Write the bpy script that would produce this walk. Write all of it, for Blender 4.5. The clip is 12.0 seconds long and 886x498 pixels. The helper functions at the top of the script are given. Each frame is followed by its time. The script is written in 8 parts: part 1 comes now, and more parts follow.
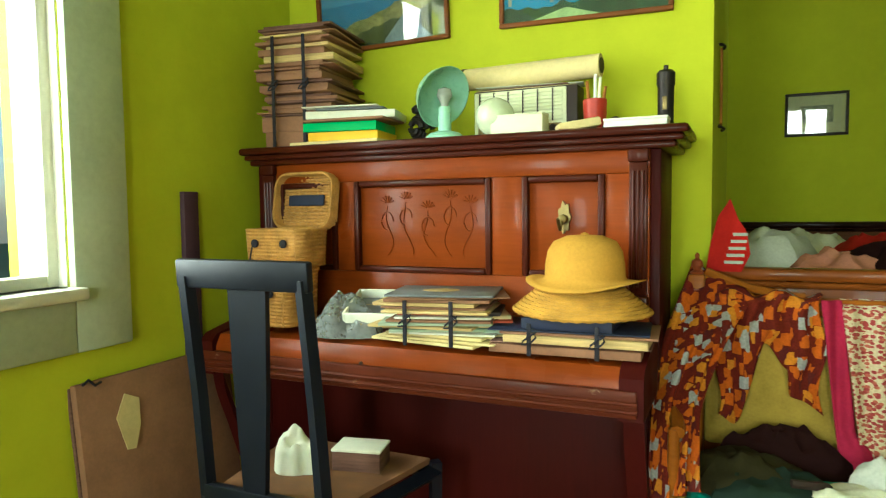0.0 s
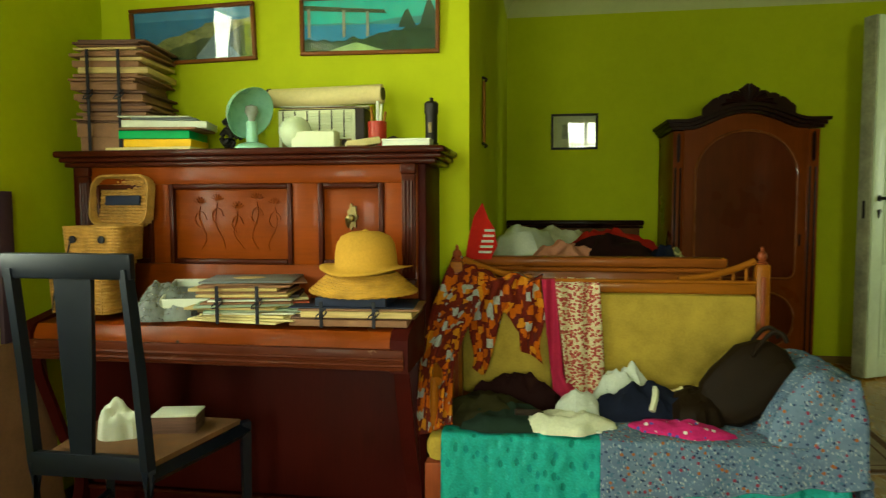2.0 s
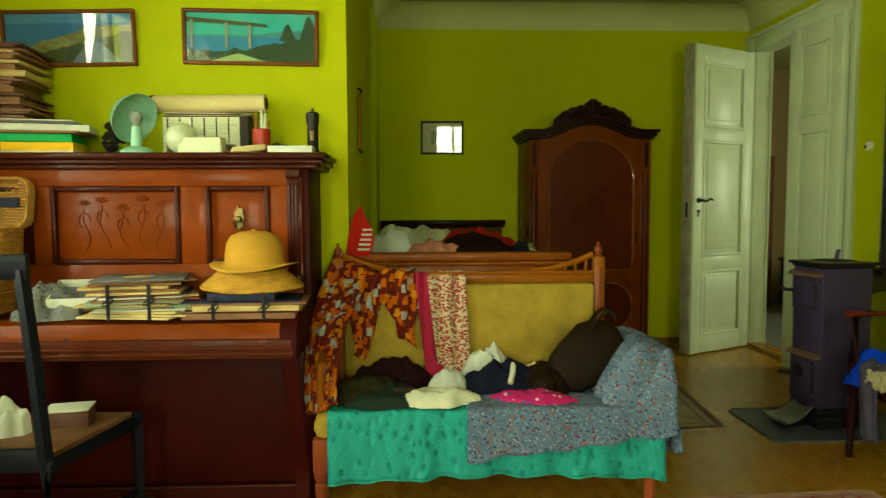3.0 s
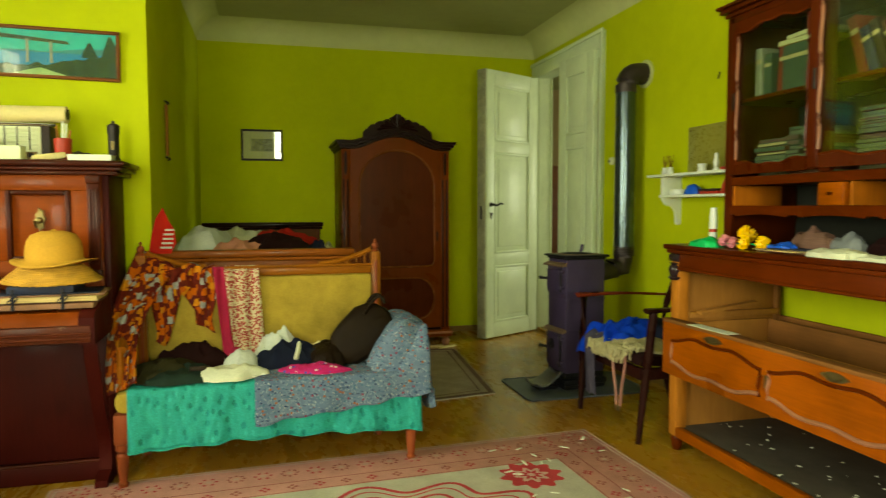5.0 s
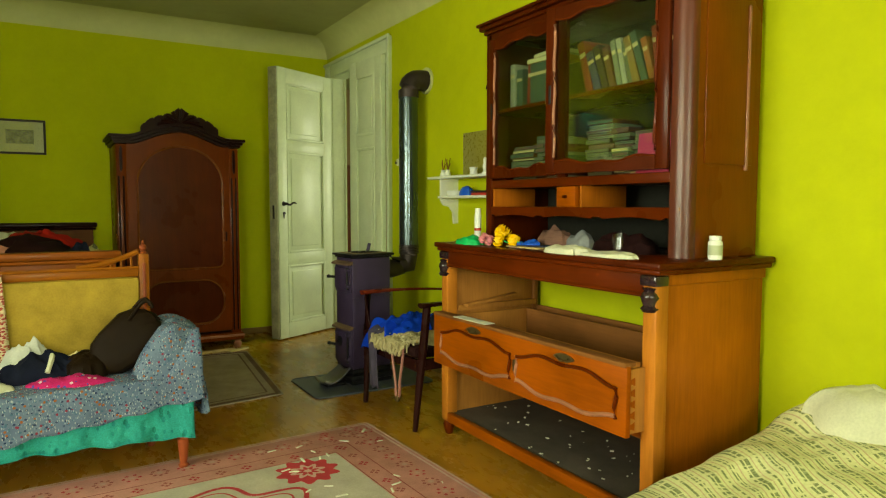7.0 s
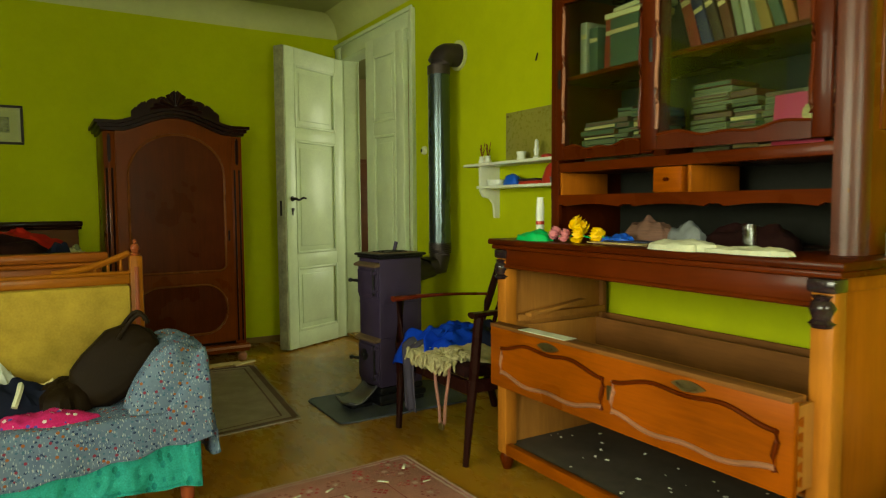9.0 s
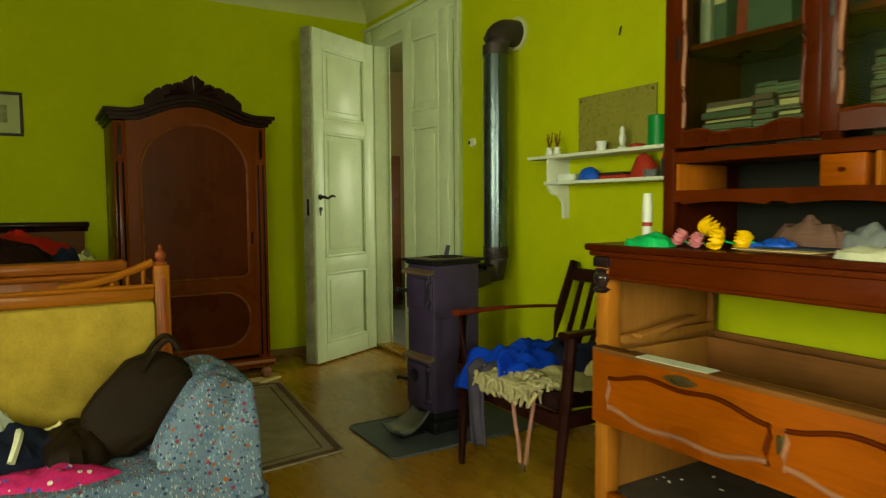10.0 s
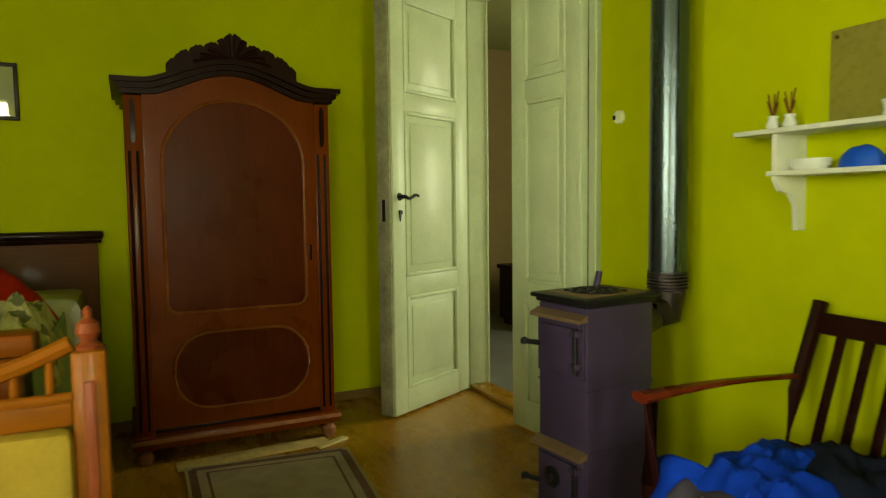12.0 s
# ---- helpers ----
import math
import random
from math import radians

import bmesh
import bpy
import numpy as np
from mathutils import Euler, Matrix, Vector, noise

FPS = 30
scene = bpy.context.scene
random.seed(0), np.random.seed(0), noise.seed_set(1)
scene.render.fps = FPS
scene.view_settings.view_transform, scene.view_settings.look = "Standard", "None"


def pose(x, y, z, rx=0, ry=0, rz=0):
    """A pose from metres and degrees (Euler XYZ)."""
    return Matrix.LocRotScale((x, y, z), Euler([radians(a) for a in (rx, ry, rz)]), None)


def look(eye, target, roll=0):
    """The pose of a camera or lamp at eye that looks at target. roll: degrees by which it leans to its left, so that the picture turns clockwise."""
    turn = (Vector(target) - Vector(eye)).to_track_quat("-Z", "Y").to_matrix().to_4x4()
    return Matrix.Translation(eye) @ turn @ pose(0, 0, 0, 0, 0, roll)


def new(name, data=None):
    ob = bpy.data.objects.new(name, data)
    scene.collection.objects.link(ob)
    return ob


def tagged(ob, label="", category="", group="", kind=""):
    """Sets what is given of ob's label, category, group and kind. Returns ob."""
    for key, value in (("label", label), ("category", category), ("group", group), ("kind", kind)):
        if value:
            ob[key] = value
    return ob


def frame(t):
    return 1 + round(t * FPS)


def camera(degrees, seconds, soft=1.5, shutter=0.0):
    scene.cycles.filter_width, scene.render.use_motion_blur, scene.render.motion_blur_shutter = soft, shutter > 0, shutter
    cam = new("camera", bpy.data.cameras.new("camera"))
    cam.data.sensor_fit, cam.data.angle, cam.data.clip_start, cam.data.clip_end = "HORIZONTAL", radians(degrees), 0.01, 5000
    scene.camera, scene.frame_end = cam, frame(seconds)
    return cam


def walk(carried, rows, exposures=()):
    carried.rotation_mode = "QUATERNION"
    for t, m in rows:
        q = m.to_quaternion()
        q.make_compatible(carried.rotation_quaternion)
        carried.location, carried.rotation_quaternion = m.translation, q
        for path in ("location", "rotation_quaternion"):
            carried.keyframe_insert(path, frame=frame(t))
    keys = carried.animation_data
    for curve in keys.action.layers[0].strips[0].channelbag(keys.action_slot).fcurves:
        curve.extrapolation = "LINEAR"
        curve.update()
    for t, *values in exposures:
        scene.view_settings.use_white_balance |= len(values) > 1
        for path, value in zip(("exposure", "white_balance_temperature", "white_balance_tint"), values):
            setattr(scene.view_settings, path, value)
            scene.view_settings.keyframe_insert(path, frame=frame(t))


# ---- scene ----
cam = camera(67.3, 12.0, soft=1.2, shutter=0.4)
PATH = [
    (0, (0.15, 1.46, 1.197), (-0.661, 3.284, 1.074), -0.7),
    (0.5, (0.182, 1.366, 1.197), (-0.543, 3.225, 1.072), -0.6),
    (1, (0.264, 1.259, 1.191), (-0.334, 3.163, 1.063), -0.5),
    (1.5, (0.341, 1.141, 1.193), (-0.113, 3.085, 1.064), -0.2),
    (2, (0.379, 1.045, 1.212), (0.075, 3.017, 1.076), -0.2),
    (2.5, (0.383, 0.901, 1.207), (0.272, 2.894, 1.078), -0.2),
    (2.7, (0.348, 0.844, 1.219), (0.33, 2.84, 1.083), -0.2),
    (4.3, (0.615, 0.392, 1.21), (0.88, 2.371, 1.082), -0.2),
    (4.5, (0.617, 0.335, 1.21), (0.942, 2.304, 1.084), -0.1),
    (5, (0.623, 0.183, 1.215), (1.134, 2.112, 1.089), -0.1),
    (5.5, (0.659, 0.089, 1.228), (1.391, 1.946, 1.1), 0.0),
    (6, (0.696, 0.03, 1.231), (1.59, 1.814, 1.102), 0.1),
    (6.5, (0.741, 0.007, 1.232), (1.727, 1.743, 1.101), 0.1),
    (6.7, (0.752, 0.011, 1.23), (1.762, 1.732, 1.101), 0.3),
    (8.5, (0.847, 0.476, 1.217), (1.872, 2.187, 1.08), -0.4),
    (9, (0.843, 0.701, 1.179), (1.878, 2.408, 1.047), -0.4),
    (9.5, (0.854, 0.988, 1.183), (1.896, 2.69, 1.049), -0.4),
    (10, (0.834, 1.303, 1.173), (1.869, 3.009, 1.041), -0.4),
    (10.5, (0.825, 1.633, 1.191), (1.867, 3.335, 1.059), -0.3),
    (11, (0.956, 1.909, 1.184), (1.969, 3.628, 1.051), -0.4),
    (11.5, (1.08, 2.169, 1.189), (2.0, 3.94, 1.055), -0.6),
    (12, (1.231, 2.496, 1.202), (2.085, 4.298, 1.063), -0.7),
]
EXPOSURES = [(0, -0.12, 5500, -8), (1.0, -0.42, 5700, -12), (1.5, -0.58, 6000, -14), (2.5, -0.68, 6900, -18), (4.5, -0.42, 7300, -15), (6.5, -0.22, 7200, -11), (8.5, -0.56, 7200, -14), (10, -0.52, 7300, -15), (12, -0.26, 7700, -12)]
walk(cam, [(t, look(eye, target, roll)) for t, eye, target, roll in PATH], EXPOSURES)

# ---- world and light ----
world = bpy.data.worlds.new("daylight")
scene.world = world
world.use_nodes = True
_wn = world.node_tree.nodes
sky = _wn.new("ShaderNodeTexSky")
sky.sky_type, sky.sun_disc, sky.sun_elevation, sky.sun_rotation = "NISHITA", False, radians(42), radians(200)
world.node_tree.links.new(sky.outputs[0], _wn["Background"].inputs[0])
_wn["Background"].inputs[1].default_value = 0.15


def window_lamp(name, m, w, h, energy, colour):
    data = bpy.data.lights.new(name, "AREA")
    data.shape, data.size, data.size_y, data.energy, data.color = "RECTANGLE", w, h, energy, colour
    ob = new(name, data)
    ob.matrix_world = m
    return ob


# sky light comes in from above, through each opening
# the y 0.60 lamp belongs to the added west window, out of view
for wy, power in ((2.22, 200), (0.60, 270)):
    window_lamp("window_light_west", pose(-2.08, wy, 1.76, 0, -79, 0), 1.6, 1.25, power, (1.0, 0.95, 0.80))
# the x -0.63 lamp belongs to the added back window, never in view
for wx in (1.14, -0.63):
    window_lamp("window_light_south", pose(wx, -2.18, 1.72, 79, 0, 0), 0.95, 1.6, 215, (1.0, 0.95, 0.80))
window_lamp("window_light_next_room", pose(6.28, 5.4, 1.62, 0, 90, 0), 1.34, 1.0, 85, (1.0, 0.95, 0.80))


# ---- materials ----
def nodes_of(name):
    m = bpy.data.materials.new(name)
    m.use_nodes = True
    t = m.node_tree
    return m, t, t.nodes["Principled BSDF"]


def link(t, a, b):
    t.links.new(a, b)


def tex_coords(t, stretch=(1, 1, 1)):
    co, mp = t.nodes.new("ShaderNodeTexCoord"), t.nodes.new("ShaderNodeMapping")
    mp.inputs["Scale"].default_value = stretch
    link(t, co.outputs["Object"], mp.inputs["Vector"])
    return mp.outputs["Vector"]


def noise_tex(t, vec, scale, detail=4, rough=0.6):
    n = t.nodes.new("ShaderNodeTexNoise")
    n.inputs["Scale"].default_value, n.inputs["Detail"].default_value, n.inputs["Roughness"].default_value = scale, detail, rough
    link(t, vec, n.inputs["Vector"])
    return n.outputs["Fac"]


def ramp(t, fac, stops, kind="LINEAR"):
    r = t.nodes.new("ShaderNodeValToRGB")
    r.color_ramp.interpolation = kind
    while len(r.color_ramp.elements) < len(stops):
        r.color_ramp.elements.new(0.5)
    for e, (p, c) in zip(r.color_ramp.elements, stops):
        e.position, e.color = p, (*c, 1)
    link(t, fac, r.inputs["Fac"])
    return r.outputs["Color"]


def mixed(t, fac, a, b, kind="MIX"):
    n = t.nodes.new("ShaderNodeMix")
    n.data_type, n.blend_type = "RGBA", kind
    for key, v in ((0, fac), (6, a), (7, b)):
        if isinstance(v, (int, float)):
            n.inputs[key].default_value = v
        elif isinstance(v, tuple):
            n.inputs[key].default_value = (*v, 1)
        else:
            link(t, v, n.inputs[key])
    return n.outputs[2]


def bumped(t, p, height, strength, dist=0.01):
    b = t.nodes.new("ShaderNodeBump")
    b.inputs["Strength"].default_value, b.inputs["Distance"].default_value = strength, dist
    link(t, height, b.inputs["Height"])
    link(t, b.outputs["Normal"], p.inputs["Normal"])


def scaled(c, k):
    return tuple(min(1.0, v * k) for v in c)


def plain(name, c, rough=0.6, metal=0.0, var=0.25, big=3.0, fine=40.0, bump=0.15, stretch=(1, 1, 1), spec=0.28, coat=0.0):
    """A painted or natural surface: wide tone drift, fine grain, uneven gloss and relief."""
    m, t, p = nodes_of(name)
    v = tex_coords(t, stretch)
    a, b = noise_tex(t, v, big, 3), noise_tex(t, v, fine, 6, 0.7)
    col = ramp(t, a, ((0.3, scaled(c, 1 - var)), (0.7, scaled(c, 1 + var * 0.6))))
    col = mixed(t, 0.45, col, ramp(t, b, ((0.3, scaled(c, 1 - var)), (0.75, scaled(c, 1 + var * 0.5)))))
    link(t, col, p.inputs["Base Color"])
    link(t, ramp(t, b, ((0.2, (max(0, rough - 0.12),) * 3), (0.8, (min(1, rough + 0.12),) * 3))), p.inputs["Roughness"])
    p.inputs["Metallic"].default_value, p.inputs["Specular IOR Level"].default_value = metal, spec
    p.inputs["Coat Weight"].default_value, p.inputs["Coat Roughness"].default_value = coat, 0.15
    bumped(t, p, b, bump, 0.004)
    return m


def wood(name, c, rough=0.4, axis=2, var=0.45, coat=0.2, wear=0.0):
    """Stained timber: grain drawn out along one axis, broad figure, scuffs."""
    s = [14.0, 14.0, 14.0]
    s[axis] = 1.1
    m, t, p = nodes_of(name)
    v = tex_coords(t, tuple(s))
    g, f = noise_tex(t, v, 1.0, 5, 0.65), noise_tex(t, v, 7.0, 4, 0.6)
    w = tex_coords(t)
    broad = noise_tex(t, w, 2.3, 3)
    col = ramp(t, g, ((0.25, scaled(c, 1 - var)), (0.55, c), (0.8, scaled(c, 1 + var * 0.7))))
    col = mixed(t, 0.4, col, ramp(t, f, ((0.3, scaled(c, 0.45)), (0.7, scaled(c, 1.3)))))
    p.inputs["Specular IOR Level"].default_value = 0.08
    col = mixed(t, 0.45, col, ramp(t, broad, ((0.3, scaled(c, 0.4)), (0.7, scaled(c, 1.5)))))
    if wear:
        sc = ramp(t, noise_tex(t, w, 9.0, 8, 0.8), ((0.62, (0, 0, 0)), (0.72, (wear,) * 3)))
        col = mixed(t, sc, col, (0.50, 0.36, 0.22))
    link(t, col, p.inputs["Base Color"])
    link(t, ramp(t, broad, ((0.3, (max(0, rough - 0.1),) * 3), (0.7, (min(1, rough + 0.15),) * 3))), p.inputs["Roughness"])
    p.inputs["Coat Weight"].default_value, p.inputs["Coat Roughness"].default_value = coat * 0.20, 0.08
    bumped(t, p, f, 0.12, 0.003)
    return m


def weave(t, p, scale=420, strength=0.35):
    bumped(t, p, noise_tex(t, tex_coords(t), scale, 2), strength, 0.002)


def cells(name, stops, scale=40, rough=0.9, stretch=(1, 1, 1), ground=None, share=0.5, metric="EUCLIDEAN"):
    """Printed cloth: small cells of the given colours, over a ground colour where one is given."""
    m, t, p = nodes_of(name)
    v = tex_coords(t, stretch)
    n = t.nodes.new("ShaderNodeTexVoronoi")
    n.distance = metric
    n.inputs["Scale"].default_value = scale
    link(t, v, n.inputs["Vector"])
    sep = t.nodes.new("ShaderNodeSeparateColor")
    link(t, n.outputs["Color"], sep.inputs[0])
    col = ramp(t, sep.outputs[0], stops, "CONSTANT")
    if ground:
        edge = ramp(t, n.outputs["Distance"], ((0.0, (1, 1, 1)), (share, (0, 0, 0))), "CONSTANT")
        col = mixed(t, edge, ground, col)
    col = mixed(t, 0.22, col, ramp(t, noise_tex(t, tex_coords(t), 160, 3), ((0.3, (0, 0, 0)), (0.7, (1, 1, 1)))), "OVERLAY")
    link(t, col, p.inputs["Base Color"])
    p.inputs["Roughness"].default_value, p.inputs["Specular IOR Level"].default_value = rough, 0.15
    weave(t, p)
    return m


def flower_print(name):
    """Blue-grey cotton printed with pale dashes, dark leaves and small orange and crimson flowers."""
    m, t, p = nodes_of(name)

    def spots(scale, stretch, share, stops, turn):
        v = tex_coords(t, stretch)
        v.node.inputs["Rotation"].default_value = (0.2, 0.3, radians(turn))
        n = t.nodes.new("ShaderNodeTexVoronoi")
        n.inputs["Scale"].default_value = scale
        link(t, v, n.inputs["Vector"])
        sep = t.nodes.new("ShaderNodeSeparateColor")
        link(t, n.outputs["Color"], sep.inputs[0])
        return ramp(t, n.outputs["Distance"], ((0.0, (1, 1, 1)), (share, (0, 0, 0))), "CONSTANT"), ramp(t, sep.outputs[0], stops, "CONSTANT")
    col = ramp(t, noise_tex(t, tex_coords(t), 9, 4), ((0.3, (0.075, 0.110, 0.180)), (0.7, (0.120, 0.165, 0.240))))
    for scale, stretch, share, stops, turn in (
            (58, (1, 2.4, 1.2), 0.30, ((0.0, (0.02, 0.035, 0.085)), (0.5, (0.05, 0.11, 0.17))), 20),
            (62, (2.6, 0.8, 1.0), 0.30, ((0.0, (0.24, 0.29, 0.33)), (0.45, (0.15, 0.21, 0.29)), (0.78, (0.32, 0.34, 0.34))), -25),
            (44, (1, 1, 1), 0.25, ((0.0, (0.24, 0.080, 0.025)), (0.40, (0.17, 0.025, 0.05)), (0.70, (0.10, 0.14, 0.21))), 50)):
        f, c = spots(scale, stretch, share, stops, turn)
        col = mixed(t, f, col, c)
    link(t, col, p.inputs["Base Color"])
    p.inputs["Roughness"].default_value, p.inputs["Specular IOR Level"].default_value = 0.9, 0.12
    weave(t, p)
    return m


def cloth_mat(name, c, var=0.3, rough=0.9, bump=0.35):
    m, t, p = nodes_of(name)
    v = tex_coords(t)
    col = ramp(t, noise_tex(t, v, 7, 4), ((0.3, scaled(c, 1 - var)), (0.7, scaled(c, 1 + var * 0.5))))
    col = mixed(t, 0.3, col, ramp(t, noise_tex(t, v, 120, 3), ((0.3, scaled(c, 0.7)), (0.7, scaled(c, 1.2)))))
    link(t, col, p.inputs["Base Color"])
    p.inputs["Roughness"].default_value, p.inputs["Specular IOR Level"].default_value = rough, 0.12
    weave(t, p, 380, bump)
    return m


def wall_mat(name, c):
    """Old distemper rolled with a pattern: blotches, scuffs, roller texture."""
    m, t, p = nodes_of(name)
    v = tex_coords(t)
    a, b, d = noise_tex(t, v, 0.9, 5), noise_tex(t, v, 9, 6, 0.7), noise_tex(t, v, 60, 4, 0.7)
    col = ramp(t, a, ((0.3, scaled(c, 0.86)), (0.7, scaled(c, 1.06))))
    col = mixed(t, 0.35, col, ramp(t, b, ((0.3, scaled(c, 0.82)), (0.7, scaled(c, 1.08)))))
    col = mixed(t, ramp(t, noise_tex(t, v, 5.0, 9, 0.78), ((0.66, (0, 0, 0)), (0.8, (0.35,) * 3))), col, scaled(c, 0.5))
    link(t, col, p.inputs["Base Color"])
    p.inputs["Roughness"].default_value, p.inputs["Specular IOR Level"].default_value = 0.8, 0.25
    bumped(t, p, mixed(t, 0.5, b, d), 0.25, 0.006)
    return m


def glass_mat(name, tint=(1, 1, 1)):
    m = bpy.data.materials.new(name)
    m.use_nodes = True
    t = m.node_tree
    t.nodes.clear()
    out, mx, tr, gl, fr, pw, ad = (t.nodes.new("ShaderNode" + k) for k in ("OutputMaterial", "MixShader", "BsdfTransparent", "BsdfGlossy", "LayerWeight", "Math", "Math"))
    tr.inputs[0].default_value = (*tint, 1)
    gl.inputs["Roughness"].default_value = 0.02
    fr.inputs["Blend"].default_value = 0.5
    pw.operation, pw.inputs[1].default_value = "POWER", 4.0
    ad.operation, ad.inputs[1].default_value, ad.inputs[2].default_value = "MULTIPLY_ADD", 0.7, 0.055
    link(t, fr.outputs["Facing"], pw.inputs[0])
    link(t, pw.outputs[0], ad.inputs[0])
    link(t, ad.outputs[0], mx.inputs[0])
    link(t, tr.outputs[0], mx.inputs[1])
    link(t, gl.outputs[0], mx.inputs[2])
    link(t, mx.outputs[0], out.inputs[0])
    return m


GREEN = wall_mat("green_distemper", (0.455, 0.50, 0.010))
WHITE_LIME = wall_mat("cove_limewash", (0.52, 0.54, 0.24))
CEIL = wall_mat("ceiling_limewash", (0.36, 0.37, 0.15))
REVEAL = plain("painted_window_surround", (0.42, 0.48, 0.34), 0.55, bump=0.2)
DOOR_PAINT = plain("cream_door_paint", (0.58, 0.65, 0.42), 0.42, var=0.16, big=4, fine=60, bump=0.15, coat=0.08)
DOOR_EDGE = plain("worn_door_edge", (0.34, 0.33, 0.20), 0.55, var=0.5, big=9)
WINDOW_PAINT = plain("window_paint", (0.7, 0.7, 0.6), 0.4, var=0.15)
FLOOR = plain("brown_floor_paint", (0.37, 0.178, 0.018), 0.28, var=0.25, big=2.2, fine=9, bump=0.12, stretch=(1, 0.35, 1), coat=0.15)
SKIRT = plain("brown_skirting_paint", (0.20, 0.12, 0.03), 0.5)
PIANO = wood("piano_mahogany", (0.200, 0.036, 0.003), 0.30, 0, 0.35, 0.35)
PIANO_DARK = wood("piano_dark_moulding", (0.050, 0.008, 0.003), 0.32, 0, 0.4, 0.35)
# mahogany darkened for the shade below the keyboard and at the sides
PIANO_SHADED = wood("piano_shaded_mahogany", (0.040, 0.0032, 0.0022), 0.5, 2, 0.35, 0.05)
PIANO_WORN = wood("piano_worn_rail", (0.09, 0.018, 0.007), 0.4, 0, 0.4, 0.2, 0.9)
BLACK_WOOD = plain("black_stained_wood", (0.005, 0.007, 0.014), 0.45, var=0.4, coat=0.0, spec=0.22)
SEAT_LEATHER = plain("brown_seat_leather", (0.20, 0.095, 0.045), 0.6, var=0.4, big=8)
WARD = wood("wardrobe_walnut", (0.135, 0.025, 0.0006), 0.32, 2, 0.45, 0.3)
WARD_PANEL = wood("wardrobe_flame_panel", (0.075, 0.012, 0.0006), 0.30, 2, 0.5, 0.35)
# bead paler than the walnut, a highlight put into its colour
WARD_BEAD = wood("wardrobe_highlight_bead", (0.16, 0.045, 0.010), 0.25, 2, 0.5, 3.0, 0.25)
WARD_DARK = wood("wardrobe_dark_moulding", (0.014, 0.003, 0.002), 0.34, 0, 0.4, 0.3)
CAB = wood("cabinet_orange_oak", (0.28, 0.062, 0.003), 0.34, 1, 0.4, 0.3)
CAB_SIDE = wood("cabinet_side_oak", (0.33, 0.095, 0.008), 0.38, 2, 0.4, 0.25)
CAB_DARK = wood("cabinet_dark_cherry", (0.062, 0.009, 0.001), 0.30, 2, 0.4, 0.4)
CAB_RAIL = wood("cabinet_rail_cherry", (0.088, 0.013, 0.001), 0.30, 1, 0.4, 0.4)
CAB_PILLAR = wood("cabinet_worn_post", (0.44, 0.155, 0.020), 0.40, 2, 0.35, 0.3)
CAPITAL = plain("near_black_varnish", (0.022, 0.011, 0.014), 0.22, var=0.4, big=20, coat=0.6)
BOOKCASE_SIDE = wood("bookcase_side_cherry", (0.150, 0.035, 0.003), 0.28, 2, 0.4, 1.2)
BOOKCASE_POST = wood("bookcase_polished_post", (0.085, 0.017, 0.006), 0.34, 2, 0.3, 3.5)
BOOKCASE_POST.node_tree.nodes["Principled BSDF"].inputs["Coat Roughness"].default_value = 0.34
RAW = wood("raw_pine", (0.36, 0.150, 0.032), 0.6, 2, 0.3, 0.0)
RAW_DARK = wood("dusty_inner_wood", (0.19, 0.075, 0.020), 0.7, 1, 0.4, 0.0)
DUST_BOARD = plain("dusty_grey_board", (0.070, 0.056, 0.042), 0.75, var=0.5, big=6, fine=70)
WORN_SHEEN_TRIM = wood("worn_sheen_trim", (0.30, 0.13, 0.075), 0.35, 1, 0.6, 0.3)
SETTEE_WOOD = wood("settee_honey_wood", (0.25, 0.078, 0.007), 0.36, 0, 0.35, 0.25)
SETTEE_LEG = wood("settee_red_leg", (0.24, 0.055, 0.020), 0.36, 2, 0.35, 0.25)
MUSTARD = cloth_mat("mustard_velvet", (0.36, 0.250, 0.040), 0.45)
BED_WOOD = wood("bed_chestnut", (0.22, 0.058, 0.008), 0.34, 0, 0.4, 0.3)
BED_DARK = wood("bed_dark_panel", (0.13, 0.050, 0.022), 0.4, 0, 0.4, 0.2)
STOVE = plain("stove_grey_enamel", (0.050, 0.034, 0.080), 0.42, metal=0.15, var=0.3, big=5, fine=120, bump=0.2)
STOVE_BLACK = plain("blackened_cast_iron", (0.020, 0.019, 0.022), 0.40, metal=0.5, var=0.5, fine=140, bump=0.3)
WORN_IRON = plain("worn_bright_iron", (0.30, 0.29, 0.31), 0.35, metal=0.7, var=0.5, fine=60)
STOVE_TAN = plain("heat_browned_iron", (0.22, 0.14, 0.085), 0.5, metal=0.4, var=0.4)
PIPE = plain("blued_steel_pipe", (0.105, 0.135, 0.150), 0.27, metal=0.9, var=0.18, big=4, fine=7, stretch=(1, 1, 0.15), bump=0.0)
PIPE_DARK = plain("dark_pipe_elbow", (0.055, 0.042, 0.040), 0.45, metal=0.6, var=0.4)
PLATE = plain("grey_hearth_plate", (0.100, 0.110, 0.150), 0.5, metal=0.3, var=0.4, big=7)
WHITE_SHELF = plain("white_shelf_paint", (0.72, 0.74, 0.62), 0.45, var=0.12)
BRASS = plain("tarnished_brass", (0.24, 0.18, 0.075), 0.42, metal=0.9, var=0.5, fine=90)
IRON = plain("dark_iron", (0.035, 0.030, 0.028), 0.45, metal=0.7, var=0.4)
CHAIR_RED = wood("dark_red_chair_wood", (0.020, 0.005, 0.004), 0.3, 2, 0.4, 0.35)
ARM_LIT = wood("lit_red_arm_wood", (0.14, 0.018, 0.008), 0.28, 0, 0.35, 0.4)
CARDBOARD = plain("brown_card_folder", (0.27, 0.135, 0.075), 0.8, var=0.35, big=6, fine=90)
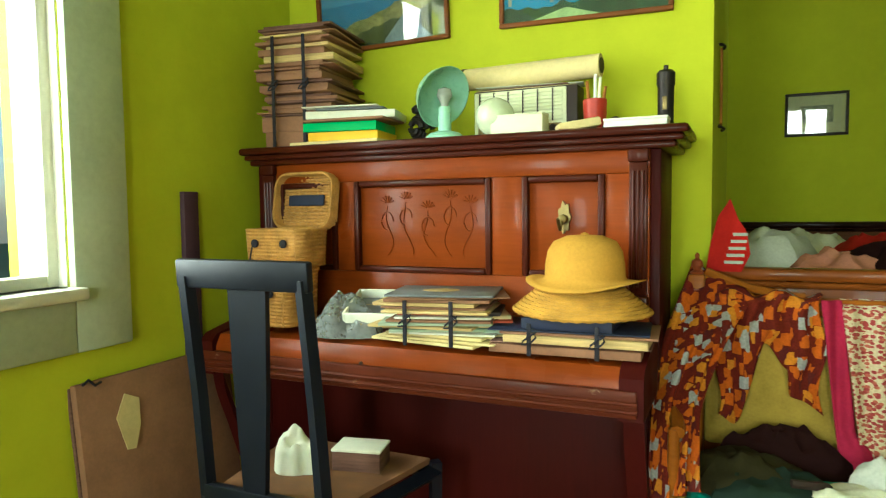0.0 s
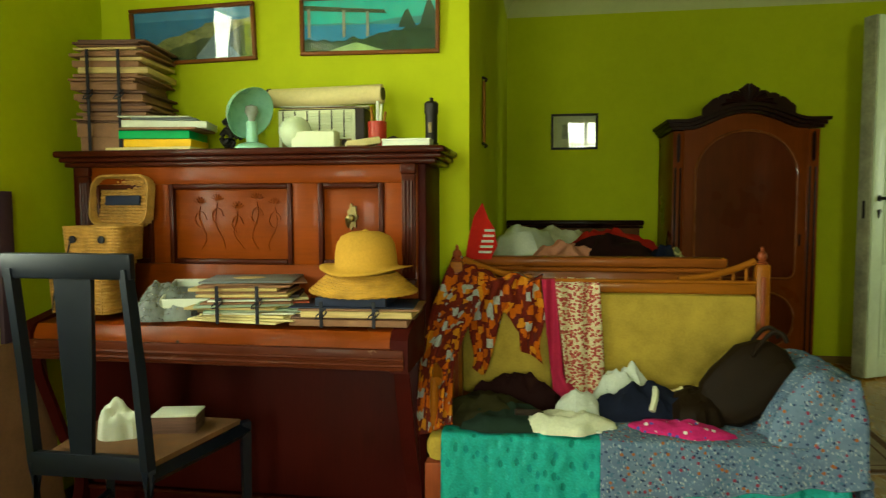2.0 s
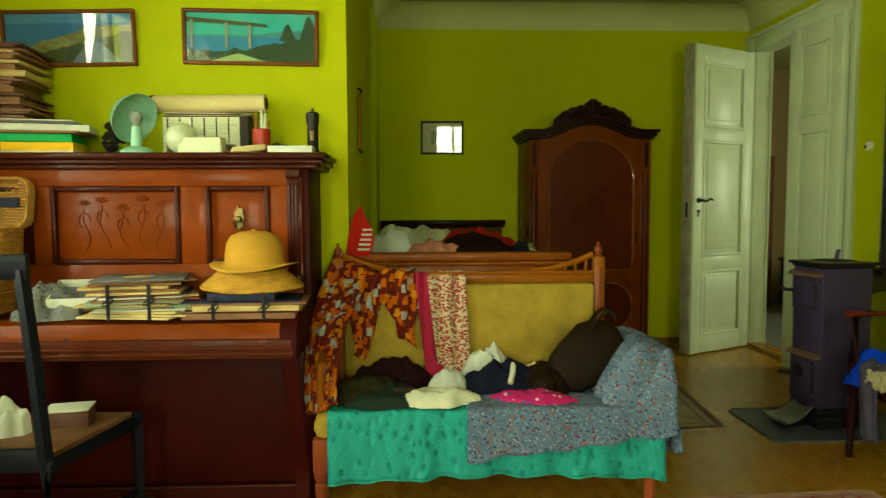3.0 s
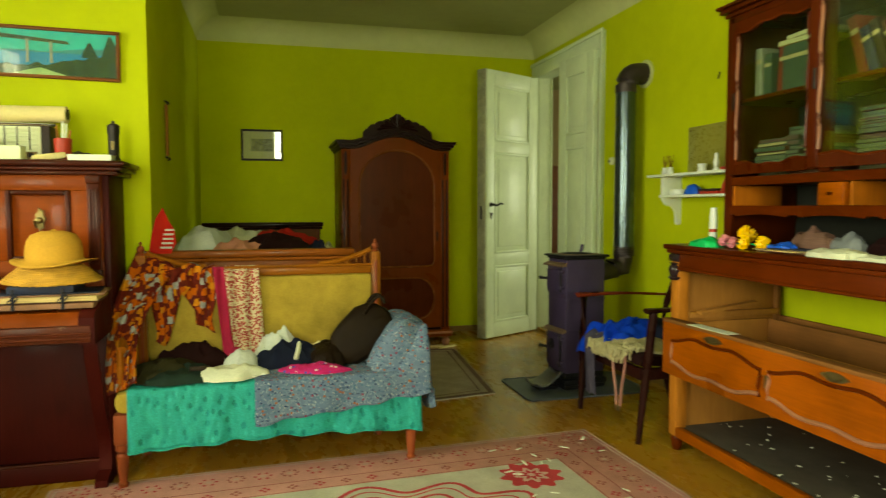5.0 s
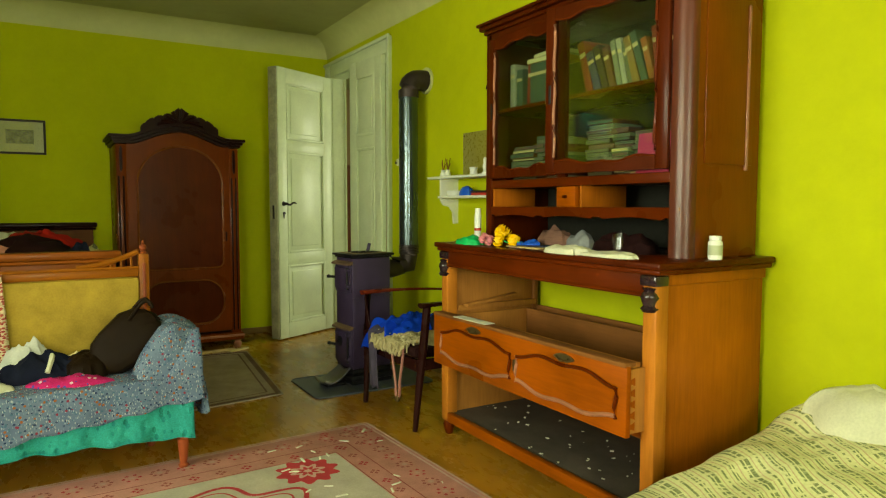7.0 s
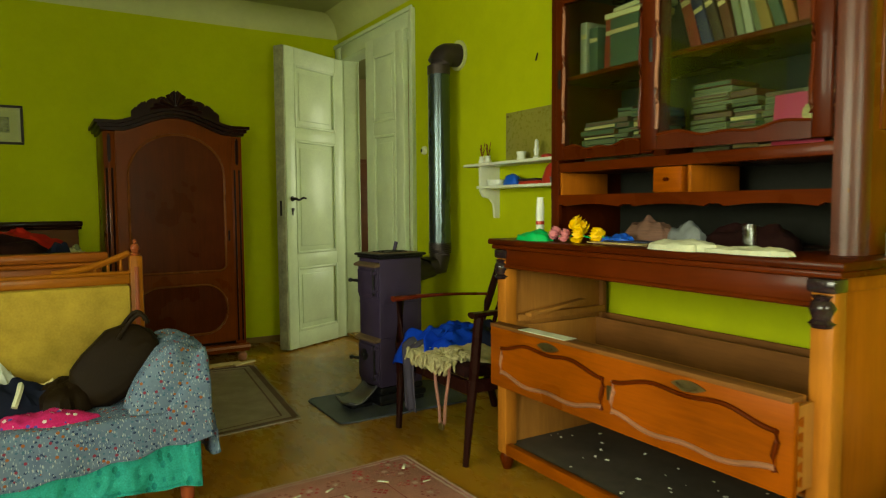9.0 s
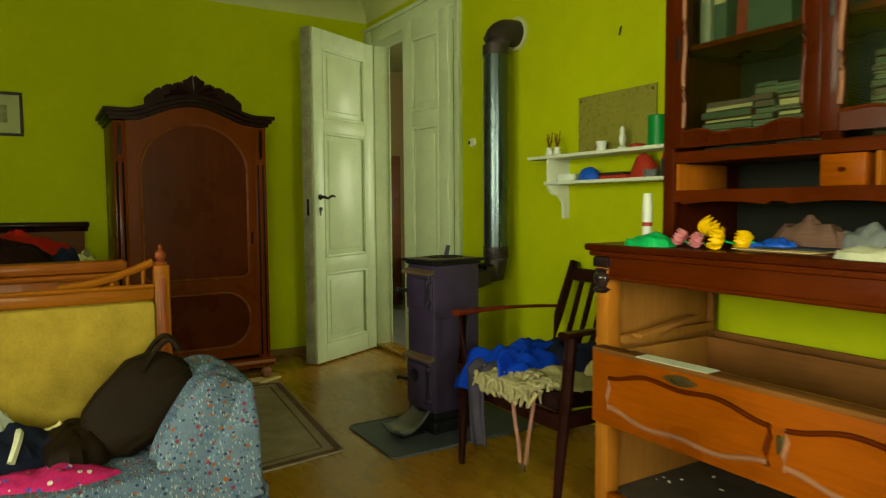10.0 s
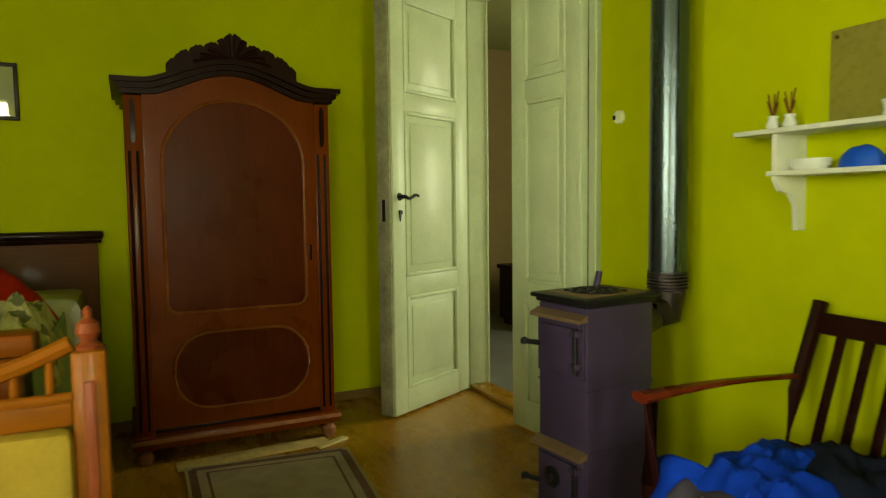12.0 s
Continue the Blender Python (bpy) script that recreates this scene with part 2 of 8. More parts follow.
CARD_DARK = plain("brown_card_edge", (0.15, 0.075, 0.055), 0.85, var=0.5, big=10, fine=120, stretch=(1, 1, 14))
PAPER = plain("aged_paper", (0.68, 0.56, 0.27), 0.85, var=0.25, fine=70)
PAPER_EDGE = plain("paper_edges", (0.60, 0.44, 0.19), 0.85, var=0.5, big=8, fine=30, stretch=(1, 1, 20))
# page edges darkened for the shade behind the bookcase doors
PAGES_SHADED = plain("shaded_page_edges", (0.15, 0.145, 0.08), 0.85, var=0.5, big=8, fine=30, stretch=(1, 1, 20))
PAPER_WHITE = plain("off_white_paper", (0.74, 0.74, 0.62), 0.8, var=0.15)
COVER_GREY = plain("grey_blue_cover", (0.17, 0.18, 0.19), 0.55, var=0.4, big=9)
COVER_GREEN = plain("pale_green_cover", (0.34, 0.42, 0.30), 0.7, var=0.3)
COVER_RED = plain("brick_red_cover", (0.38, 0.07, 0.03), 0.65, var=0.3)
NAVY = plain("navy_cover", (0.020, 0.026, 0.060), 0.6, var=0.4)
RIBBON = plain("black_ribbon", (0.014, 0.013, 0.022), 0.7)
FELT = cloth_mat("tan_felt", (0.50, 0.27, 0.040), 0.2)
STRAW = plain("braided_straw", (0.56, 0.30, 0.040), 0.7, var=0.5, big=14, fine=220, stretch=(1, 1, 3), bump=0.6)
WICKER = plain("golden_wicker", (0.50, 0.26, 0.060), 0.55, var=0.55, big=20, fine=180, bump=0.6)
WICKER_DARK = plain("brown_wicker_lining", (0.15, 0.075, 0.030), 0.7, var=0.5, big=20, fine=150)
MINT = plain("mint_enamel", (0.34, 0.62, 0.46), 0.30, var=0.12, coat=0.3)
BOX_GREEN = plain("green_box", (0.02, 0.42, 0.11), 0.5, var=0.15)
BOX_YELLOW = plain("yellow_box", (0.85, 0.50, 0.01), 0.5, var=0.12)
CREAM_BOX = plain("cream_box", (0.72, 0.74, 0.50), 0.55, var=0.12)
OPAL = plain("opal_glass_shade", (0.62, 0.68, 0.46), 0.25, var=0.08, coat=0.4)
RED_TIN = plain("red_tin", (0.42, 0.035, 0.02), 0.4, var=0.3)
GREEN_TIN = plain("green_tin", (0.006, 0.22, 0.035), 0.4, var=0.2)
BLUE_PLASTIC = plain("blue_plastic", (0.01, 0.09, 0.60), 0.4, var=0.2)
WHITE_PLASTIC = plain("white_plastic", (0.72, 0.74, 0.68), 0.4, var=0.1)
PLASTIC_BAG = plain("clouded_plastic_bag", (0.30, 0.33, 0.33), 0.28, var=0.3, big=14, fine=60, bump=0.8)
PLASTIC_BAG.node_tree.nodes["Principled BSDF"].inputs["Alpha"].default_value = 0.55
DARK_THING = plain("dark_brown_object", (0.035, 0.022, 0.018), 0.55, var=0.5)
PURPLE = plain("dark_violet_panel", (0.060, 0.030, 0.050), 0.5, var=0.3)
GLASS = glass_mat("clear_glass")
GLASS_TINT = glass_mat("greenish_cabinet_glass", (0.80, 0.92, 0.86))
MIRROR_DULL = plain("dull_smoked_panel", (0.26, 0.235, 0.045), 0.30, var=0.2, coat=0.5)
def damask(name):
    """Teal cloth with an embossed scale pattern."""
    m = cells(name, ((0.0, (0.018, 0.20, 0.185)), (0.5, (0.045, 0.33, 0.290)), (0.8, (0.015, 0.17, 0.14))), 26, 0.70, ground=(0.032, 0.28, 0.240), share=0.30, stretch=(1.3, 1, 0.8))
    t, p = m.node_tree, m.node_tree.nodes["Principled BSDF"]
    n = t.nodes.new("ShaderNodeTexVoronoi")
    n.feature = "SMOOTH_F1"
    n.inputs["Scale"].default_value = 26
    link(t, tex_coords(t, (1.3, 1, 0.8)), n.inputs["Vector"])
    bumped(t, p, n.outputs["Distance"], 0.7, 0.02)
    return m


TEAL = damask("teal_damask")
BLUE_PRINT = flower_print("blue_grey_flower_print")
MAGENTA = cells("magenta_flower_print", ((0.0, (0.55, 0.50, 0.46)), (0.25, (0.42, 0.02, 0.14)), (0.7, (0.06, 0.06, 0.30))), 44, ground=(0.40, 0.012, 0.115), share=0.30)
ORANGE_PRINT = cells("orange_patch_print", ((0.0, (0.40, 0.085, 0.004)), (0.36, (0.46, 0.17, 0.010)), (0.50, (0.11, 0.011, 0.005)), (0.76, (0.30, 0.30, 0.29)), (0.90, (0.08, 0.012, 0.010))), 40, stretch=(1, 1, 0.7), ground=(0.10, 0.010, 0.005), share=0.50, metric="CHEBYCHEV")
RED_SPECK = cells("white_red_scarf_print", ((0.0, (0.27, 0.040, 0.040)), (0.6, (0.34, 0.09, 0.06))), 66, ground=(0.50, 0.42, 0.27), share=0.52, stretch=(1, 1, 1.6))
SCARF_BORDER = cloth_mat("crimson_scarf_border", (0.34, 0.015, 0.055))
CREAM_CLOTH = cloth_mat("cream_cotton", (0.58, 0.58, 0.43), 0.2)
WHITE_CLOTH = cloth_mat("white_cotton", (0.50, 0.52, 0.46), 0.2)
NAVY_CLOTH = cloth_mat("navy_cloth", (0.007, 0.009, 0.022), 0.4)
# dark wine and olive, taken darker still for the settee's shadows
DARK_CLOTH = cloth_mat("dark_wine_cloth", (0.014, 0.003, 0.003), 0.4)
OLIVE_CLOTH = cloth_mat("dark_olive_cloth", (0.026, 0.022, 0.008), 0.4)
GREEN_CLOTH = cloth_mat("bottle_green_cloth", (0.014, 0.026, 0.018), 0.4)
RED_CLOTH = cloth_mat("red_cloth", (0.42, 0.014, 0.010), 0.3)
PINK_CLOTH = cloth_mat("salmon_cloth", (0.52, 0.22, 0.15), 0.25)
BLUE_CLOTH = cloth_mat("royal_blue_cloth", (0.002, 0.040, 0.50), 0.35)
VIOLET_CLOTH = cloth_mat("grey_violet_cloth", (0.070, 0.060, 0.095), 0.35)
FLEECE = plain("cream_fleece", (0.46, 0.40, 0.22), 0.95, var=0.35, big=30, fine=160, bump=1.0)
BAG_BROWN = plain("brown_leather_bag", (0.011, 0.0055, 0.002), 0.62, var=0.4, big=10, fine=130, bump=0.3, spec=0.10)
SAGE_CLOTH = cloth_mat("sage_bedding", (0.22, 0.29, 0.16), 0.35)


def striped(name):
    """Cream cotton with woven stripes: groups of dashed dark green picks and thin rose lines."""
    m, t, p = nodes_of(name)
    v = tex_coords(t)
    v.node.inputs["Rotation"].default_value = (0, 0, radians(-62))
    w = t.nodes.new("ShaderNodeTexWave")
    w.bands_direction, w.wave_profile = "Y", "SAW"
    w.inputs["Scale"].default_value, w.inputs["Distortion"].default_value, w.inputs["Detail"].default_value = 2.5, 1.0, 2.0
    w.inputs["Detail Scale"].default_value = 0.6
    link(t, v, w.inputs["Vector"])
    cream, rose = (0.66, 0.66, 0.36), (0.50, 0.37, 0.24)
    col = ramp(t, w.outputs["Fac"], ((0.0, cream), (0.30, rose), (0.335, cream), (0.62, rose), (0.65, cream), (0.90, rose), (0.93, cream)), "CONSTANT")
    dark = ramp(t, w.outputs["Fac"], ((0.06, (1, 1, 1)), (0.10, (0, 0, 0)), (0.14, (1, 1, 1)), (0.20, (0, 0, 0)), (0.42, (1, 1, 1)), (0.455, (0, 0, 0)), (0.49, (1, 1, 1)), (0.54, (0, 0, 0)), (0.74, (1, 1, 1)), (0.80, (0, 0, 0))), "CONSTANT")
    st = t.nodes.new("ShaderNodeVectorMath")
    st.operation = "MULTIPLY"
    st.inputs[1].default_value = (62, 16, 1)
    link(t, v, st.inputs[0])
    dash = ramp(t, noise_tex(t, st.outputs[0], 1.0, 1), ((0.42, (0, 0, 0)), (0.50, (1, 1, 1))))
    col = mixed(t, mixed(t, 1.0, dark, dash, "MULTIPLY"), col, (0.085, 0.125, 0.035))
    col = mixed(t, 0.25, col, ramp(t, noise_tex(t, tex_coords(t), 90, 3), ((0.3, (0.25, 0.25, 0.12)), (0.7, (0.75, 0.75, 0.45)))))
    link(t, col, p.inputs["Base Color"])
    p.inputs["Roughness"].default_value = 0.9
    weave(t, p)
    return m


STRIPES = striped("green_striped_cotton")
RUG_GROUND = cloth_mat("rug_rose_ground", (0.60, 0.29, 0.25), 0.25)
RUG_FIELD = cloth_mat("rug_grey_field", (0.44, 0.40, 0.32), 0.2)
RUG_RED = cloth_mat("rug_crimson_pile", (0.44, 0.045, 0.055), 0.3)
RUG_PINK = cloth_mat("rug_pale_pink_pile", (0.56, 0.36, 0.30), 0.2)
RUG_BROWN = cloth_mat("rug_brown_pile", (0.34, 0.10, 0.085), 0.3)
GREY_RUG = cloth_mat("grey_worn_rug", (0.40, 0.325, 0.260), 0.35)
GREY_RUG_EDGE = cloth_mat("maroon_rug_border", (0.17, 0.095, 0.075), 0.5)


# ---- building helpers ----
def mk():
    return bmesh.new()


def bx(bm, x0, x1, y0, y1, z0, z1, b=0.004):
    vs = bmesh.ops.create_cube(bm, size=1)["verts"]
    for v in vs:
        v.co = Vector(((x0 + x1) / 2 + v.co.x * (x1 - x0), (y0 + y1) / 2 + v.co.y * (y1 - y0), (z0 + z1) / 2 + v.co.z * (z1 - z0)))
    b = min(b, 0.4 * min(abs(x1 - x0), abs(y1 - y0), abs(z1 - z0)))
    if b > 0:
        bmesh.ops.bevel(bm, geom=list({e for v in vs for e in v.link_edges}), offset=b, segments=2, affect="EDGES", profile=0.5)
    return bm


def box(*a, b=0.004):
    return bx(mk(), *a, b=b)


def turned(bm, m):
    bmesh.ops.transform(bm, matrix=m, verts=bm.verts)
    return bm


def rod(bm, p, q, r0, r1=None, seg=12):
    p, q = Vector(p), Vector(q)
    r1 = r0 if r1 is None else r1
    rot = (q - p).to_track_quat("Z", "Y").to_matrix().to_4x4()
    bmesh.ops.create_cone(bm, cap_ends=True, segments=seg, radius1=r0, radius2=r1, depth=(q - p).length, matrix=Matrix.Translation((p + q) / 2) @ rot)
    return bm


def tube(bm, pts, r, seg=8, closed=False):
    pts = [Vector(p) for p in pts]
    n = len(pts)
    rings, up = [], Vector((0.013, 0.021, 1)).normalized()
    for i, p in enumerate(pts):
        d = (pts[(i + 1) % n] - pts[i - 1]) if closed else (pts[min(i + 1, n - 1)] - pts[max(i - 1, 0)])
        d.normalize()
        side = d.cross(up)
        side = side.normalized() if side.length > 0.05 else d.cross(Vector((0, 1, 0.1))).normalized()
        top = side.cross(d).normalized()
        rr = r(i / max(1, n - 1)) if callable(r) else r
        rings.append([bm.verts.new(p + rr * (math.cos(a) * side + math.sin(a) * top)) for a in (2 * math.pi * k / seg for k in range(seg))])
    for i in range(n if closed else n - 1):
        a, b = rings[i], rings[(i + 1) % n]
        for k in range(seg):
            bm.faces.new((a[k], a[(k + 1) % seg], b[(k + 1) % seg], b[k]))
    if not closed:
        bm.faces.new(rings[0][::-1]), bm.faces.new(rings[-1])
    return bm


def lathe(bm, prof, at=(0, 0, 0), seg=24, m=None):
    rings = []
    for r, z in prof:
        rings.append([bm.verts.new((r * math.cos(2 * math.pi * k / seg), r * math.sin(2 * math.pi * k / seg), z)) for k in range(seg)])
    vs = [v for g in rings for v in g]
    for a, b in zip(rings, rings[1:]):
        for k in range(seg):
            bm.faces.new((a[k], a[(k + 1) % seg], b[(k + 1) % seg], b[k]))
    bm.faces.new(rings[0][::-1]), bm.faces.new(rings[-1])
    bmesh.ops.transform(bm, matrix=Matrix.Translation(at) @ (m or Matrix()), verts=vs)
    return bm


def prism(bm, pts, axis, a, b):
    """A polygon given in the two other axes, pushed out along one axis from a to b."""
    def at(p, w):
        c = list(p)
        c.insert(axis, w)
        return bm.verts.new(c)
    lo, hi = [at(p, a) for p in pts], [at(p, b) for p in pts]
    bm.faces.new(lo), bm.faces.new(hi[::-1])
    n = len(pts)
    for i in range(n):
        bm.faces.new((lo[i], hi[i], hi[(i + 1) % n], lo[(i + 1) % n]))
    return bm


def sheet(fn, nu, nv, close_u=False):
    bm = mk()
    g = [[bm.verts.new(fn(i / nu, j / nv)) for j in range(nv + 1)] for i in range(nu + 1)]
    for i in range(nu):
        for j in range(nv):
            bm.faces.new((g[i][j], g[i + 1][j], g[i + 1][j + 1], g[i][j + 1]))
    return bm


def wob(x, y, z=0.0, s=1.0):
    return noise.noise(Vector((x * s, y * s, z * s)))


def mesh_of(name, bm, material, angle=35):
    bmesh.ops.recalc_face_normals(bm, faces=bm.faces)
    me = bpy.data.meshes.new(name)
    bm.to_mesh(me)
    bm.free()
    me.materials.append(material)
    if angle:
        me.shade_smooth()
        me.set_sharp_from_angle(angle=radians(angle))
    return me


def root_of(ob):
    while ob.parent:
        ob = ob.parent
    return ob


def part(name, bm, material, parent, label="", local=False, thick=0.0, angle=35):
    """One mesh under a thing or under one of its parts. Built in the room's metres, or in the thing's own where local is set."""
    if not local:
        bmesh.ops.transform(bm, matrix=root_of(parent).matrix_basis.inverted(), verts=bm.verts)
    ob = new(name, mesh_of(name, bm, material, angle))
    ob.parent = parent
    if thick:
        s = ob.modifiers.new("thickness", "SOLIDIFY")
        s.thickness, s.offset = thick, 0
    return tagged(ob, label)


def thing(name, x, y, z, rz, label, category, group="", kind=""):
    ob = new(name)
    ob.empty_display_size = 0.1
    ob.matrix_basis = pose(x, y, z, 0, 0, rz)
    return tagged(ob, label, category, group, kind)


def solo(name, bm, material, at, label, category, group="", kind="", thick=0.0, angle=35):
    """A thing that is one mesh, built in the room's metres, with its origin at its base."""
    bmesh.ops.translate(bm, vec=-Vector(at), verts=bm.verts)
    ob = new(name, mesh_of(name, bm, material, angle))
    ob.location = at
    if thick:
        s = ob.modifiers.new("thickness", "SOLIDIFY")
        s.thickness, s.offset = thick, 0
    return tagged(ob, label, category, group, kind)


def setting(name, bm, material, label, category, angle=35):
    return solo(name, bm, material, (0, 0, 0), label, category, kind="structure", angle=angle)


def heap(cx, cy, z0, rx, ry, h, seed, rz=0, nu=40, folds=1.0, power=0.6):
    """A crumpled lump of cloth lying at z0: uneven outline, folds, thin at its rim."""
    bm = mk()
    top, c, s = [], math.cos(radians(rz)), math.sin(radians(rz))
    rings = 14
    for i in range(1, rings + 1):
        f, ring = i / rings, []
        for k in range(nu):
            a = 2 * math.pi * k / nu
            edge = 1 + 0.22 * wob(math.cos(a) * 1.7, math.sin(a) * 1.7, seed * 3.1) + 0.10 * wob(math.cos(a) * 5, math.sin(a) * 5, seed * 7.7)
            x, y = rx * f * edge * math.cos(a), ry * f * edge * math.sin(a)
            q = max(1.0, min(1.6, 0.12 / min(rx, ry)))
            fold = 0.46 * wob(x * 11 * q + seed, y * 11 * q, seed, 1) + 0.20 * wob(x * 22 * q, y * 24 * q + seed, seed) - 0.30 * abs(wob(x * 15 * q + 3, y * 15 * q, seed + 4))
            z = h * (max(0.0, 1 - f * f) ** power) * (1 + folds * fold) + 0.006 + 0.010 * abs(wob(x * 30, y * 30, seed)) * (1 if f < 1 else 0)
            if i == rings:
                z = 0.0
            ring.append(bm.verts.new((cx + c * x - s * y, cy + s * x + c * y, z0 + z)))
        top.append(ring)
    mid = bm.verts.new((cx, cy, z0 + h))
    for k in range(nu):
        bm.faces.new((mid, top[0][k], top[0][(k + 1) % nu]))
    for a, b in zip(top, top[1:]):
        for k in range(nu):
            bm.faces.new((a[k], b[k], b[(k + 1) % nu], a[(k + 1) % nu]))
    bm.faces.new(top[-1][::-1])
    return bm


def rounded(x0, x1, z0, z1, r, n=6, arch=0.0):
    """Outline of a round-cornered panel; arch lifts its top into a bow."""
    pts = []
    for cx, cz, a0 in ((x1 - r, z0 + r, -90), (x1 - r, z1 - r, 0), (x0 + r, z1 - r, 90), (x0 + r, z0 + r, 180)):
        for k in range(n + 1):
            a = radians(a0 + 90 * k / n)
            pts.append((cx + r * math.cos(a), cz + r * math.sin(a)))
    return pts


# ---- the room ----
XL, XR, YP, XJ, YF, YB, HC, HT = -1.55, 3.20, 3.76, 0.07, 6.39, -1.65, 2.66, 2.83
floor = setting("floor", box(XL - 0.25, 3.36, YB - 0.2, YF + 0.2, -0.12, 0.0, b=0), FLOOR, "worn olive-brown painted plank floor", "floor")
setting("floor_next_room", box(3.33, 6.6, 3.6, 9.0, -0.12, -0.004, b=0), plain("grey_next_floor", (0.20, 0.20, 0.20), 0.4, var=0.3), "pale grey floor of the next room", "floor")
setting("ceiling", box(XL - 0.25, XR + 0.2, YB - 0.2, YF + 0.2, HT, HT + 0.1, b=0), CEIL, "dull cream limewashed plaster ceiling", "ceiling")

setting("wall_piano", box(XL - 0.25, XJ, YP, YP + 0.14, 0, HT, b=0), GREEN, "lime green painted plaster wall behind the piano", "wall")
setting("wall_alcove", box(XJ - 0.14, XJ, YP + 0.14, YF + 0.2, 0, HT, b=0), GREEN, "lime green painted return wall beside the bed", "wall")
setting("wall_far", box(XJ, XR + 0.2, YF, YF + 0.2, 0, HT, b=0), GREEN, "lime green painted plaster wall behind the wardrobe", "wall")
DY0, DY1, DZ = 5.0, 6.27, 2.47
bm = mk()
bx(bm, XR, XR + 0.125, YB - 0.2, DY0, 0, HT, b=0)
bx(bm, XR, XR + 0.125, DY1, YF, 0, HT, b=0)
bx(bm, XR, XR + 0.125, DY0, DY1, DZ, HT, b=0)
setting("wall_door", bm, GREEN, "lime green painted wall with a double doorway", "wall")
WY0, WY1, WZ0, WZ1 = 1.72, 2.72, 0.99, 2.36
VY0, VY1 = 0.10, 1.10
bm = mk()
bx(bm, XL - 0.25, XL, YB - 0.2, VY0, 0, HT, b=0)
bx(bm, XL - 0.25, XL, VY1, WY0, 0, HT, b=0)
bx(bm, XL - 0.25, XL, VY0, VY1, 0, WZ0, b=0)
bx(bm, XL - 0.25, XL, VY0, VY1, WZ1, HT, b=0)
bx(bm, XL - 0.25, XL, WY1, YP, 0, HT, b=0)
bx(bm, XL - 0.25, XL, WY0, WY1, 0, WZ0, b=0)
bx(bm, XL - 0.25, XL, WY0, WY1, WZ1, HT, b=0)
setting("wall_window", bm, GREEN, "dim green painted wall with a bright window", "wall")
SX0, SX1, SZ0, SZ1 = 0.78, 1.50, 0.92, 2.30
TX0, TX1 = -0.99, -0.27
bm = mk()
bx(bm, XL, TX0, YB - 0.2, YB, 0, HT, b=0)
bx(bm, TX1, SX0, YB - 0.2, YB, 0, HT, b=0)
bx(bm, TX0, TX1, YB - 0.2, YB, 0, SZ0, b=0)
bx(bm, TX0, TX1, YB - 0.2, YB, SZ1, HT, b=0)
bx(bm, SX1, XR, YB - 0.2, YB, 0, HT, b=0)
bx(bm, SX0, SX1, YB - 0.2, YB, 0, SZ0, b=0)
bx(bm, SX0, SX1, YB - 0.2, YB, SZ1, HT, b=0)
setting("wall_back", bm, GREEN, "lime green painted wall with a casement window", "wall")


def cove(name, p, q, inward):
    """A hollow plaster cove between wall and ceiling, from p to q."""
    n, pts = 6, []
    for k in range(n + 1):
        a = radians(90 * k / n)
        pts.append((0.19 * (1 - math.cos(a)) + 0.002, HC + (HT - HC) * math.sin(a)))
    bm, (px, py), (qx, qy), (ix, iy) = mk(), p, q, inward
    rows = [[bm.verts.new((x + ix * d, y + iy * d, z)) for d, z in pts + [(0.002, HT)]] for x, y in (p, q)]
    k = len(rows[0])
    for i in range(k):
        bm.faces.new((rows[0][i], rows[1][i], rows[1][(i + 1) % k], rows[0][(i + 1) % k]))
    bm.faces.new(rows[0][::-1]), bm.faces.new(rows[1])
    setting(name, bm, WHITE_LIME, "off-white plaster cove under the ceiling", "cove")


cove("trim_cove_far", (XJ, YF), (XR, YF), (0, -1))
cove("trim_cove_door", (XR, YB), (XR, YF), (-1, 0))
cove("trim_cove_alcove", (XJ, YP), (XJ, YF), (1, 0))
cove("trim_cove_piano", (XL, YP), (XJ, YP), (0, -1))
cove("trim_cove_window", (XL, YB), (XL, YP), (1, 0))
for nm, a in (("baseboard_far", (XJ, XR - 0.002, YF - 0.012, YF - 0.001)), ("baseboard_piano", (XL, XJ, YP - 0.012, YP - 0.001)), ("baseboard_door", (XR - 0.012, XR - 0.001, YB, 4.93)), ("baseboard_alcove", (XJ + 0.001, XJ + 0.012, YP, YF - 0.012)), ("baseboard_window", (XL + 0.001, XL + 0.012, YB, YP - 0.012))):
    setting(nm, box(*a, 0, 0.055, b=0.003), SKIRT, "low brown painted skirting strip", "baseboard")


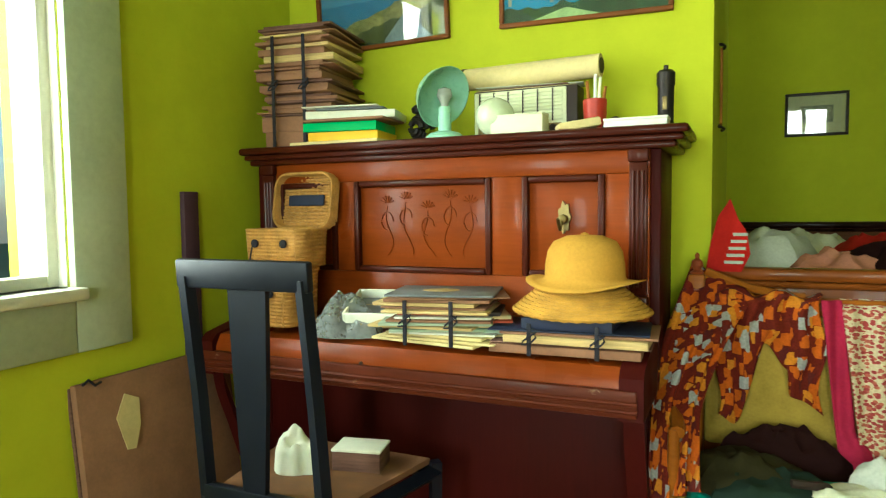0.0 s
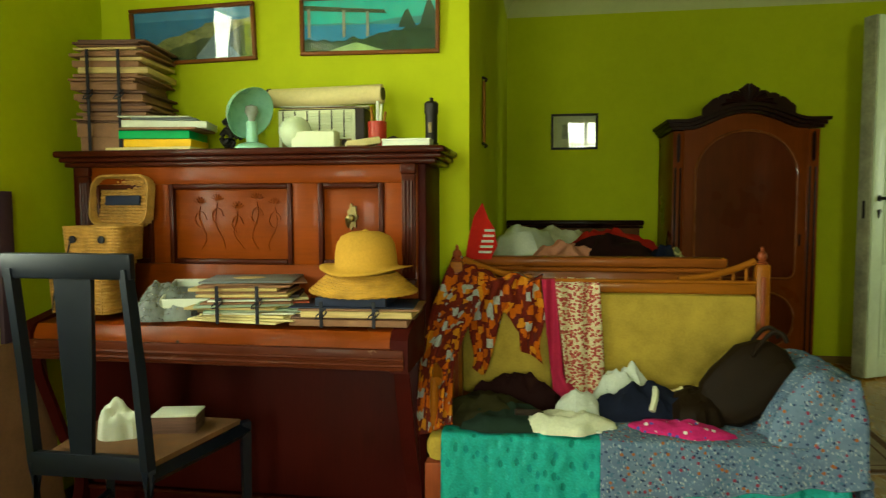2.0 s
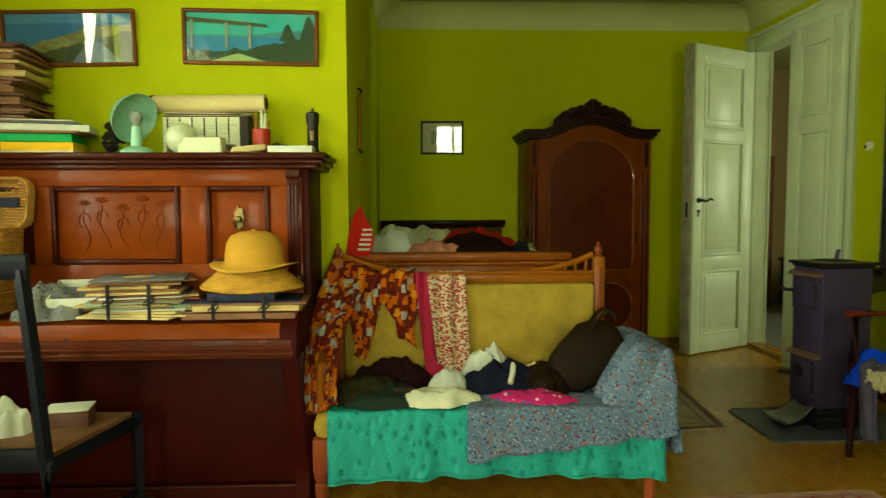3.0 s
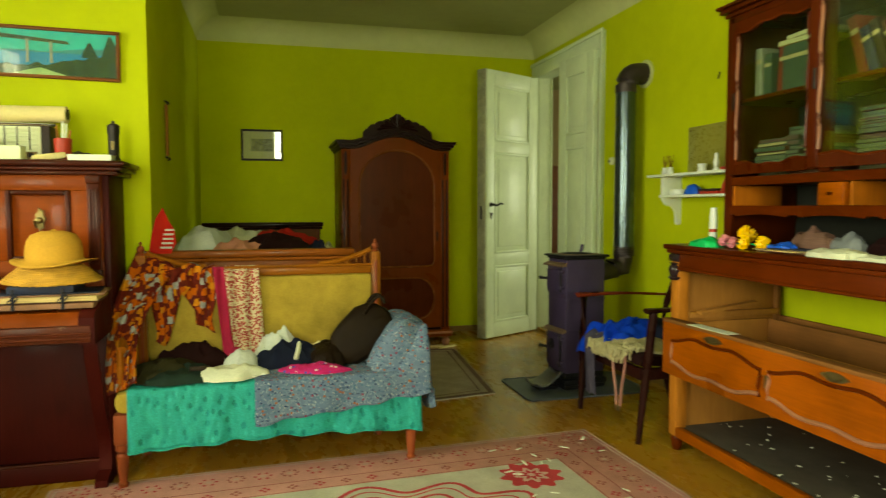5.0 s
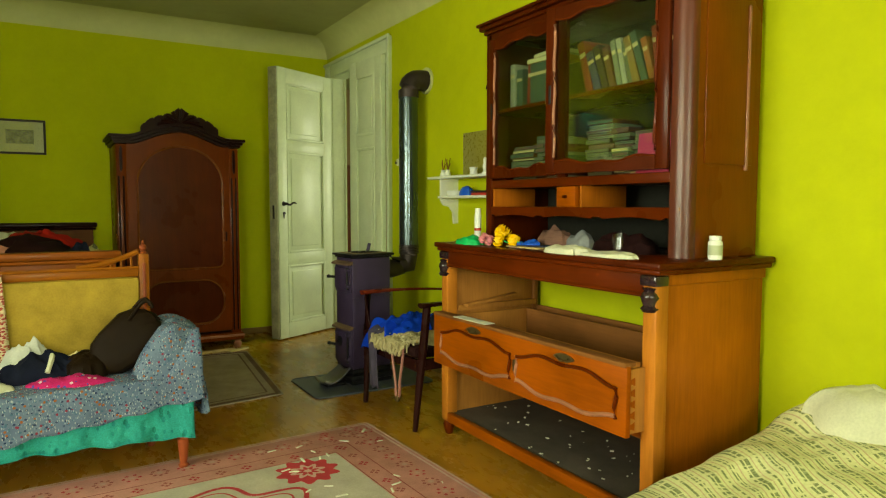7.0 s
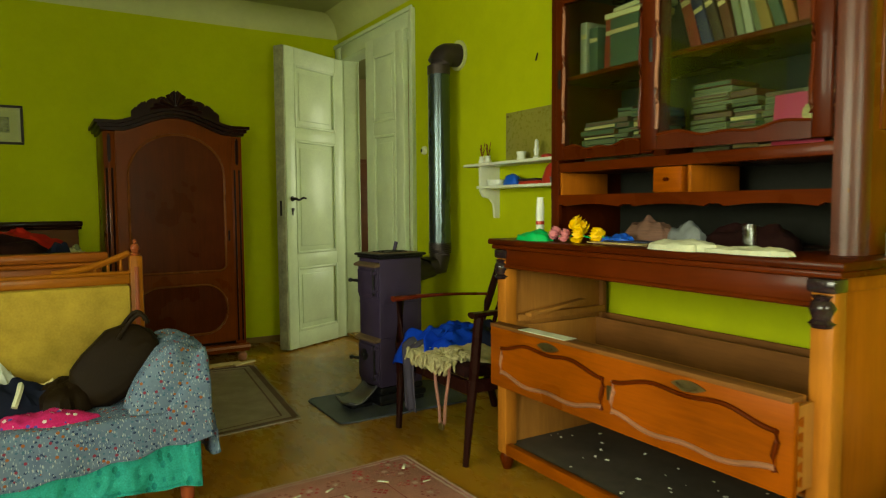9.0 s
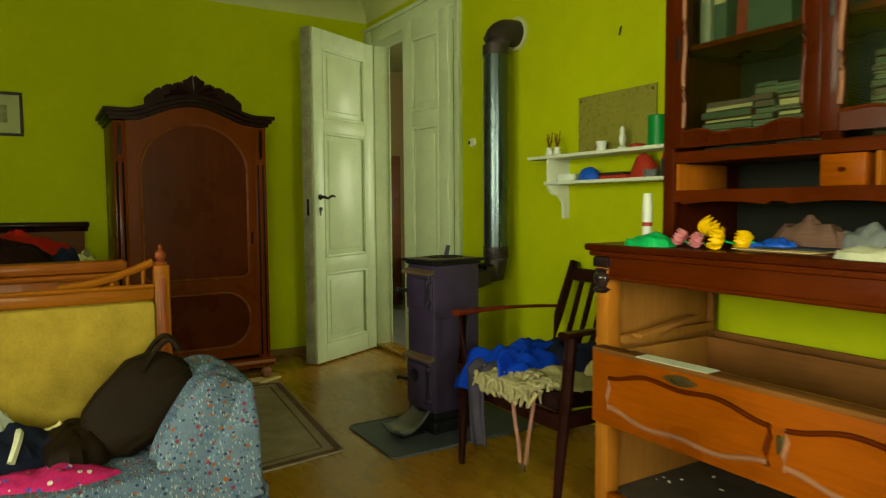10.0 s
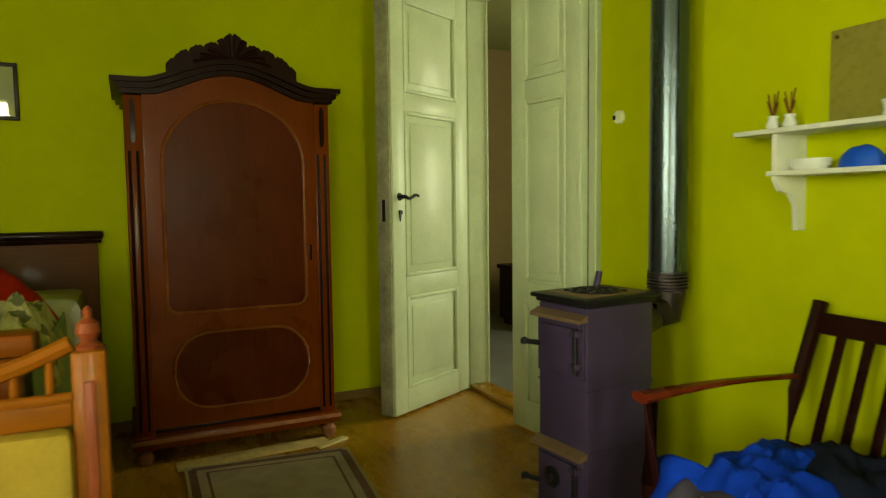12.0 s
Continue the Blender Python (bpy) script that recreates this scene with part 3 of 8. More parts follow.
def casement(name, m, w, h, label):
    """A two-leaf window: surround, frame, mullion, four panes, sill; own metres, x along the wall, y outwards."""
    o = thing(name, 0, 0, 0, 0, label, "window", kind="structure")
    o.matrix_basis = m
    s = 0.185
    for nm, a in (("surround", (-s, 0, -s, h + s)), ("surround", (w, w + s, -s, h + s)), ("surround", (0, w, h, h + s)), ("surround", (0, w, -s, 0))):
        part(nm, box(a[0], a[1], -0.028, 0.002, a[2], a[3], b=0.008), REVEAL, o, local=True)
    for a in ((0.0, 0.004, 0, h), (w - 0.004, w, 0, h), (0.004, w - 0.004, h - 0.004, h)):
        part("reveal_lining", box(a[0], a[1], 0.003, 0.2, a[2], a[3], b=0), WINDOW_PAINT, o, local=True)
    part("window_sill", box(-0.02, w + 0.02, -0.06, 0.19, -0.035, 0.0, b=0.008), WINDOW_PAINT, o, local=True)
    f = 0.035
    for a in ((0, f, 0, h), (w - f, w, 0, h), (f, w - f, 0, f), (f, w - f, h - f, h), (w / 2 - 0.03, w / 2 + 0.03, f, h - f)):
        part("window_frame", box(a[0], a[1], 0.035, 0.085, a[2], a[3], b=0.005), WINDOW_PAINT, o, local=True)
    zt = h * 0.68
    for x0, x1 in ((f, w / 2 - 0.03), (w / 2 + 0.03, w - f)):
        part("transom", box(x0, x1, 0.04, 0.08, zt - 0.02, zt + 0.02, b=0.004), WINDOW_PAINT, o, local=True)
        for z0, z1 in ((f, zt - 0.02), (zt + 0.02, h - f)):
            g = part("pane", box(x0, x1, 0.058, 0.062, z0, z1, b=0), GLASS, o, "clear window glass", local=True)
            g.visible_shadow = False
    return o


casement("window_1", pose(XL, WY0, WZ0, 0, 0, 90), WY1 - WY0, WZ1 - WZ0, "bright two-leaf casement window with painted surround")
# unseen window, added to bring more light to the far wall
casement("window_unseen_west", pose(XL, VY0, WZ0, 0, 0, 90), VY1 - VY0, WZ1 - WZ0, "bright two-leaf casement window with painted surround")
casement("window_2", pose(SX1, YB, SZ0, 0, 0, 180), SX1 - SX0, SZ1 - SZ0, "two-leaf casement window with pale frame")
# unseen window, added for stronger light from the back wall
casement("window_unseen_south", pose(TX1, YB, SZ0, 0, 0, 180), TX1 - TX0, SZ1 - SZ0, "two-leaf casement window with pale frame")

# ground and far trees outside, seen only through the windows
setting("ground", box(-60, 60, -60, 60, -1.6, -1.5, b=0), plain("outside_grass", (0.07, 0.11, 0.03), 0.9, big=0.4, fine=6), "grassy ground outside the house", "ground")

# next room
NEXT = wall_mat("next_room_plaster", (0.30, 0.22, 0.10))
bm = mk()
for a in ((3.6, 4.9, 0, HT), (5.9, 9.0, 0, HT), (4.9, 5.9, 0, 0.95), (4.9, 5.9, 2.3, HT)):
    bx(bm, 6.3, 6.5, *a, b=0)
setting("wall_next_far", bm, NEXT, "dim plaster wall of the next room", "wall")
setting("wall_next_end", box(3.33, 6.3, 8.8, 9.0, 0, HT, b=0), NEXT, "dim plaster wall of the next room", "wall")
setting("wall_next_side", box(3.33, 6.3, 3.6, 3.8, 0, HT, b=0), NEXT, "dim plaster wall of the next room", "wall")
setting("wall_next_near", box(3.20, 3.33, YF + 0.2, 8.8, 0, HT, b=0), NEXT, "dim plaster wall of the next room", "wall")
setting("ceiling_next_room", box(3.33, 6.5, 3.6, 9.0, HT, HT + 0.1, b=0), CEIL, "dim plaster ceiling of the next room", "ceiling")

# ---- double door ----
casing = thing("door_casing", XR, DY0, 0, 0, "pale cream painted wooden door casing", "door frame", kind="structure")
for a in ((XR - 0.028, XR - 0.001, DY0 - 0.055, DY0 + 0.01, 0, DZ + 0.12), (XR - 0.028, XR - 0.001, DY1 - 0.01, YF - 0.002, 0, DZ + 0.12), (XR - 0.026, XR - 0.001, DY0 + 0.01, DY1 - 0.01, DZ - 0.01, DZ + 0.12)):
    part("casing_board", box(*a, b=0.007), DOOR_PAINT, casing)
part("casing_bead", box(XR - 0.045, XR - 0.027, DY0 - 0.066, DY0 - 0.042, 0, DZ + 0.13, b=0.006), DOOR_PAINT, casing)
part("casing_bead", box(XR - 0.045, XR - 0.027, DY0 - 0.042, YF - 0.01, DZ + 0.10, DZ + 0.13, b=0.006), DOOR_PAINT, casing)
for y in ((DY0, DY0 + 0.012), (DY1 - 0.012, DY1)):
    part("jamb_lining", box(XR, XR + 0.135, y[0], y[1], 0, DZ, b=0.002), DOOR_PAINT, casing)
part("head_lining", box(XR, XR + 0.135, DY0 + 0.012, DY1 - 0.012, DZ - 0.012, DZ, b=0.002), DOOR_PAINT, casing)
part("threshold", box(XR - 0.01, XR + 0.135, DY0 + 0.012, DY1 - 0.012, 0.0005, 0.028, b=0.006), FLOOR, casing, "worn brown threshold board")
part("casing_bead", box(XR + 0.128, XR + 0.142, DY1 - 0.02, DY1 + 0.10, 0, DZ, b=0.005), DOOR_PAINT, casing)


def door_leaf(name, hinge, rz, w, h, label):
    """A panelled leaf in its own metres: x from the hinge edge, y through its thickness."""
    o = thing(name, hinge[0], hinge[1], 0.012, rz, label, "door", kind="structure")
    t, st = 0.042, 0.105
    cuts = [(0.135, 0.665), (0.775, 1.70), (1.80, h - 0.13)]
    part("stile", box(0, st, 0, t, 0, h, b=0.004), DOOR_PAINT, o, local=True)
    part("stile", box(w - st, w, 0, t, 0, h, b=0.004), DOOR_PAINT, o, local=True)
    zs = [0] + [z for c in cuts for z in c] + [h]
    for a, b in zip(zs[::2], zs[1::2]):
        part("rail", box(st, w - st, 0, t, a, b, b=0.003), DOOR_PAINT, o, local=True)
    for a, b in cuts:
        p = part("panel", box(st, w - st, 0.013, t - 0.013, a, b, b=0.002), DOOR_PAINT, o, local=True)
        bm = mk()
        for y0, y1 in ((-0.006, 0.014), (t - 0.014, t + 0.006)):
            for q in ((st, st + 0.022, a, b), (w - st - 0.022, w - st, a, b), (st + 0.022, w - st - 0.022, a, a + 0.022), (st + 0.022, w - st - 0.022, b - 0.022, b)):
                bx(bm, q[0], q[1], y0, y1, q[2], q[3], b=0.006)
        part("panel_moulding", bm, DOOR_PAINT, p, local=True)
        part("raised_field", box(st + 0.06, w - st - 0.06, 0.006, t - 0.006, a + 0.06, b - 0.06, b=0.006), DOOR_PAINT, p, local=True)
    return o


LA = 0.705
leaf = door_leaf("door_1", (3.150, 6.262), 180 + 27.6, LA, 2.435, "open cream painted panelled door leaf with black lever handle")
part("edge_strip", box(LA, LA + 0.018, -0.058, 0.034, 0, 2.435, b=0.004), DOOR_EDGE, leaf, "worn meeting edge", local=True)
part("lock_face", box(LA + 0.017, LA + 0.021, -0.02, 0.002, 1.09, 1.21, b=0.001), IRON, leaf, local=True)
for s, y in ((1, 0.044), (-1, -0.002)):
    bm = mk()
    rod(bm, (LA - 0.055, y, 1.225), (LA - 0.055, y + s * 0.045, 1.225), 0.011)
    tube(bm, [(LA - 0.055 - 0.11 * k / 6, y + s * 0.045, 1.225 - 0.010 * math.sin(k)) for k in range(7)], lambda f: 0.010 - 0.002 * f)
    hd = part("door_handle", bm, IRON, leaf, "black iron lever handle", local=True)
    bm = mk()
    lathe(bm, ((0.004, 0), (0.022, 0), (0.020, 0.006), (0.006, 0.008)), (LA - 0.055, y, 1.225), 14, pose(0, 0, 0, -90 * s, 0, 0))
    part("rosette", bm, IRON, hd, local=True)
    bm = mk()
    prism(bm, ((LA - 0.066, 1.145), (LA - 0.044, 1.145), (LA - 0.049, 1.115), (LA - 0.055, 1.09), (LA - 0.061, 1.115)), 1, y, y + s * 0.006)
    rod(bm, (LA - 0.055, y, 1.14), (LA - 0.055, y + s * 0.012, 1.14), 0.012)
    part("keyhole_plate", bm, IRON, leaf, "small black keyhole plate", local=True)
for z in (0.3, 1.25, 2.15):
    part("hinge", rod(mk(), (-0.004, 0.004, z - 0.05), (-0.004, 0.004, z + 0.05), 0.008), DOOR_PAINT, leaf, local=True)
leaf2 = door_leaf("door_2", (3.172, 5.012), 97.0, 0.515, 2.435, "pale cream painted panelled door leaf standing ajar")
for z in (0.3, 1.25, 2.15):
    part("hinge", rod(mk(), (0.004, 0.046, z - 0.07), (0.004, 0.046, z + 0.07), 0.010), DOOR_PAINT, leaf2, local=True)
bench = thing("dark_chest", 5.0, 7.9, 0, 0, "dark low wooden chest in the next room", "chest")
part("body", box(4.55, 5.5, 7.6, 8.2, 0.06, 0.55), DARK_THING, bench)
part("lid", box(4.53, 5.52, 7.58, 8.22, 0.55, 0.59), DARK_THING, bench)
part("plinth", box(4.58, 5.47, 7.63, 8.17, 0.0, 0.06), DARK_THING, bench)
cup = thing("tall_cupboard", 4.4, 8.3, 0, 0, "tall brown wooden cupboard in the next room", "cupboard")
part("body", box(3.75, 4.5, 8.3, 8.79, 0.0, 1.75), BED_DARK, cup)
part("door", box(3.78, 4.12, 8.28, 8.30, 0.08, 1.70), BED_DARK, cup)
part("door", box(4.13, 4.47, 8.28, 8.30, 0.08, 1.70), BED_DARK, cup)

# ---- piano corner ----
piano = thing("upright_piano", -0.75, 3.45, 0, 0, "tall old mahogany upright piano with carved panels, lid closed", "piano")
PX0, PX1, PF = -1.46, -0.05, 3.42
part("back_case", box(PX0 + 0.03, PX1 - 0.03, PF + 0.03, YP - 0.02, 0.04, 1.355), PIANO_SHADED, piano)
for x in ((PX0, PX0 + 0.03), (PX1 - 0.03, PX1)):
    part("side_panel", box(x[0], x[1], PF + 0.005, YP - 0.018, 0.0, 1.357, b=0.005), PIANO_SHADED, piano)
top = part("top_lid", box(PX0 - 0.05, PX1 + 0.075, PF - 0.045, YP - 0.016, 1.394, 1.420, b=0.010), PIANO_DARK, piano)
part("lid_edge", box(PX0 - 0.035, PX1 + 0.06, PF - 0.03, YP - 0.018, 1.376, 1.394, b=0.006), PIANO_DARK, top)
part("lid_edge", box(PX0 - 0.02, PX1 + 0.04, PF - 0.018, YP - 0.019, 1.357, 1.376, b=0.006), PIANO_DARK, top)
# upper front: rails and three sunk panels
ZA, ZB = 0.985, 1.29
cols = [(-1.36, -1.12), (-1.05, -0.555), (-0.455, -0.205)]
xs = [PX0 + 0.03] + [v for c in cols for v in c] + [PX1 - 0.03]
part("upper_rail", box(xs[0], xs[-1], PF, PF + 0.03, ZB, 1.357, b=0.003), PIANO, piano)
part("upper_rail", box(xs[0], xs[-1], PF, PF + 0.03, 0.80, ZA, b=0.003), PIANO, piano)
for a, b in zip(xs[::2], xs[1::2]):
    part("upper_stile", box(a, b, PF, PF + 0.03, ZA, ZB, b=0.003), PIANO, piano)
for i, (a, b) in enumerate(cols):
    pn = part("carved_panel", box(a, b, PF + 0.014, PF + 0.028, ZA, ZB, b=0.001), PIANO, piano, "mahogany panel with shallow flower carving" if i == 1 else "")
    bm = mk()
    for q in ((a, a + 0.02, ZA, ZB), (b - 0.02, b, ZA, ZB), (a + 0.02, b - 0.02, ZA, ZA + 0.02), (a + 0.02, b - 0.02, ZB - 0.02, ZB)):
        bx(bm, q[0], q[1], PF - 0.010, PF + 0.016, q[2], q[3], b=0.007)
    part("panel_moulding", bm, PIANO_DARK, pn, "dark bead moulding")
    if i == 1:
        bm = mk()
        for k, fx in enumerate((-0.93, -0.86, -0.78, -0.70, -0.63)):
            fz = 1.215 + 0.018 * math.sin(k * 2.4)
            tube(bm, [(fx + 0.03 * math.sin(s * 5 + k) * (1 - s), PF + 0.012, 1.04 + (fz - 1.05) * s) for s in (j / 14 for j in range(15))], 0.0016, 6)
            for p in range(6):
                an = radians(20 + 28 * p)
                tube(bm, [(fx + 0.026 * s * math.cos(an), PF + 0.012, fz + 0.026 * s * math.sin(an)) for s in (0.2, 0.6, 1.0)], 0.0022, 6)
            tube(bm, [(fx + 0.022 * math.cos(radians(j * 24)), PF + 0.012, fz - 0.06 + 0.03 * math.sin(radians(j * 24))) for j in range(12)], 0.0018, 6)
        part("flower_carving", bm, PIANO, pn)
for x in ((PX1 - 0.085, PX1 - 0.035), (PX0 + 0.035, PX0 + 0.085)):
    pl = part("pilaster", box(x[0], x[1], PF - 0.018, PF, 0.94, 1.32, b=0.004), PIANO_DARK, piano, "dark fluted pilaster")
    part("pilaster_cap", box(x[0] - 0.004, x[1] + 0.004, PF - 0.026, PF, 1.32, 1.357, b=0.006), PIANO_DARK, pl)
    part("pilaster_cap", box(x[0] - 0.004, x[1] + 0.004, PF - 0.026, PF, 0.90, 0.94, b=0.006), PIANO_DARK, pl)
    for k in range(3):
        xx = x[0] + 0.012 + 0.013 * k
        part("reed", rod(mk(), (xx, PF - 0.018, 0.965), (xx, PF - 0.018, 1.295), 0.0045, seg=8), PIANO_DARK, pl)
# candle bracket on the panel
br = part("candle_bracket", prism(mk(), [(-0.325 + 0.72 * r * math.cos(a), 1.165 + 1.75 * r * math.sin(a)) for a, r in ((2 * math.pi * k / 28, 0.025 + 0.004 * math.cos(7 * 2 * math.pi * k / 28)) for k in range(28))], 1, PF - 0.004, PF + 0.014), BRASS, piano, "tarnished brass candle bracket")
part("bracket_socket", lathe(mk(), ((0.006, 0), (0.014, 0.004), (0.010, 0.016), (0.013, 0.03), (0.005, 0.034)), (-0.325, PF - 0.004, 1.16), 12, pose(0, 0, 0, 90, 0, 0)), BRASS, br)
part("bracket_arm", tube(mk(), [(-0.325, PF - 0.03 - 0.012 * k, 1.16 - 0.03 * math.sin(k * 0.8)) for k in range(5)], 0.005), BRASS, br)
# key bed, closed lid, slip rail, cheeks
part("key_bed", box(PX0 + 0.02, PX1 - 0.03, 3.14, PF + 0.02, 0.665, 0.715), PIANO_SHADED, piano)
part("key_lid", prism(mk(), ((3.128, 0.715), (3.128, 0.755), (3.150, 0.792), (PF + 0.002, 0.815), (PF + 0.002, 0.715)), 0, PX0 + 0.05, PX1 - 0.065), PIANO, piano, "closed mahogany keyboard lid")
sl = part("slip_rail", box(PX0 + 0.01, PX1 - 0.02, 3.108, 3.128, 0.672, 0.742, b=0.006), PIANO_WORN, piano, "worn scratched front rail")
for z in (0.690, 0.710):
    part("rail_bead", rod(mk(), (PX0 + 0.01, 3.107, z), (PX1 - 0.02, 3.107, z), 0.006, seg=8), PIANO_WORN, sl)
part("keyhole", rod(mk(), (-0.86, 3.124, 0.744), (-0.86, 3.131, 0.744), 0.006), IRON, piano)
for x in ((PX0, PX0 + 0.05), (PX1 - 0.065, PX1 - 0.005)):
    part("cheek", prism(mk(), ((3.112, 0.665), (3.112, 0.772), (3.135, 0.795), (PF + 0.003, 0.85), (PF + 0.003, 0.665)), 0, x[0], x[1]), PIANO_SHADED, piano)
    tr = part("leg_console", prism(mk(), [(PF + 0.01, 0.0)] + [(3.16 + 0.17 * (0.5 - 0.5 * math.cos(math.pi * min(1, s * 1.25))) + 0.03 * math.sin(s * 9) * s, 0.66 - 0.60 * s) for s in (j / 16 for j in range(17))] + [(3.29, 0.05), (3.26, 0.04), (3.26, 0.0)], 0, x[0] + 0.004, x[1] - 0.004), PIANO_SHADED, piano, "scrolled leg in shade-darkened red under the keyboard")
part("lower_panel", box(PX0 + 0.03, PX1 - 0.03, PF + 0.008, PF + 0.032, 0.09, 0.665), PIANO_SHADED, piano, "lower panel in deep red, darkened for shade")
part("plinth", box(PX0 + 0.02, PX1 - 0.02, PF - 0.03, PF + 0.02, 0.0, 0.09, b=0.006), PIANO_SHADED, piano)
part("plinth_bead", rod(mk(), (PX0 + 0.02, PF - 0.03, 0.09), (PX1 - 0.02, PF - 0.03, 0.09), 0.008, seg=8), PIANO_DARK, piano)
for k, x in enumerate((-0.80, -0.70)):
    part("pedal", box(x - 0.02, x + 0.02, PF - 0.13, PF - 0.02, 0.045, 0.06, b=0.006), BRASS, piano, "worn brass pedal")

# chair in front of the piano
chair = thing("dining_chair", -0.93, 2.95, 0, 0, "black wooden chair with a splat back and brown leather seat", "chair")
BL, BR, FL, FR = (-1.120, 2.775), (-0.745, 2.76), (-1.19, 3.215), (-0.655, 3.205)
tl, tr_ = (-1.158, 2.758), (-0.788, 2.752)
for (a, b), (c, d) in ((BL, tl), (BR, tr_)):
    pts = [(a, b - 0.05, 0), (a, b, 0.22), (a, b, 0.45), (a + (c - a) * 0.4, b + (d - b) * 0.3, 0.72), (c, d, 1.03)]
    bm = mk()
    tube(bm, pts, 0.021, 4)
    part("back_post", bm, BLACK_WOOD, chair)
part("top_rail", turned(box(-0.208, 0.208, -0.013, 0.013, -0.034, 0.040, b=0.006), pose(-0.973, 2.755, 1.035, 3, 0, -1)), BLACK_WOOD, chair)
part("splat", prism(mk(), ((-0.035, 0), (0.035, 0), (0.052, 0.28), (0.060, 0.52), (-0.060, 0.52), (-0.052, 0.28)), 1, -0.008, 0.008), BLACK_WOOD, chair, local=True).matrix_basis = pose(-0.026, -0.183, 0.485, 1, 0, -1)
part("back_rail", box(BL[0], BR[0], 2.755, 2.782, 0.415, 0.485), BLACK_WOOD, chair)
for x, y in (FL, FR):
    part("front_leg", rod(mk(), (x, y - 0.01, 0.0), (x, y - 0.01, 0.455), 0.016, 0.023, seg=4), BLACK_WOOD, chair)
for (a, b), (c, d) in ((BL, FL), (BR, FR), (FL, FR)):
    bm = mk()
    tube(bm, [(a, b, 0.425), (c, d - 0.01, 0.425)], 0.024, 4)
    part("seat_rail", bm, BLACK_WOOD, chair)
    if (a, b) != FL:
        part("stretcher", tube(mk(), [(a, b, 0.17), (c, d - 0.01, 0.17)], 0.011, 6), BLACK_WOOD, chair)
part("stretcher", tube(mk(), [(-1.155, 3.0, 0.17), (-0.70, 3.0, 0.17)], 0.011, 6), BLACK_WOOD, chair)
part("seat", prism(mk(), ((-1.11, 2.785), (-0.75, 2.77), (-0.672, 3.195), (-1.175, 3.205)), 2, 0.445, 0.462), SEAT_LEATHER, chair, "scuffed brown leather seat")
solo("paper_bag", heap(-0.985, 2.98, 0.462, 0.065, 0.055, 0.105, 5, nu=32, power=0.4, folds=0.9), PAPER_WHITE, (-0.99, 2.98, 0.462), "crumpled white paper bag on the chair seat", "bag")
bxx = thing("cardboard_box", -0.83, 3.07, 0.462, 12, "small white cardboard box on the chair seat", "box")
part("box_body", box(-0.07, 0.07, -0.05, 0.05, 0, 0.055, b=0.002), CARD_DARK, bxx, local=True)
part("box_lid", box(-0.072, 0.072, -0.052, 0.052, 0.055, 0.062, b=0.002), PAPER_WHITE, bxx, local=True)

# leaning boards by the window wall
board = thing("cardboard_portfolio", -1.50, 2.85, 0, 0, "large brown cardboard portfolio leaning on the wall", "portfolio")
part("cover", turned(box(-0.012, 0.012, -0.30, 0.30, 0, 0.72, b=0.003), pose(-1.455, 3.00, 0.0, 0, -6, 0)), CARDBOARD, board)
part("cover", turned(box(-0.006, 0.006, -0.30, 0.30, 0, 0.71, b=0.002), pose(-1.478, 3.00, 0.0, 0, -6, 0)), CARD_DARK, board)
part("paper_label", turned(prism(mk(), ((-0.055, 0.03), (-0.02, 0.095), (0.03, 0.07), (0.025, -0.01), (0.0, -0.075), (-0.03, -0.07), (-0.04, -0.03)), 0, 0, 0.002), pose(-1.4995, 2.87, 0.565, 0, -6, 0)), PAPER, board, "torn cream paper label")
part("ribbon", tube(mk(), [(-1.515, 2.72 + 0.02 * k, 0.715 + 0.012 * math.sin(k * 2)) for k in range(4)], 0.004, 6), RIBBON, board)
solo("dark_plank", box(-1.548, -1.528, 3.13, 3.195, 0.0, 1.262, b=0.003), PURPLE, (-1.54, 3.085, 0), "narrow dark violet plank leaning by the piano", "plank")


# things on the piano
def stack(name, cx, cy, z, w, d, layers, rz, label, category, ribbons=0):
    """A pile: each layer (height, material, dx, dy, turn) a part; ribbons tie it."""
    o = thing(name, cx, cy, z, rz, label, category)
    zz = 0.0
    rnd = random.Random(hash((round(cx * 100), round(cy * 100))) % 9999)
    for i, (h, m_, sx, sy, turn) in enumerate(layers):
        jx, jy = rnd.uniform(-0.030, 0.030) if category in ("papers", "folders") else rnd.uniform(-0.018, 0.018), rnd.uniform(-0.016, 0.016)
        turn += rnd.uniform(-5, 5) if category == "papers" else 0
        part("folder" if category == "folders" else "sheet", turned(box(-w * sx / 2, w * sx / 2, -d * sy / 2, d * sy / 2, 0, h - 0.0015, b=0.002), pose(jx, jy, zz, 0, 0, turn)), m_, o, local=True)
        zz += h
    for k in range(ribbons):
        x = w * (-0.22 + 0.44 * k / max(1, ribbons - 1))
        part("ribbon", box(x - 0.006, x + 0.006, -d / 2 - 0.022, -d / 2 - 0.018, -0.0, zz * 0.9, b=0.001), RIBBON, o, "black tie ribbon", local=True)
        part("ribbon_bow", tube(mk(), [(x + 0.02 * math.sin(j * 0.9), -d / 2 - 0.024, zz * 0.5 + 0.018 * math.cos(j * 0.7)) for j in range(10)], 0.003, 6), RIBBON, o, local=True)
    return o, zz


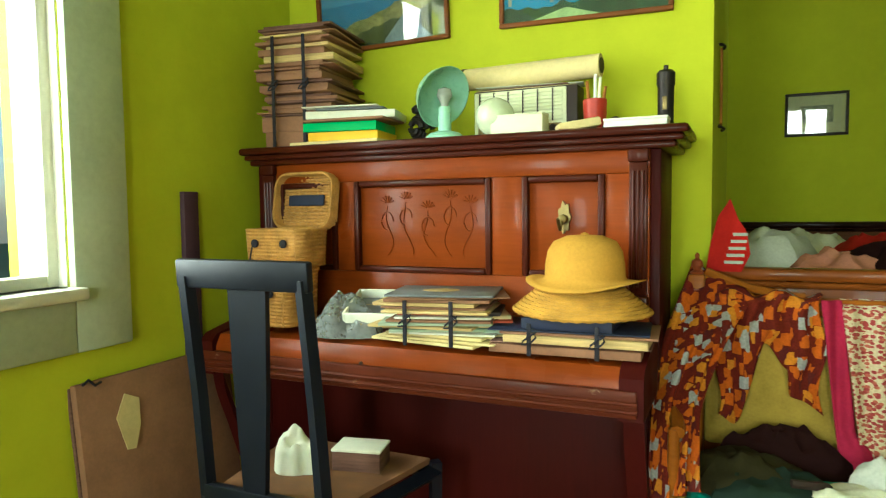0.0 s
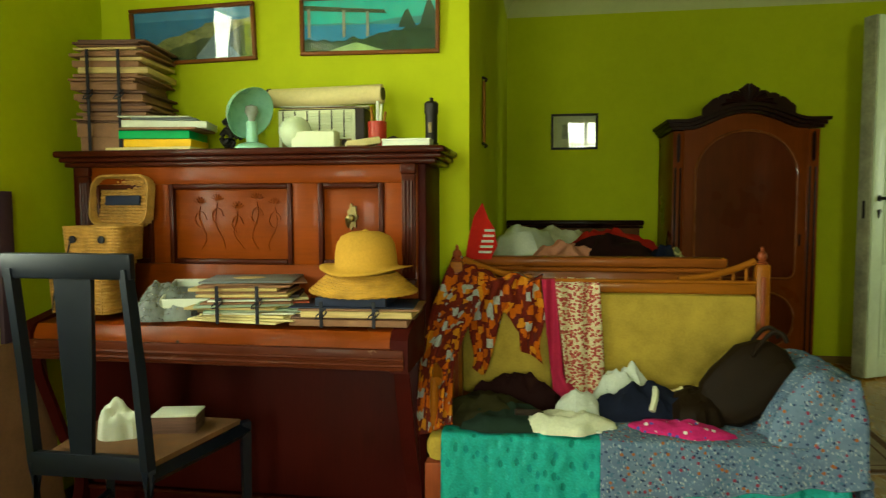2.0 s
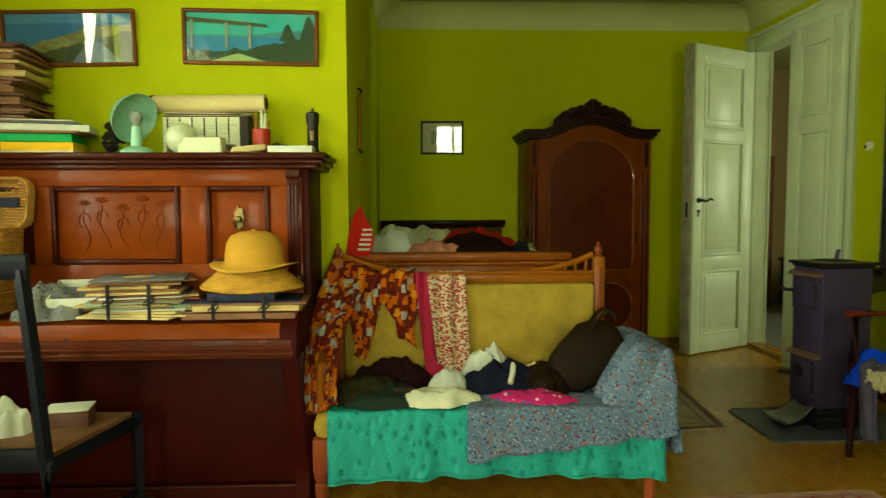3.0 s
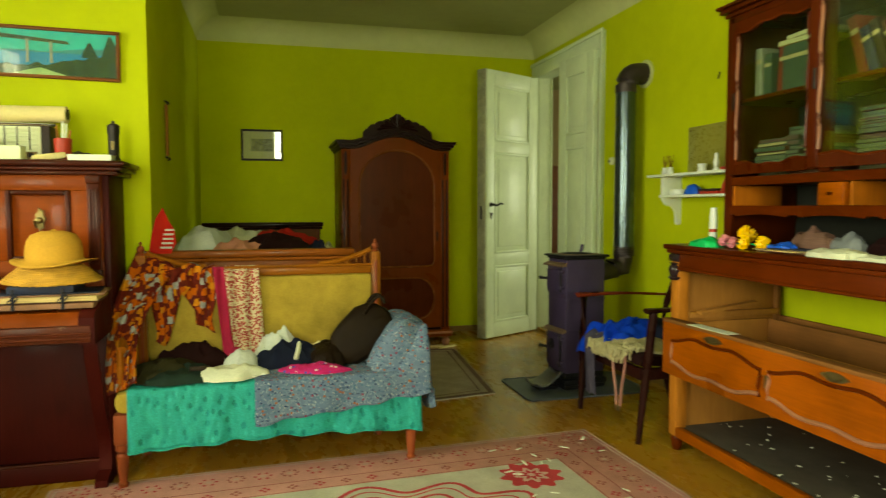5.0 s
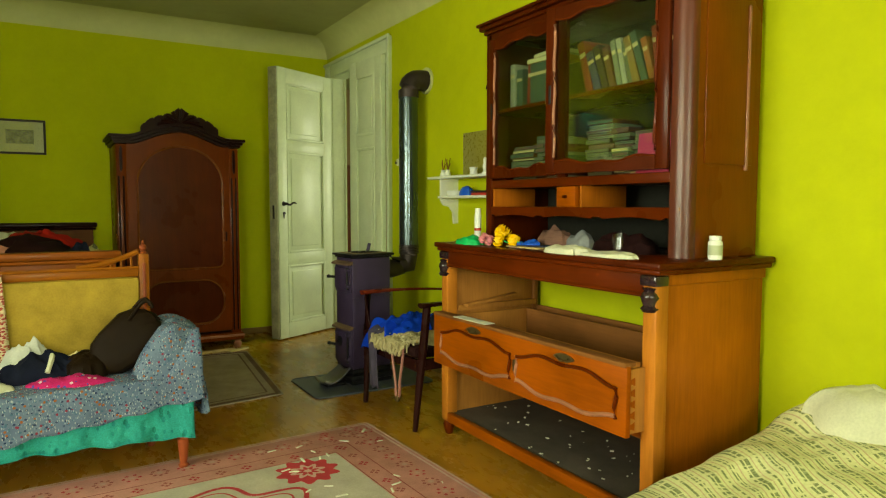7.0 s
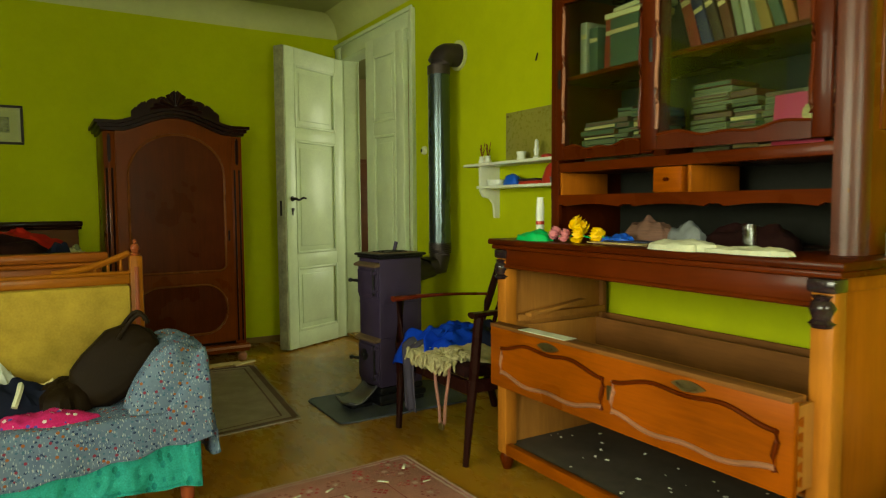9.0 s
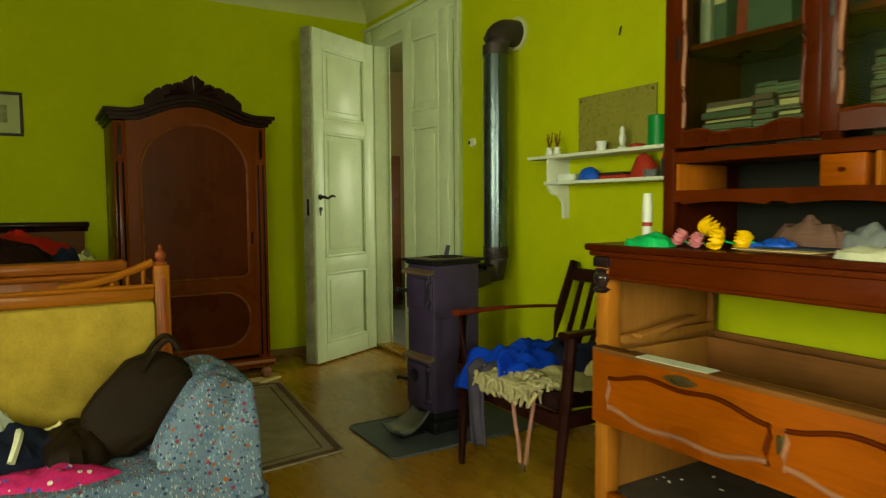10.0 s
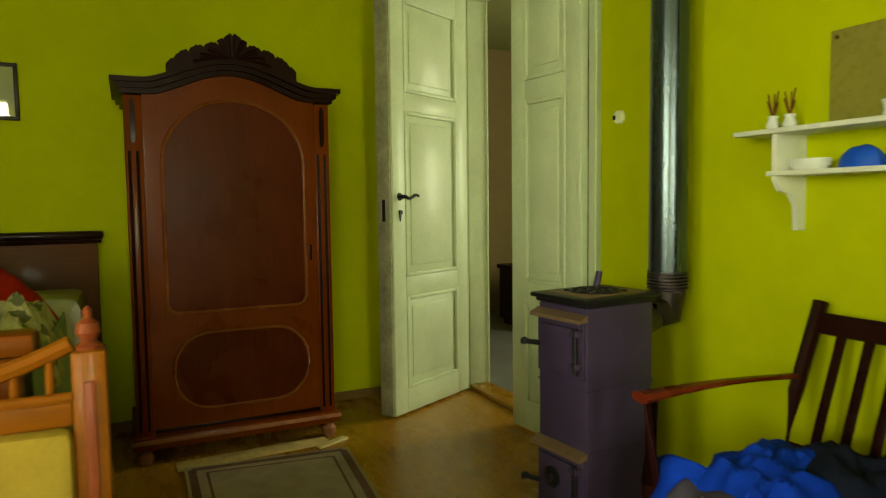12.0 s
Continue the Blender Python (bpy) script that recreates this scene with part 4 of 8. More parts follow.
rl = random.Random(4)
lay = []
for k in range(26):
    lay.append((rl.choice((0.006, 0.009, 0.012, 0.022)) * 1.15, rl.choice((CARDBOARD, CARD_DARK, CARDBOARD, CARD_DARK, PAPER_EDGE)), rl.uniform(0.92, 1.04), rl.uniform(0.92, 1.02), rl.uniform(-4, 4)))
lay[0] = (0.055, CARDBOARD, 1, 1, 0)
lay[1] = (0.055, CARDBOARD, 1, 1, 1)
pile, zz = stack("folder_pile", -1.315, 3.56, 1.42, 0.27, 0.30, lay, 8, "tall pile of worn brown card folders tied with ribbon", "folders", 2)
stack("document_stack", -1.10, 3.50, 1.42, 0.30, 0.19, [(0.012, PAPER, 1.18, 1.0, -4), (0.032, BOX_YELLOW, 0.86, 1.0, 5), (0.032, BOX_GREEN, 0.90, 1.05, 6), (0.010, CARDBOARD, 1.0, 1.0, 2), (0.028, PAPER_WHITE, 1.05, 0.95, 12), (0.010, COVER_GREY, 0.8, 0.8, 12), (0.006, PAPER_WHITE, 0.9, 0.9, 8)], 3, "yellow and green boxes under white papers", "documents")
fer = thing("iron_ornament", -0.885, 3.60, 1.42, 0, "black cast iron scroll ornament on the piano", "ornament")
bm = mk()
for k in range(3):
    tube(bm, [(-0.885 + (0.05 - 0.012 * k) * math.cos(a) * (1 - 0.06 * j), 3.60 - 0.02 * k, 1.475 + (0.055 - 0.013 * k) * math.sin(a) * (1 - 0.05 * j)) for j, a in enumerate(radians(30 * q) for q in range(13))], 0.011, 8)
bx(bm, -0.95, -0.82, 3.57, 3.63, 1.42, 1.436)
part("scroll", bm, IRON, fer)
part("knob", lathe(mk(), ((0.004, 0), (0.02, 0.006), (0.024, 0.02), (0.012, 0.032), (0.003, 0.036)), (-0.885, 3.585, 1.525), 14), IRON, fer)
lamp = thing("heat_lamp", -0.745, 3.50, 1.42, 0, "mint green enamel lamp with a tilted dish shade", "lamp")
part("base", lathe(mk(), ((0.002, 0), (0.062, 0), (0.064, 0.012), (0.050, 0.024), (0.03, 0.03), (0.002, 0.031)), (-0.745, 3.50, 1.42), 28), MINT, lamp)
part("stem", rod(mk(), (-0.745, 3.50, 1.45), (-0.745, 3.50, 1.53), 0.022, 0.020, 16), MINT, lamp)
part("shade", lathe(mk(), ((0.014, 0.002), (0.045, 0.004), (0.082, 0.026), (0.101, 0.060), (0.104, 0.060), (0.086, 0.022), (0.047, -0.002), (0.012, -0.004)), (-0.800, 3.535, 1.590), 32, Vector((0.80, -0.42, -0.42)).to_track_quat("Z", "Y").to_matrix().to_4x4()), MINT, lamp)
part("bulb", lathe(mk(), ((0.002, 0), (0.012, 0.002), (0.013, 0.02), (0.026, 0.045), (0.022, 0.066), (0.002, 0.074)), (-0.745, 3.50, 1.522), 16), plain("bulb_glass", (0.35, 0.38, 0.34), 0.1, var=0.1), lamp)
part("cable", tube(mk(), [(-0.745 + 0.075 * math.cos(a), 3.50 + 0.06 * math.sin(a), 1.424 + 0.003 * math.sin(3 * a)) for a in (radians(20 * k) for k in range(12))], 0.004, 6), MINT, lamp)
radio = thing("old_radio", -0.51, 3.64, 1.42, 0, "old radio with a slatted cream grille and black sides", "radio")
part("body", box(-0.68, -0.325, 3.60, 3.70, 1.42, 1.588, b=0.006), DARK_THING, radio)
part("grille_frame", box(-0.675, -0.36, 3.592, 3.601, 1.425, 1.582, b=0.003), CREAM_BOX, radio)
for k in range(9):
    part("slat", box(-0.662, -0.372, 3.585, 3.592, 1.478 + k * 0.0112, 1.4845 + k * 0.0112, b=0.001), CREAM_BOX, radio)
for k in range(6):
    part("grille_bar", box(-0.655 + 0.05 * k, -0.651 + 0.05 * k, 3.583, 3.593, 1.475, 1.578, b=0.001), DARK_THING, radio)
part("dial_strip", box(-0.66, -0.375, 3.588, 3.593, 1.435, 1.468, b=0.001), BRASS, radio)
for k in range(3):
    part("knob", rod(mk(), (-0.63 + 0.115 * k, 3.595, 1.452), (-0.63 + 0.115 * k, 3.578, 1.452), 0.012), DARK_THING, radio)
stack("loose_papers", -0.49, 3.645, 1.588, 0.34, 0.10, [(0.004, PAPER, 1, 1, 2), (0.005, CARD_DARK, 0.9, 0.9, -3), (0.004, PAPER_WHITE, 1.05, 1, 4)], 0, "thin sheaf of papers on the radio", "papers")
roll = thing("paper_roll", -0.50, 3.65, 1.602, 0, "long roll of cream drawing paper on the radio", "paper roll")
bm = mk()
rod(bm, (-0.74, 3.65, 1.640), (-0.255, 3.62, 1.642), 0.037, 0.037, 24)
part("roll", bm, PAPER, roll)
# solid roll: a dark disc paints the shade of its open end
part("roll_end", rod(mk(), (-0.256, 3.62, 1.642), (-0.252, 3.6195, 1.642), 0.025, 0.024, 20), DARK_THING, roll, "dark disc put in for the hollow's shade")
part("tie", rod(mk(), (-0.735, 3.65, 1.640), (-0.725, 3.649, 1.640), 0.040, 0.040, 20), IRON, roll)
globe = solo("globe_lamp_shade", lathe(mk(), [(0.025, 0.002)] + [(0.062 * math.sin(radians(a)), 0.064 - 0.062 * math.cos(radians(a))) for a in range(24, 176, 12)] + [(0.003, 0.126)], (-0.565, 3.49, 1.42), 32), OPAL, (-0.565, 3.49, 1.42), "round pale opal glass lamp globe", "lamp shade")
cb = thing("cream_carton", -0.475, 3.46, 1.42, -4, "plain cream carton on the piano top", "box")
part("carton_body", box(-0.085, 0.085, -0.03, 0.03, 0, 0.058, b=0.002), CREAM_BOX, cb, local=True)
part("carton_flap", box(-0.086, 0.086, -0.031, 0.031, 0.058, 0.062, b=0.001), CREAM_BOX, cb, local=True)
tin = thing("pencil_tin", -0.262, 3.56, 1.42, 0, "small red tin holding pencils and a brush", "tin")
part("tin", lathe(mk(), ((0.002, 0), (0.034, 0), (0.037, 0.09), (0.034, 0.092), (0.032, 0.01), (0.002, 0.009)), (-0.262, 3.56, 1.435), 20), RED_TIN, tin)
part("tin_foot", rod(mk(), (-0.262, 3.56, 1.42), (-0.262, 3.56, 1.436), 0.030, 0.033, 18), RED_TIN, tin)
for k, (dx, h, mm) in enumerate(((-0.02, 0.15, RAW), (0.0, 0.17, PAPER_WHITE), (0.012, 0.16, CREAM_BOX), (0.024, 0.13, RAW))):
    part("pencil", rod(mk(), (-0.262 + dx * 0.6, 3.56, 1.45), (-0.262 + dx * 1.3, 3.565, 1.435 + h), 0.006, 0.005, 8), mm, tin)
bk = thing("book_on_piano", -0.29, 3.455, 1.42, 22, "thick yellowed paperback lying open on the piano", "book")
part("cover", box(-0.065, 0.065, -0.045, 0.045, 0, 0.004), CARDBOARD, bk, local=True)
part("page_block", turned(box(-0.062, 0.062, -0.043, 0.043, 0.004, 0.030, b=0.006), pose(0, 0, 0, 0, -9, 0)), PAPER, bk, local=True)
solo("dark_glove", heap(-0.185, 3.57, 1.42, 0.075, 0.05, 0.04, 8), DARK_THING, (-0.185, 3.57, 1.42), "crumpled dark leather glove on the piano", "glove")
wb = thing("white_box", -0.125, 3.46, 1.42, 0, "flat white carton near the piano's end", "box")
part("box_body", box(-0.21, -0.035, 3.42, 3.50, 1.42, 1.441, b=0.002), PAPER_WHITE, wb)
part("box_lid", box(-0.212, -0.033, 3.418, 3.502, 1.441, 1.448, b=0.002), PAPER_WHITE, wb)
fl = thing("hand_torch", -0.055, 3.58, 1.42, 0, "dark metal cylinder torch standing upright", "torch")
part("barrel", lathe(mk(), ((0.002, 0), (0.027, 0), (0.027, 0.02), (0.023, 0.026), (0.024, 0.13), (0.027, 0.138), (0.027, 0.172), (0.02, 0.18), (0.002, 0.182)), (-0.055, 3.58, 1.42), 20), IRON, fl)
part("cap_ring", rod(mk(), (-0.055, 3.58, 1.602), (-0.055, 3.58, 1.615), 0.007), IRON, fl)
part("switch", box(-0.062, -0.048, 3.549, 3.557, 1.48, 1.52, b=0.002), BRASS, fl)


# wicker baskets
def wicker_case(name, x, y, z, rz, w, d, h, opened, label):
    o = thing(name, x, y, z, rz, label, "basket")
    bm = mk()
    n = max(4, int(h / 0.011))
    for k in range(n):
        f = (k + 0.5) / n
        bm = mk()
        tube(bm, [(a * (0.94 + 0.06 * f), b * (0.94 + 0.06 * f), h * f) for a, b in rounded(-w / 2, w / 2, -d / 2, d / 2, 0.025, 3)], 0.0068, 6, True)
        part("withe", bm, WICKER, o, local=True)
    bm = mk()
    for k in range(9):
        for yy in (-d / 2, d / 2):
            xx = -w / 2 + 0.02 + (w - 0.04) * k / 8
            rod(bm, (xx * 0.95, yy * 0.99, 0), (xx, yy * 1.03, h), 0.0035, seg=6)
    part("upright_canes", bm, WICKER, o, local=True)["kind"] = "stuff"
    part("lining", box(-w / 2 + 0.012, w / 2 - 0.012, -d / 2 + 0.012, d / 2 - 0.012, 0.003, h - 0.012, b=0.01), WICKER_DARK, o, local=True)
    for s in ((-0.25, 0.25) if w > 0.12 else (0,)):
        bm = mk()
        lathe(bm, ((0.002, 0), (0.014, 0.002), (0.014, 0.008), (0.002, 0.012)), (s * w, -d / 2 - 0.008, h * 0.62), 10, pose(0, 0, 0, 90, 0, 0))
        part("clasp", bm, RIBBON, o, local=True)
    part("cord", tube(mk(), [(-0.25 * w - 0.03 * k / 5, -d / 2 - 0.014, h * 0.62 - 0.02 * k / 5 * k) for k in range(6)], 0.0028, 6), RIBBON, o, local=True)
    m = pose(0, d / 2, h, 82, 0, 0) if opened else pose(0, d / 2, h + 0.002, 180, 0, 0) @ pose(0, 0, 0, 0, 0, 0)
    bm = mk()
    lw, ld = w * 1.02, d * 1.35
    if opened:
        for k in range(5):
            tube(bm, [(a, b + ld / 2, -0.008 * k) for a, b in rounded(-lw / 2, lw / 2, -ld / 2, ld / 2, 0.05, 5)], 0.006, 6, True)
        for k in range(16):
            yy = ld * (k + 0.5) / 16
            ww = lw / 2 - (0.03 if k in (0, 15) else 0.012 if k in (1, 14) else 0.004)
            tube(bm, [(-ww + 2 * ww * q / 18, yy, -0.040 + 0.0022 * (-1) ** (q + k)) for q in range(19)], 0.0068, 6)
        ld_ob = part("lid", turned(bm, m), WICKER, o, "open woven wicker lid", local=True)
        ld_ob["kind"] = "stuff"
        part("elastic_strap", turned(box(-lw * 0.32, lw * 0.30, ld * 0.42, ld * 0.62, -0.030, -0.020, b=0.004), m), NAVY, ld_ob, "dark blue padded strap", local=True)
    else:
        for k in range(12):
            yy = -d / 2 + d * (k + 0.5) / 12
            tube(bm, [(-w / 2 + w * q / 16, yy, h + 0.006 + 0.0022 * (-1) ** (q + k)) for q in range(17)], 0.0062, 6)
        part("lid", bm, WICKER, o, local=True)["kind"] = "stuff"
    return o


wicker_case("wicker_basket", -1.27, 3.26, 0.822, -8, 0.27, 0.15, 0.175, False, "closed golden wicker basket on the keyboard lid")
wicker_case("wicker_basket", -1.24, 3.29, 1.01, -6, 0.25, 0.14, 0.125, True, "open golden wicker basket with a blue strap")

# papers and hats on the keyboard lid
solo("plastic_bag", heap(-0.975, 3.23, 0.806, 0.125, 0.09, 0.105, 12, 10, folds=1.3), PLASTIC_BAG, (-0.985, 3.22, 0.806), "crumpled cloudy plastic bag on the keyboard lid", "bag")
tray = thing("flat_frame_box", -0.84, 3.30, 0.845, 14, "pale shallow box lid holding a grey sheet", "box lid")
part("tray_base", turned(box(-0.13, 0.13, -0.09, 0.09, 0.0, 0.006), pose(0, 0, 0.03, 16, 0, 0)), COVER_GREY, tray, local=True)
for a in ((-0.13, 0.13, -0.096, -0.088), (-0.13, 0.13, 0.088, 0.096), (-0.138, -0.13, -0.096, 0.096), (0.13, 0.138, -0.096, 0.096)):
    part("tray_side", turned(box(a[0], a[1], a[2], a[3], 0, 0.034, b=0.002), pose(0, 0, 0.03, 16, 0, 0)), WHITE_SHELF, tray, local=True)
part("tray_foot", box(-0.12, 0.12, 0.02, 0.09, -0.032, 0.045, b=0.01), PAPER_EDGE, tray, local=True)
rl = random.Random(9)
ml = [(0.010, PAPER, 1.12, 1.05, -14), (0.008, PAPER, 1.2, 1.0, -9), (0.010, PAPER, 1.0, 1.0, -6), (0.008, PAPER_WHITE, 1.0, 0.96, 4), (0.010, COVER_GREEN, 1.1, 0.95, 14), (0.009, PAPER_EDGE, 1.02, 1, -3), (0.010, COVER_GREEN, 1.05, 0.98, 7), (0.008, CARDBOARD, 0.98, 1, 2), (0.008, PAPER_WHITE, 0.9, 1, 9), (0.008, COVER_RED, 0.85, 0.9, 12), (0.010, PAPER_EDGE, 1.0, 1.0, 4), (0.008, CARDBOARD, 1.0, 1, 8), (0.012, PAPER_EDGE, 0.98, 1.0, 6), (0.010, CARDBOARD, 1.0, 1.0, 5), (0.006, CARDBOARD, 1.1, 1.0, 16), (0.008, COVER_GREY, 1.02, 1.05, 5)]
sheet_pile, zz = stack("sheet_music_pile", -0.655, 3.255, 0.810, 0.31, 0.22, ml, 6, "untidy pile of old sheet music with grey cover", "papers", 2)
part("cover_vignette", turned(prism(mk(), [(0.055 * math.cos(a), 0.034 * math.sin(a)) for a in (2 * math.pi * k / 20 for k in range(20))], 2, 0, 0.0012), pose(0, 0, zz + 0.0002, 0, 0, 8)), PAPER_EDGE, sheet_pile, "small oval printed vignette", local=True)
stack("booklet_stack", -0.505, 3.30, 0.812, 0.10, 0.17, [(0.014, CARDBOARD, 1, 1, 20), (0.014, PAPER, 1, 1, 14), (0.012, COVER_GREEN, 1.1, 1, 22), (0.014, PAPER_EDGE, 1, 1, 10), (0.012, COVER_RED, 1.1, 1, 16), (0.012, PAPER, 0.9, 1, 24), (0.012, DARK_THING, 1, 1, 12)], 0, "leaning stack of mixed thin booklets", "papers")
fold, fz = stack("folder_stack", -0.265, 3.255, 0.806, 0.40, 0.21, [(0.024, CARDBOARD, 1, 1, 0), (0.006, CARD_DARK, 1.06, 1.0, 1), (0.022, PAPER_EDGE, 0.94, 1, -1), (0.008, CARDBOARD, 1.02, 1.0, 2), (0.006, NAVY, 1.05, 1.0, 3), (0.030, NAVY, 0.60, 0.85, -2)], 2, "stack of brown folders tied with black ribbons", "folders", 2)


def hat(name, x, y, z, crown, brim, ch, wave, material, label, rz=0):
    o = thing(name, x, y, z, rz, label, "hat")
    n, rings = 40, []
    bm = mk()
    prof = [(brim, 0.0), (brim * 0.86, 0.004), (crown * 1.06, 0.012), (crown, 0.022), (crown * 0.99, ch * 0.4), (crown * 0.93, ch * 0.68), (crown * 0.78, ch * 0.88), (crown * 0.45, ch * 0.99), (0.01, ch * 1.01)]
    for r, h in prof:
        f = max(0.0, (r - crown) / (brim - crown))
        rings.append([bm.verts.new((r * math.cos(a) * 1.08, r * math.sin(a) * 0.92, h + wave * f * (0.55 + 0.45 * math.cos(2 * a + 0.5)) - 0.012 * f)) for a in (2 * math.pi * k / n for k in range(n))])
    for a, b in zip(rings, rings[1:]):
        for k in range(n):
            bm.faces.new((a[k], a[(k + 1) % n], b[(k + 1) % n], b[k]))
    bm.faces.new(rings[-1])
    part("hat_body", bm, material, o, local=True, thick=0.003, angle=60)
    return o


straw = thing("straw_hat", -0.238, 3.25, 0.806 + fz, 0, "golden braided straw hat under a felt hat", "hat")
for k in range(8):
    r = 0.172 - 0.0092 * k
    part("braid", tube(mk(), [(r * 1.06 * math.cos(a), r * 0.74 * math.sin(a), 0.011 + 0.0080 * k + 0.004 * math.cos(2 * a) + 0.0012 * (-1) ** q) for a, q in ((2 * math.pi * q / 72, q) for q in range(72))], 0.0078, 6, True), STRAW, straw, local=True)
part("crown", lathe(mk(), ((0.005, 0.0), (0.100, 0.0), (0.103, 0.03), (0.096, 0.066), (0.06, 0.088), (0.003, 0.092)), (0, 0, 0.002), 28, Matrix.Diagonal((1.06, 0.78, 1, 1))), STRAW, straw, local=True)
top_hat = hat("felt_hat", -0.228, 3.25, 0.806 + fz + 0.084, 0.098, 0.148, 0.132, 0.030, FELT, "tan felt hat with a rounded crown and wavy brim", 4)
part("hat_tip", lathe(mk(), ((0.012, 0), (0.010, 0.006), (0.002, 0.009)), (0, 0, 0.132), 12), FELT, top_hat, local=True)


# framed landscapes
def landscape(name, x0, x1, z0, z1, roll, kindp, label):
    w, h = x1 - x0, z1 - z0
    o = thing(name, (x0 + x1) / 2, YP - 0.012, (z0 + z1) / 2, 0, label, "picture")
    o.matrix_basis = pose((x0 + x1) / 2, YP - 0.014, (z0 + z1) / 2, 2.5, roll, 0)
    f = 0.016
    for a in ((-w / 2, w / 2, -h / 2, -h / 2 + f), (-w / 2, w / 2, h / 2 - f, h / 2), (-w / 2, -w / 2 + f, -h / 2 + f, h / 2 - f), (w / 2 - f, w / 2, -h / 2 + f, h / 2 - f)):
        part("frame_bar", box(a[0], a[1], -0.012, 0.010, a[2], a[3], b=0.004), wood("picture_frame_brown", (0.17, 0.055, 0.014), 0.4, 0), o, local=True)
    iw, ih = w / 2 - f, h / 2 - f

    def layer(nm, lower, upper, y, col, n=44):
        pts = [(-iw + 2 * iw * k / n, max(-ih, min(ih, lower(k / n)))) for k in range(n + 1)]
        pts += [(-iw + 2 * iw * k / n, max(-ih, min(ih, upper(k / n)))) for k in range(n, -1, -1)]
        bm = mk()
        a, b = [bm.verts.new((p[0], y, p[1])) for p in pts[:n + 1]], [bm.verts.new((p[0], y, p[1])) for p in pts[n + 1:][::-1]]
        for k in range(n):
            if b[k].co.z - a[k].co.z > 1e-5:
                bm.faces.new((a[k], a[k + 1], b[k + 1], b[k]))
        part(nm, bm, col, o, local=True)
    P = lambda nm, c, v=0.5: plain(nm, c, 0.5, var=v, big=18, fine=70, bump=0.02)
    lo, hi = lambda s: -ih, lambda s: ih
    wv = lambda s, k, seed: wob(s * k, seed, 0.3)
    if kindp == 0:
        layer("print_sky", lo, hi, 0.006, P("print_blue_sky", (0.07, 0.24, 0.44), 0.3))
        layer("print_sea", lo, lambda s: ih * 0.62, 0.0045, P("print_sea", (0.025, 0.15, 0.33), 0.3))
        layer("print_coast", lambda s: -ih, lambda s: ih * (-0.95 + 1.75 * s ** 0.6) + 0.012 * wv(s, 8, 1) if s < 0.6 else ih * (0.42 + 0.35 * (s - 0.6)) + 0.01 * wv(s, 8, 1), 0.003, P("print_coast", (0.22, 0.22, 0.075), 0.8))
        layer("print_woods", lo, lambda s: ih * (-1.05 + 1.35 * s ** 0.8) + 0.016 * wv(s, 14, 3), 0.0015, P("print_woods", (0.055, 0.075, 0.03), 0.8))
        layer("print_street", lambda s: -ih, lambda s: -ih + (0.11 * max(0, 1 - abs(s - 0.70) / 0.20)), 0.0, P("print_street", (0.18, 0.25, 0.30), 0.3))
    else:
        layer("print_sky", lo, hi, 0.006, P("print_turquoise_sky", (0.05, 0.48, 0.40), 0.25))
        layer("print_hills", lambda s: -ih * 0.1, lambda s: ih * (0.10 + 0.5 * max(0, s - 0.45)) + 0.006 * wv(s, 6, 2), 0.0045, P("print_hills", (0.06, 0.26, 0.25), 0.3))
        layer("print_sea", lo, lambda s: ih * 0.02, 0.0035, P("print_bay", (0.02, 0.22, 0.42), 0.25))
        layer("print_garden", lo, lambda s: ih * (-0.55 + 0.95 * max(0, s - 0.35)) + 0.02 * wv(s, 12, 5), 0.002, P("print_garden", (0.025, 0.065, 0.022), 0.8))
        layer("print_palms", lambda s: ih * (0.3 * s - 0.35), lambda s: ih * (0.3 * s - 0.35) + (0.13 * max(0, wv(s, 9, 8) + 0.25) if s > 0.72 else 0.0), 0.001, P("print_palms", (0.02, 0.06, 0.03), 0.8))
        layer("print_path", lambda s: -ih, lambda s: -ih + 0.035 * max(0, 1 - abs(s - 0.40) / 0.22), 0.0, P("print_path", (0.34, 0.50, 0.20), 0.4))
        layer("print_pergola", lambda s: ih * (0.62 - 0.30 * s), lambda s: ih * (0.82 - 0.40 * s) if s < 0.62 else ih * (0.62 - 0.30 * s), 0.0005, P("print_pergola", (0.05, 0.075, 0.035), 0.8))
        for k, s in enumerate((0.03, 0.30, 0.48)):
            part("print_column", box(-iw + 2 * iw * s, -iw + 2 * iw * s + 0.012, -0.0012, -0.0004, -ih * 0.45, ih * (0.7 - 0.36 * s), b=0), P("print_stone", (0.30, 0.30, 0.22), 0.4), o, local=True)
    g = part("picture_glass", box(-iw, iw, -0.006, -0.004, -ih, ih, b=0), GLASS, o, "thin reflecting glass", local=True)
    g.visible_shadow = False
    return o


landscape("framed_landscape", -1.40, -0.832, 1.815, 2.055, -1.2, 0, "brown framed print of a blue coast and town")
landscape("framed_landscape", -0.635, -0.048, 1.825, 2.062, 0.8, 1, "brown framed print of a turquoise bay and pergola")

# ---- settee ----
settee = thing("settee", 0.62, 3.45, 0, 0, "old wooden settee with mustard velvet back and seat", "settee")


def turned_leg(x, y, z0, z1, r):
    h = z1 - z0
    return lathe(mk(), [(0.003, 0)] + [(r * q, h * s) for q, s in ((0.55, 0.0), (0.75, 0.06), (0.9, 0.12), (0.6, 0.16), (0.75, 0.3), (0.95, 0.62), (1.0, 0.74), (0.7, 0.80), (1.05, 0.86), (1.05, 1.0))] + [(0.003, h)], (x, y, z0), 18)


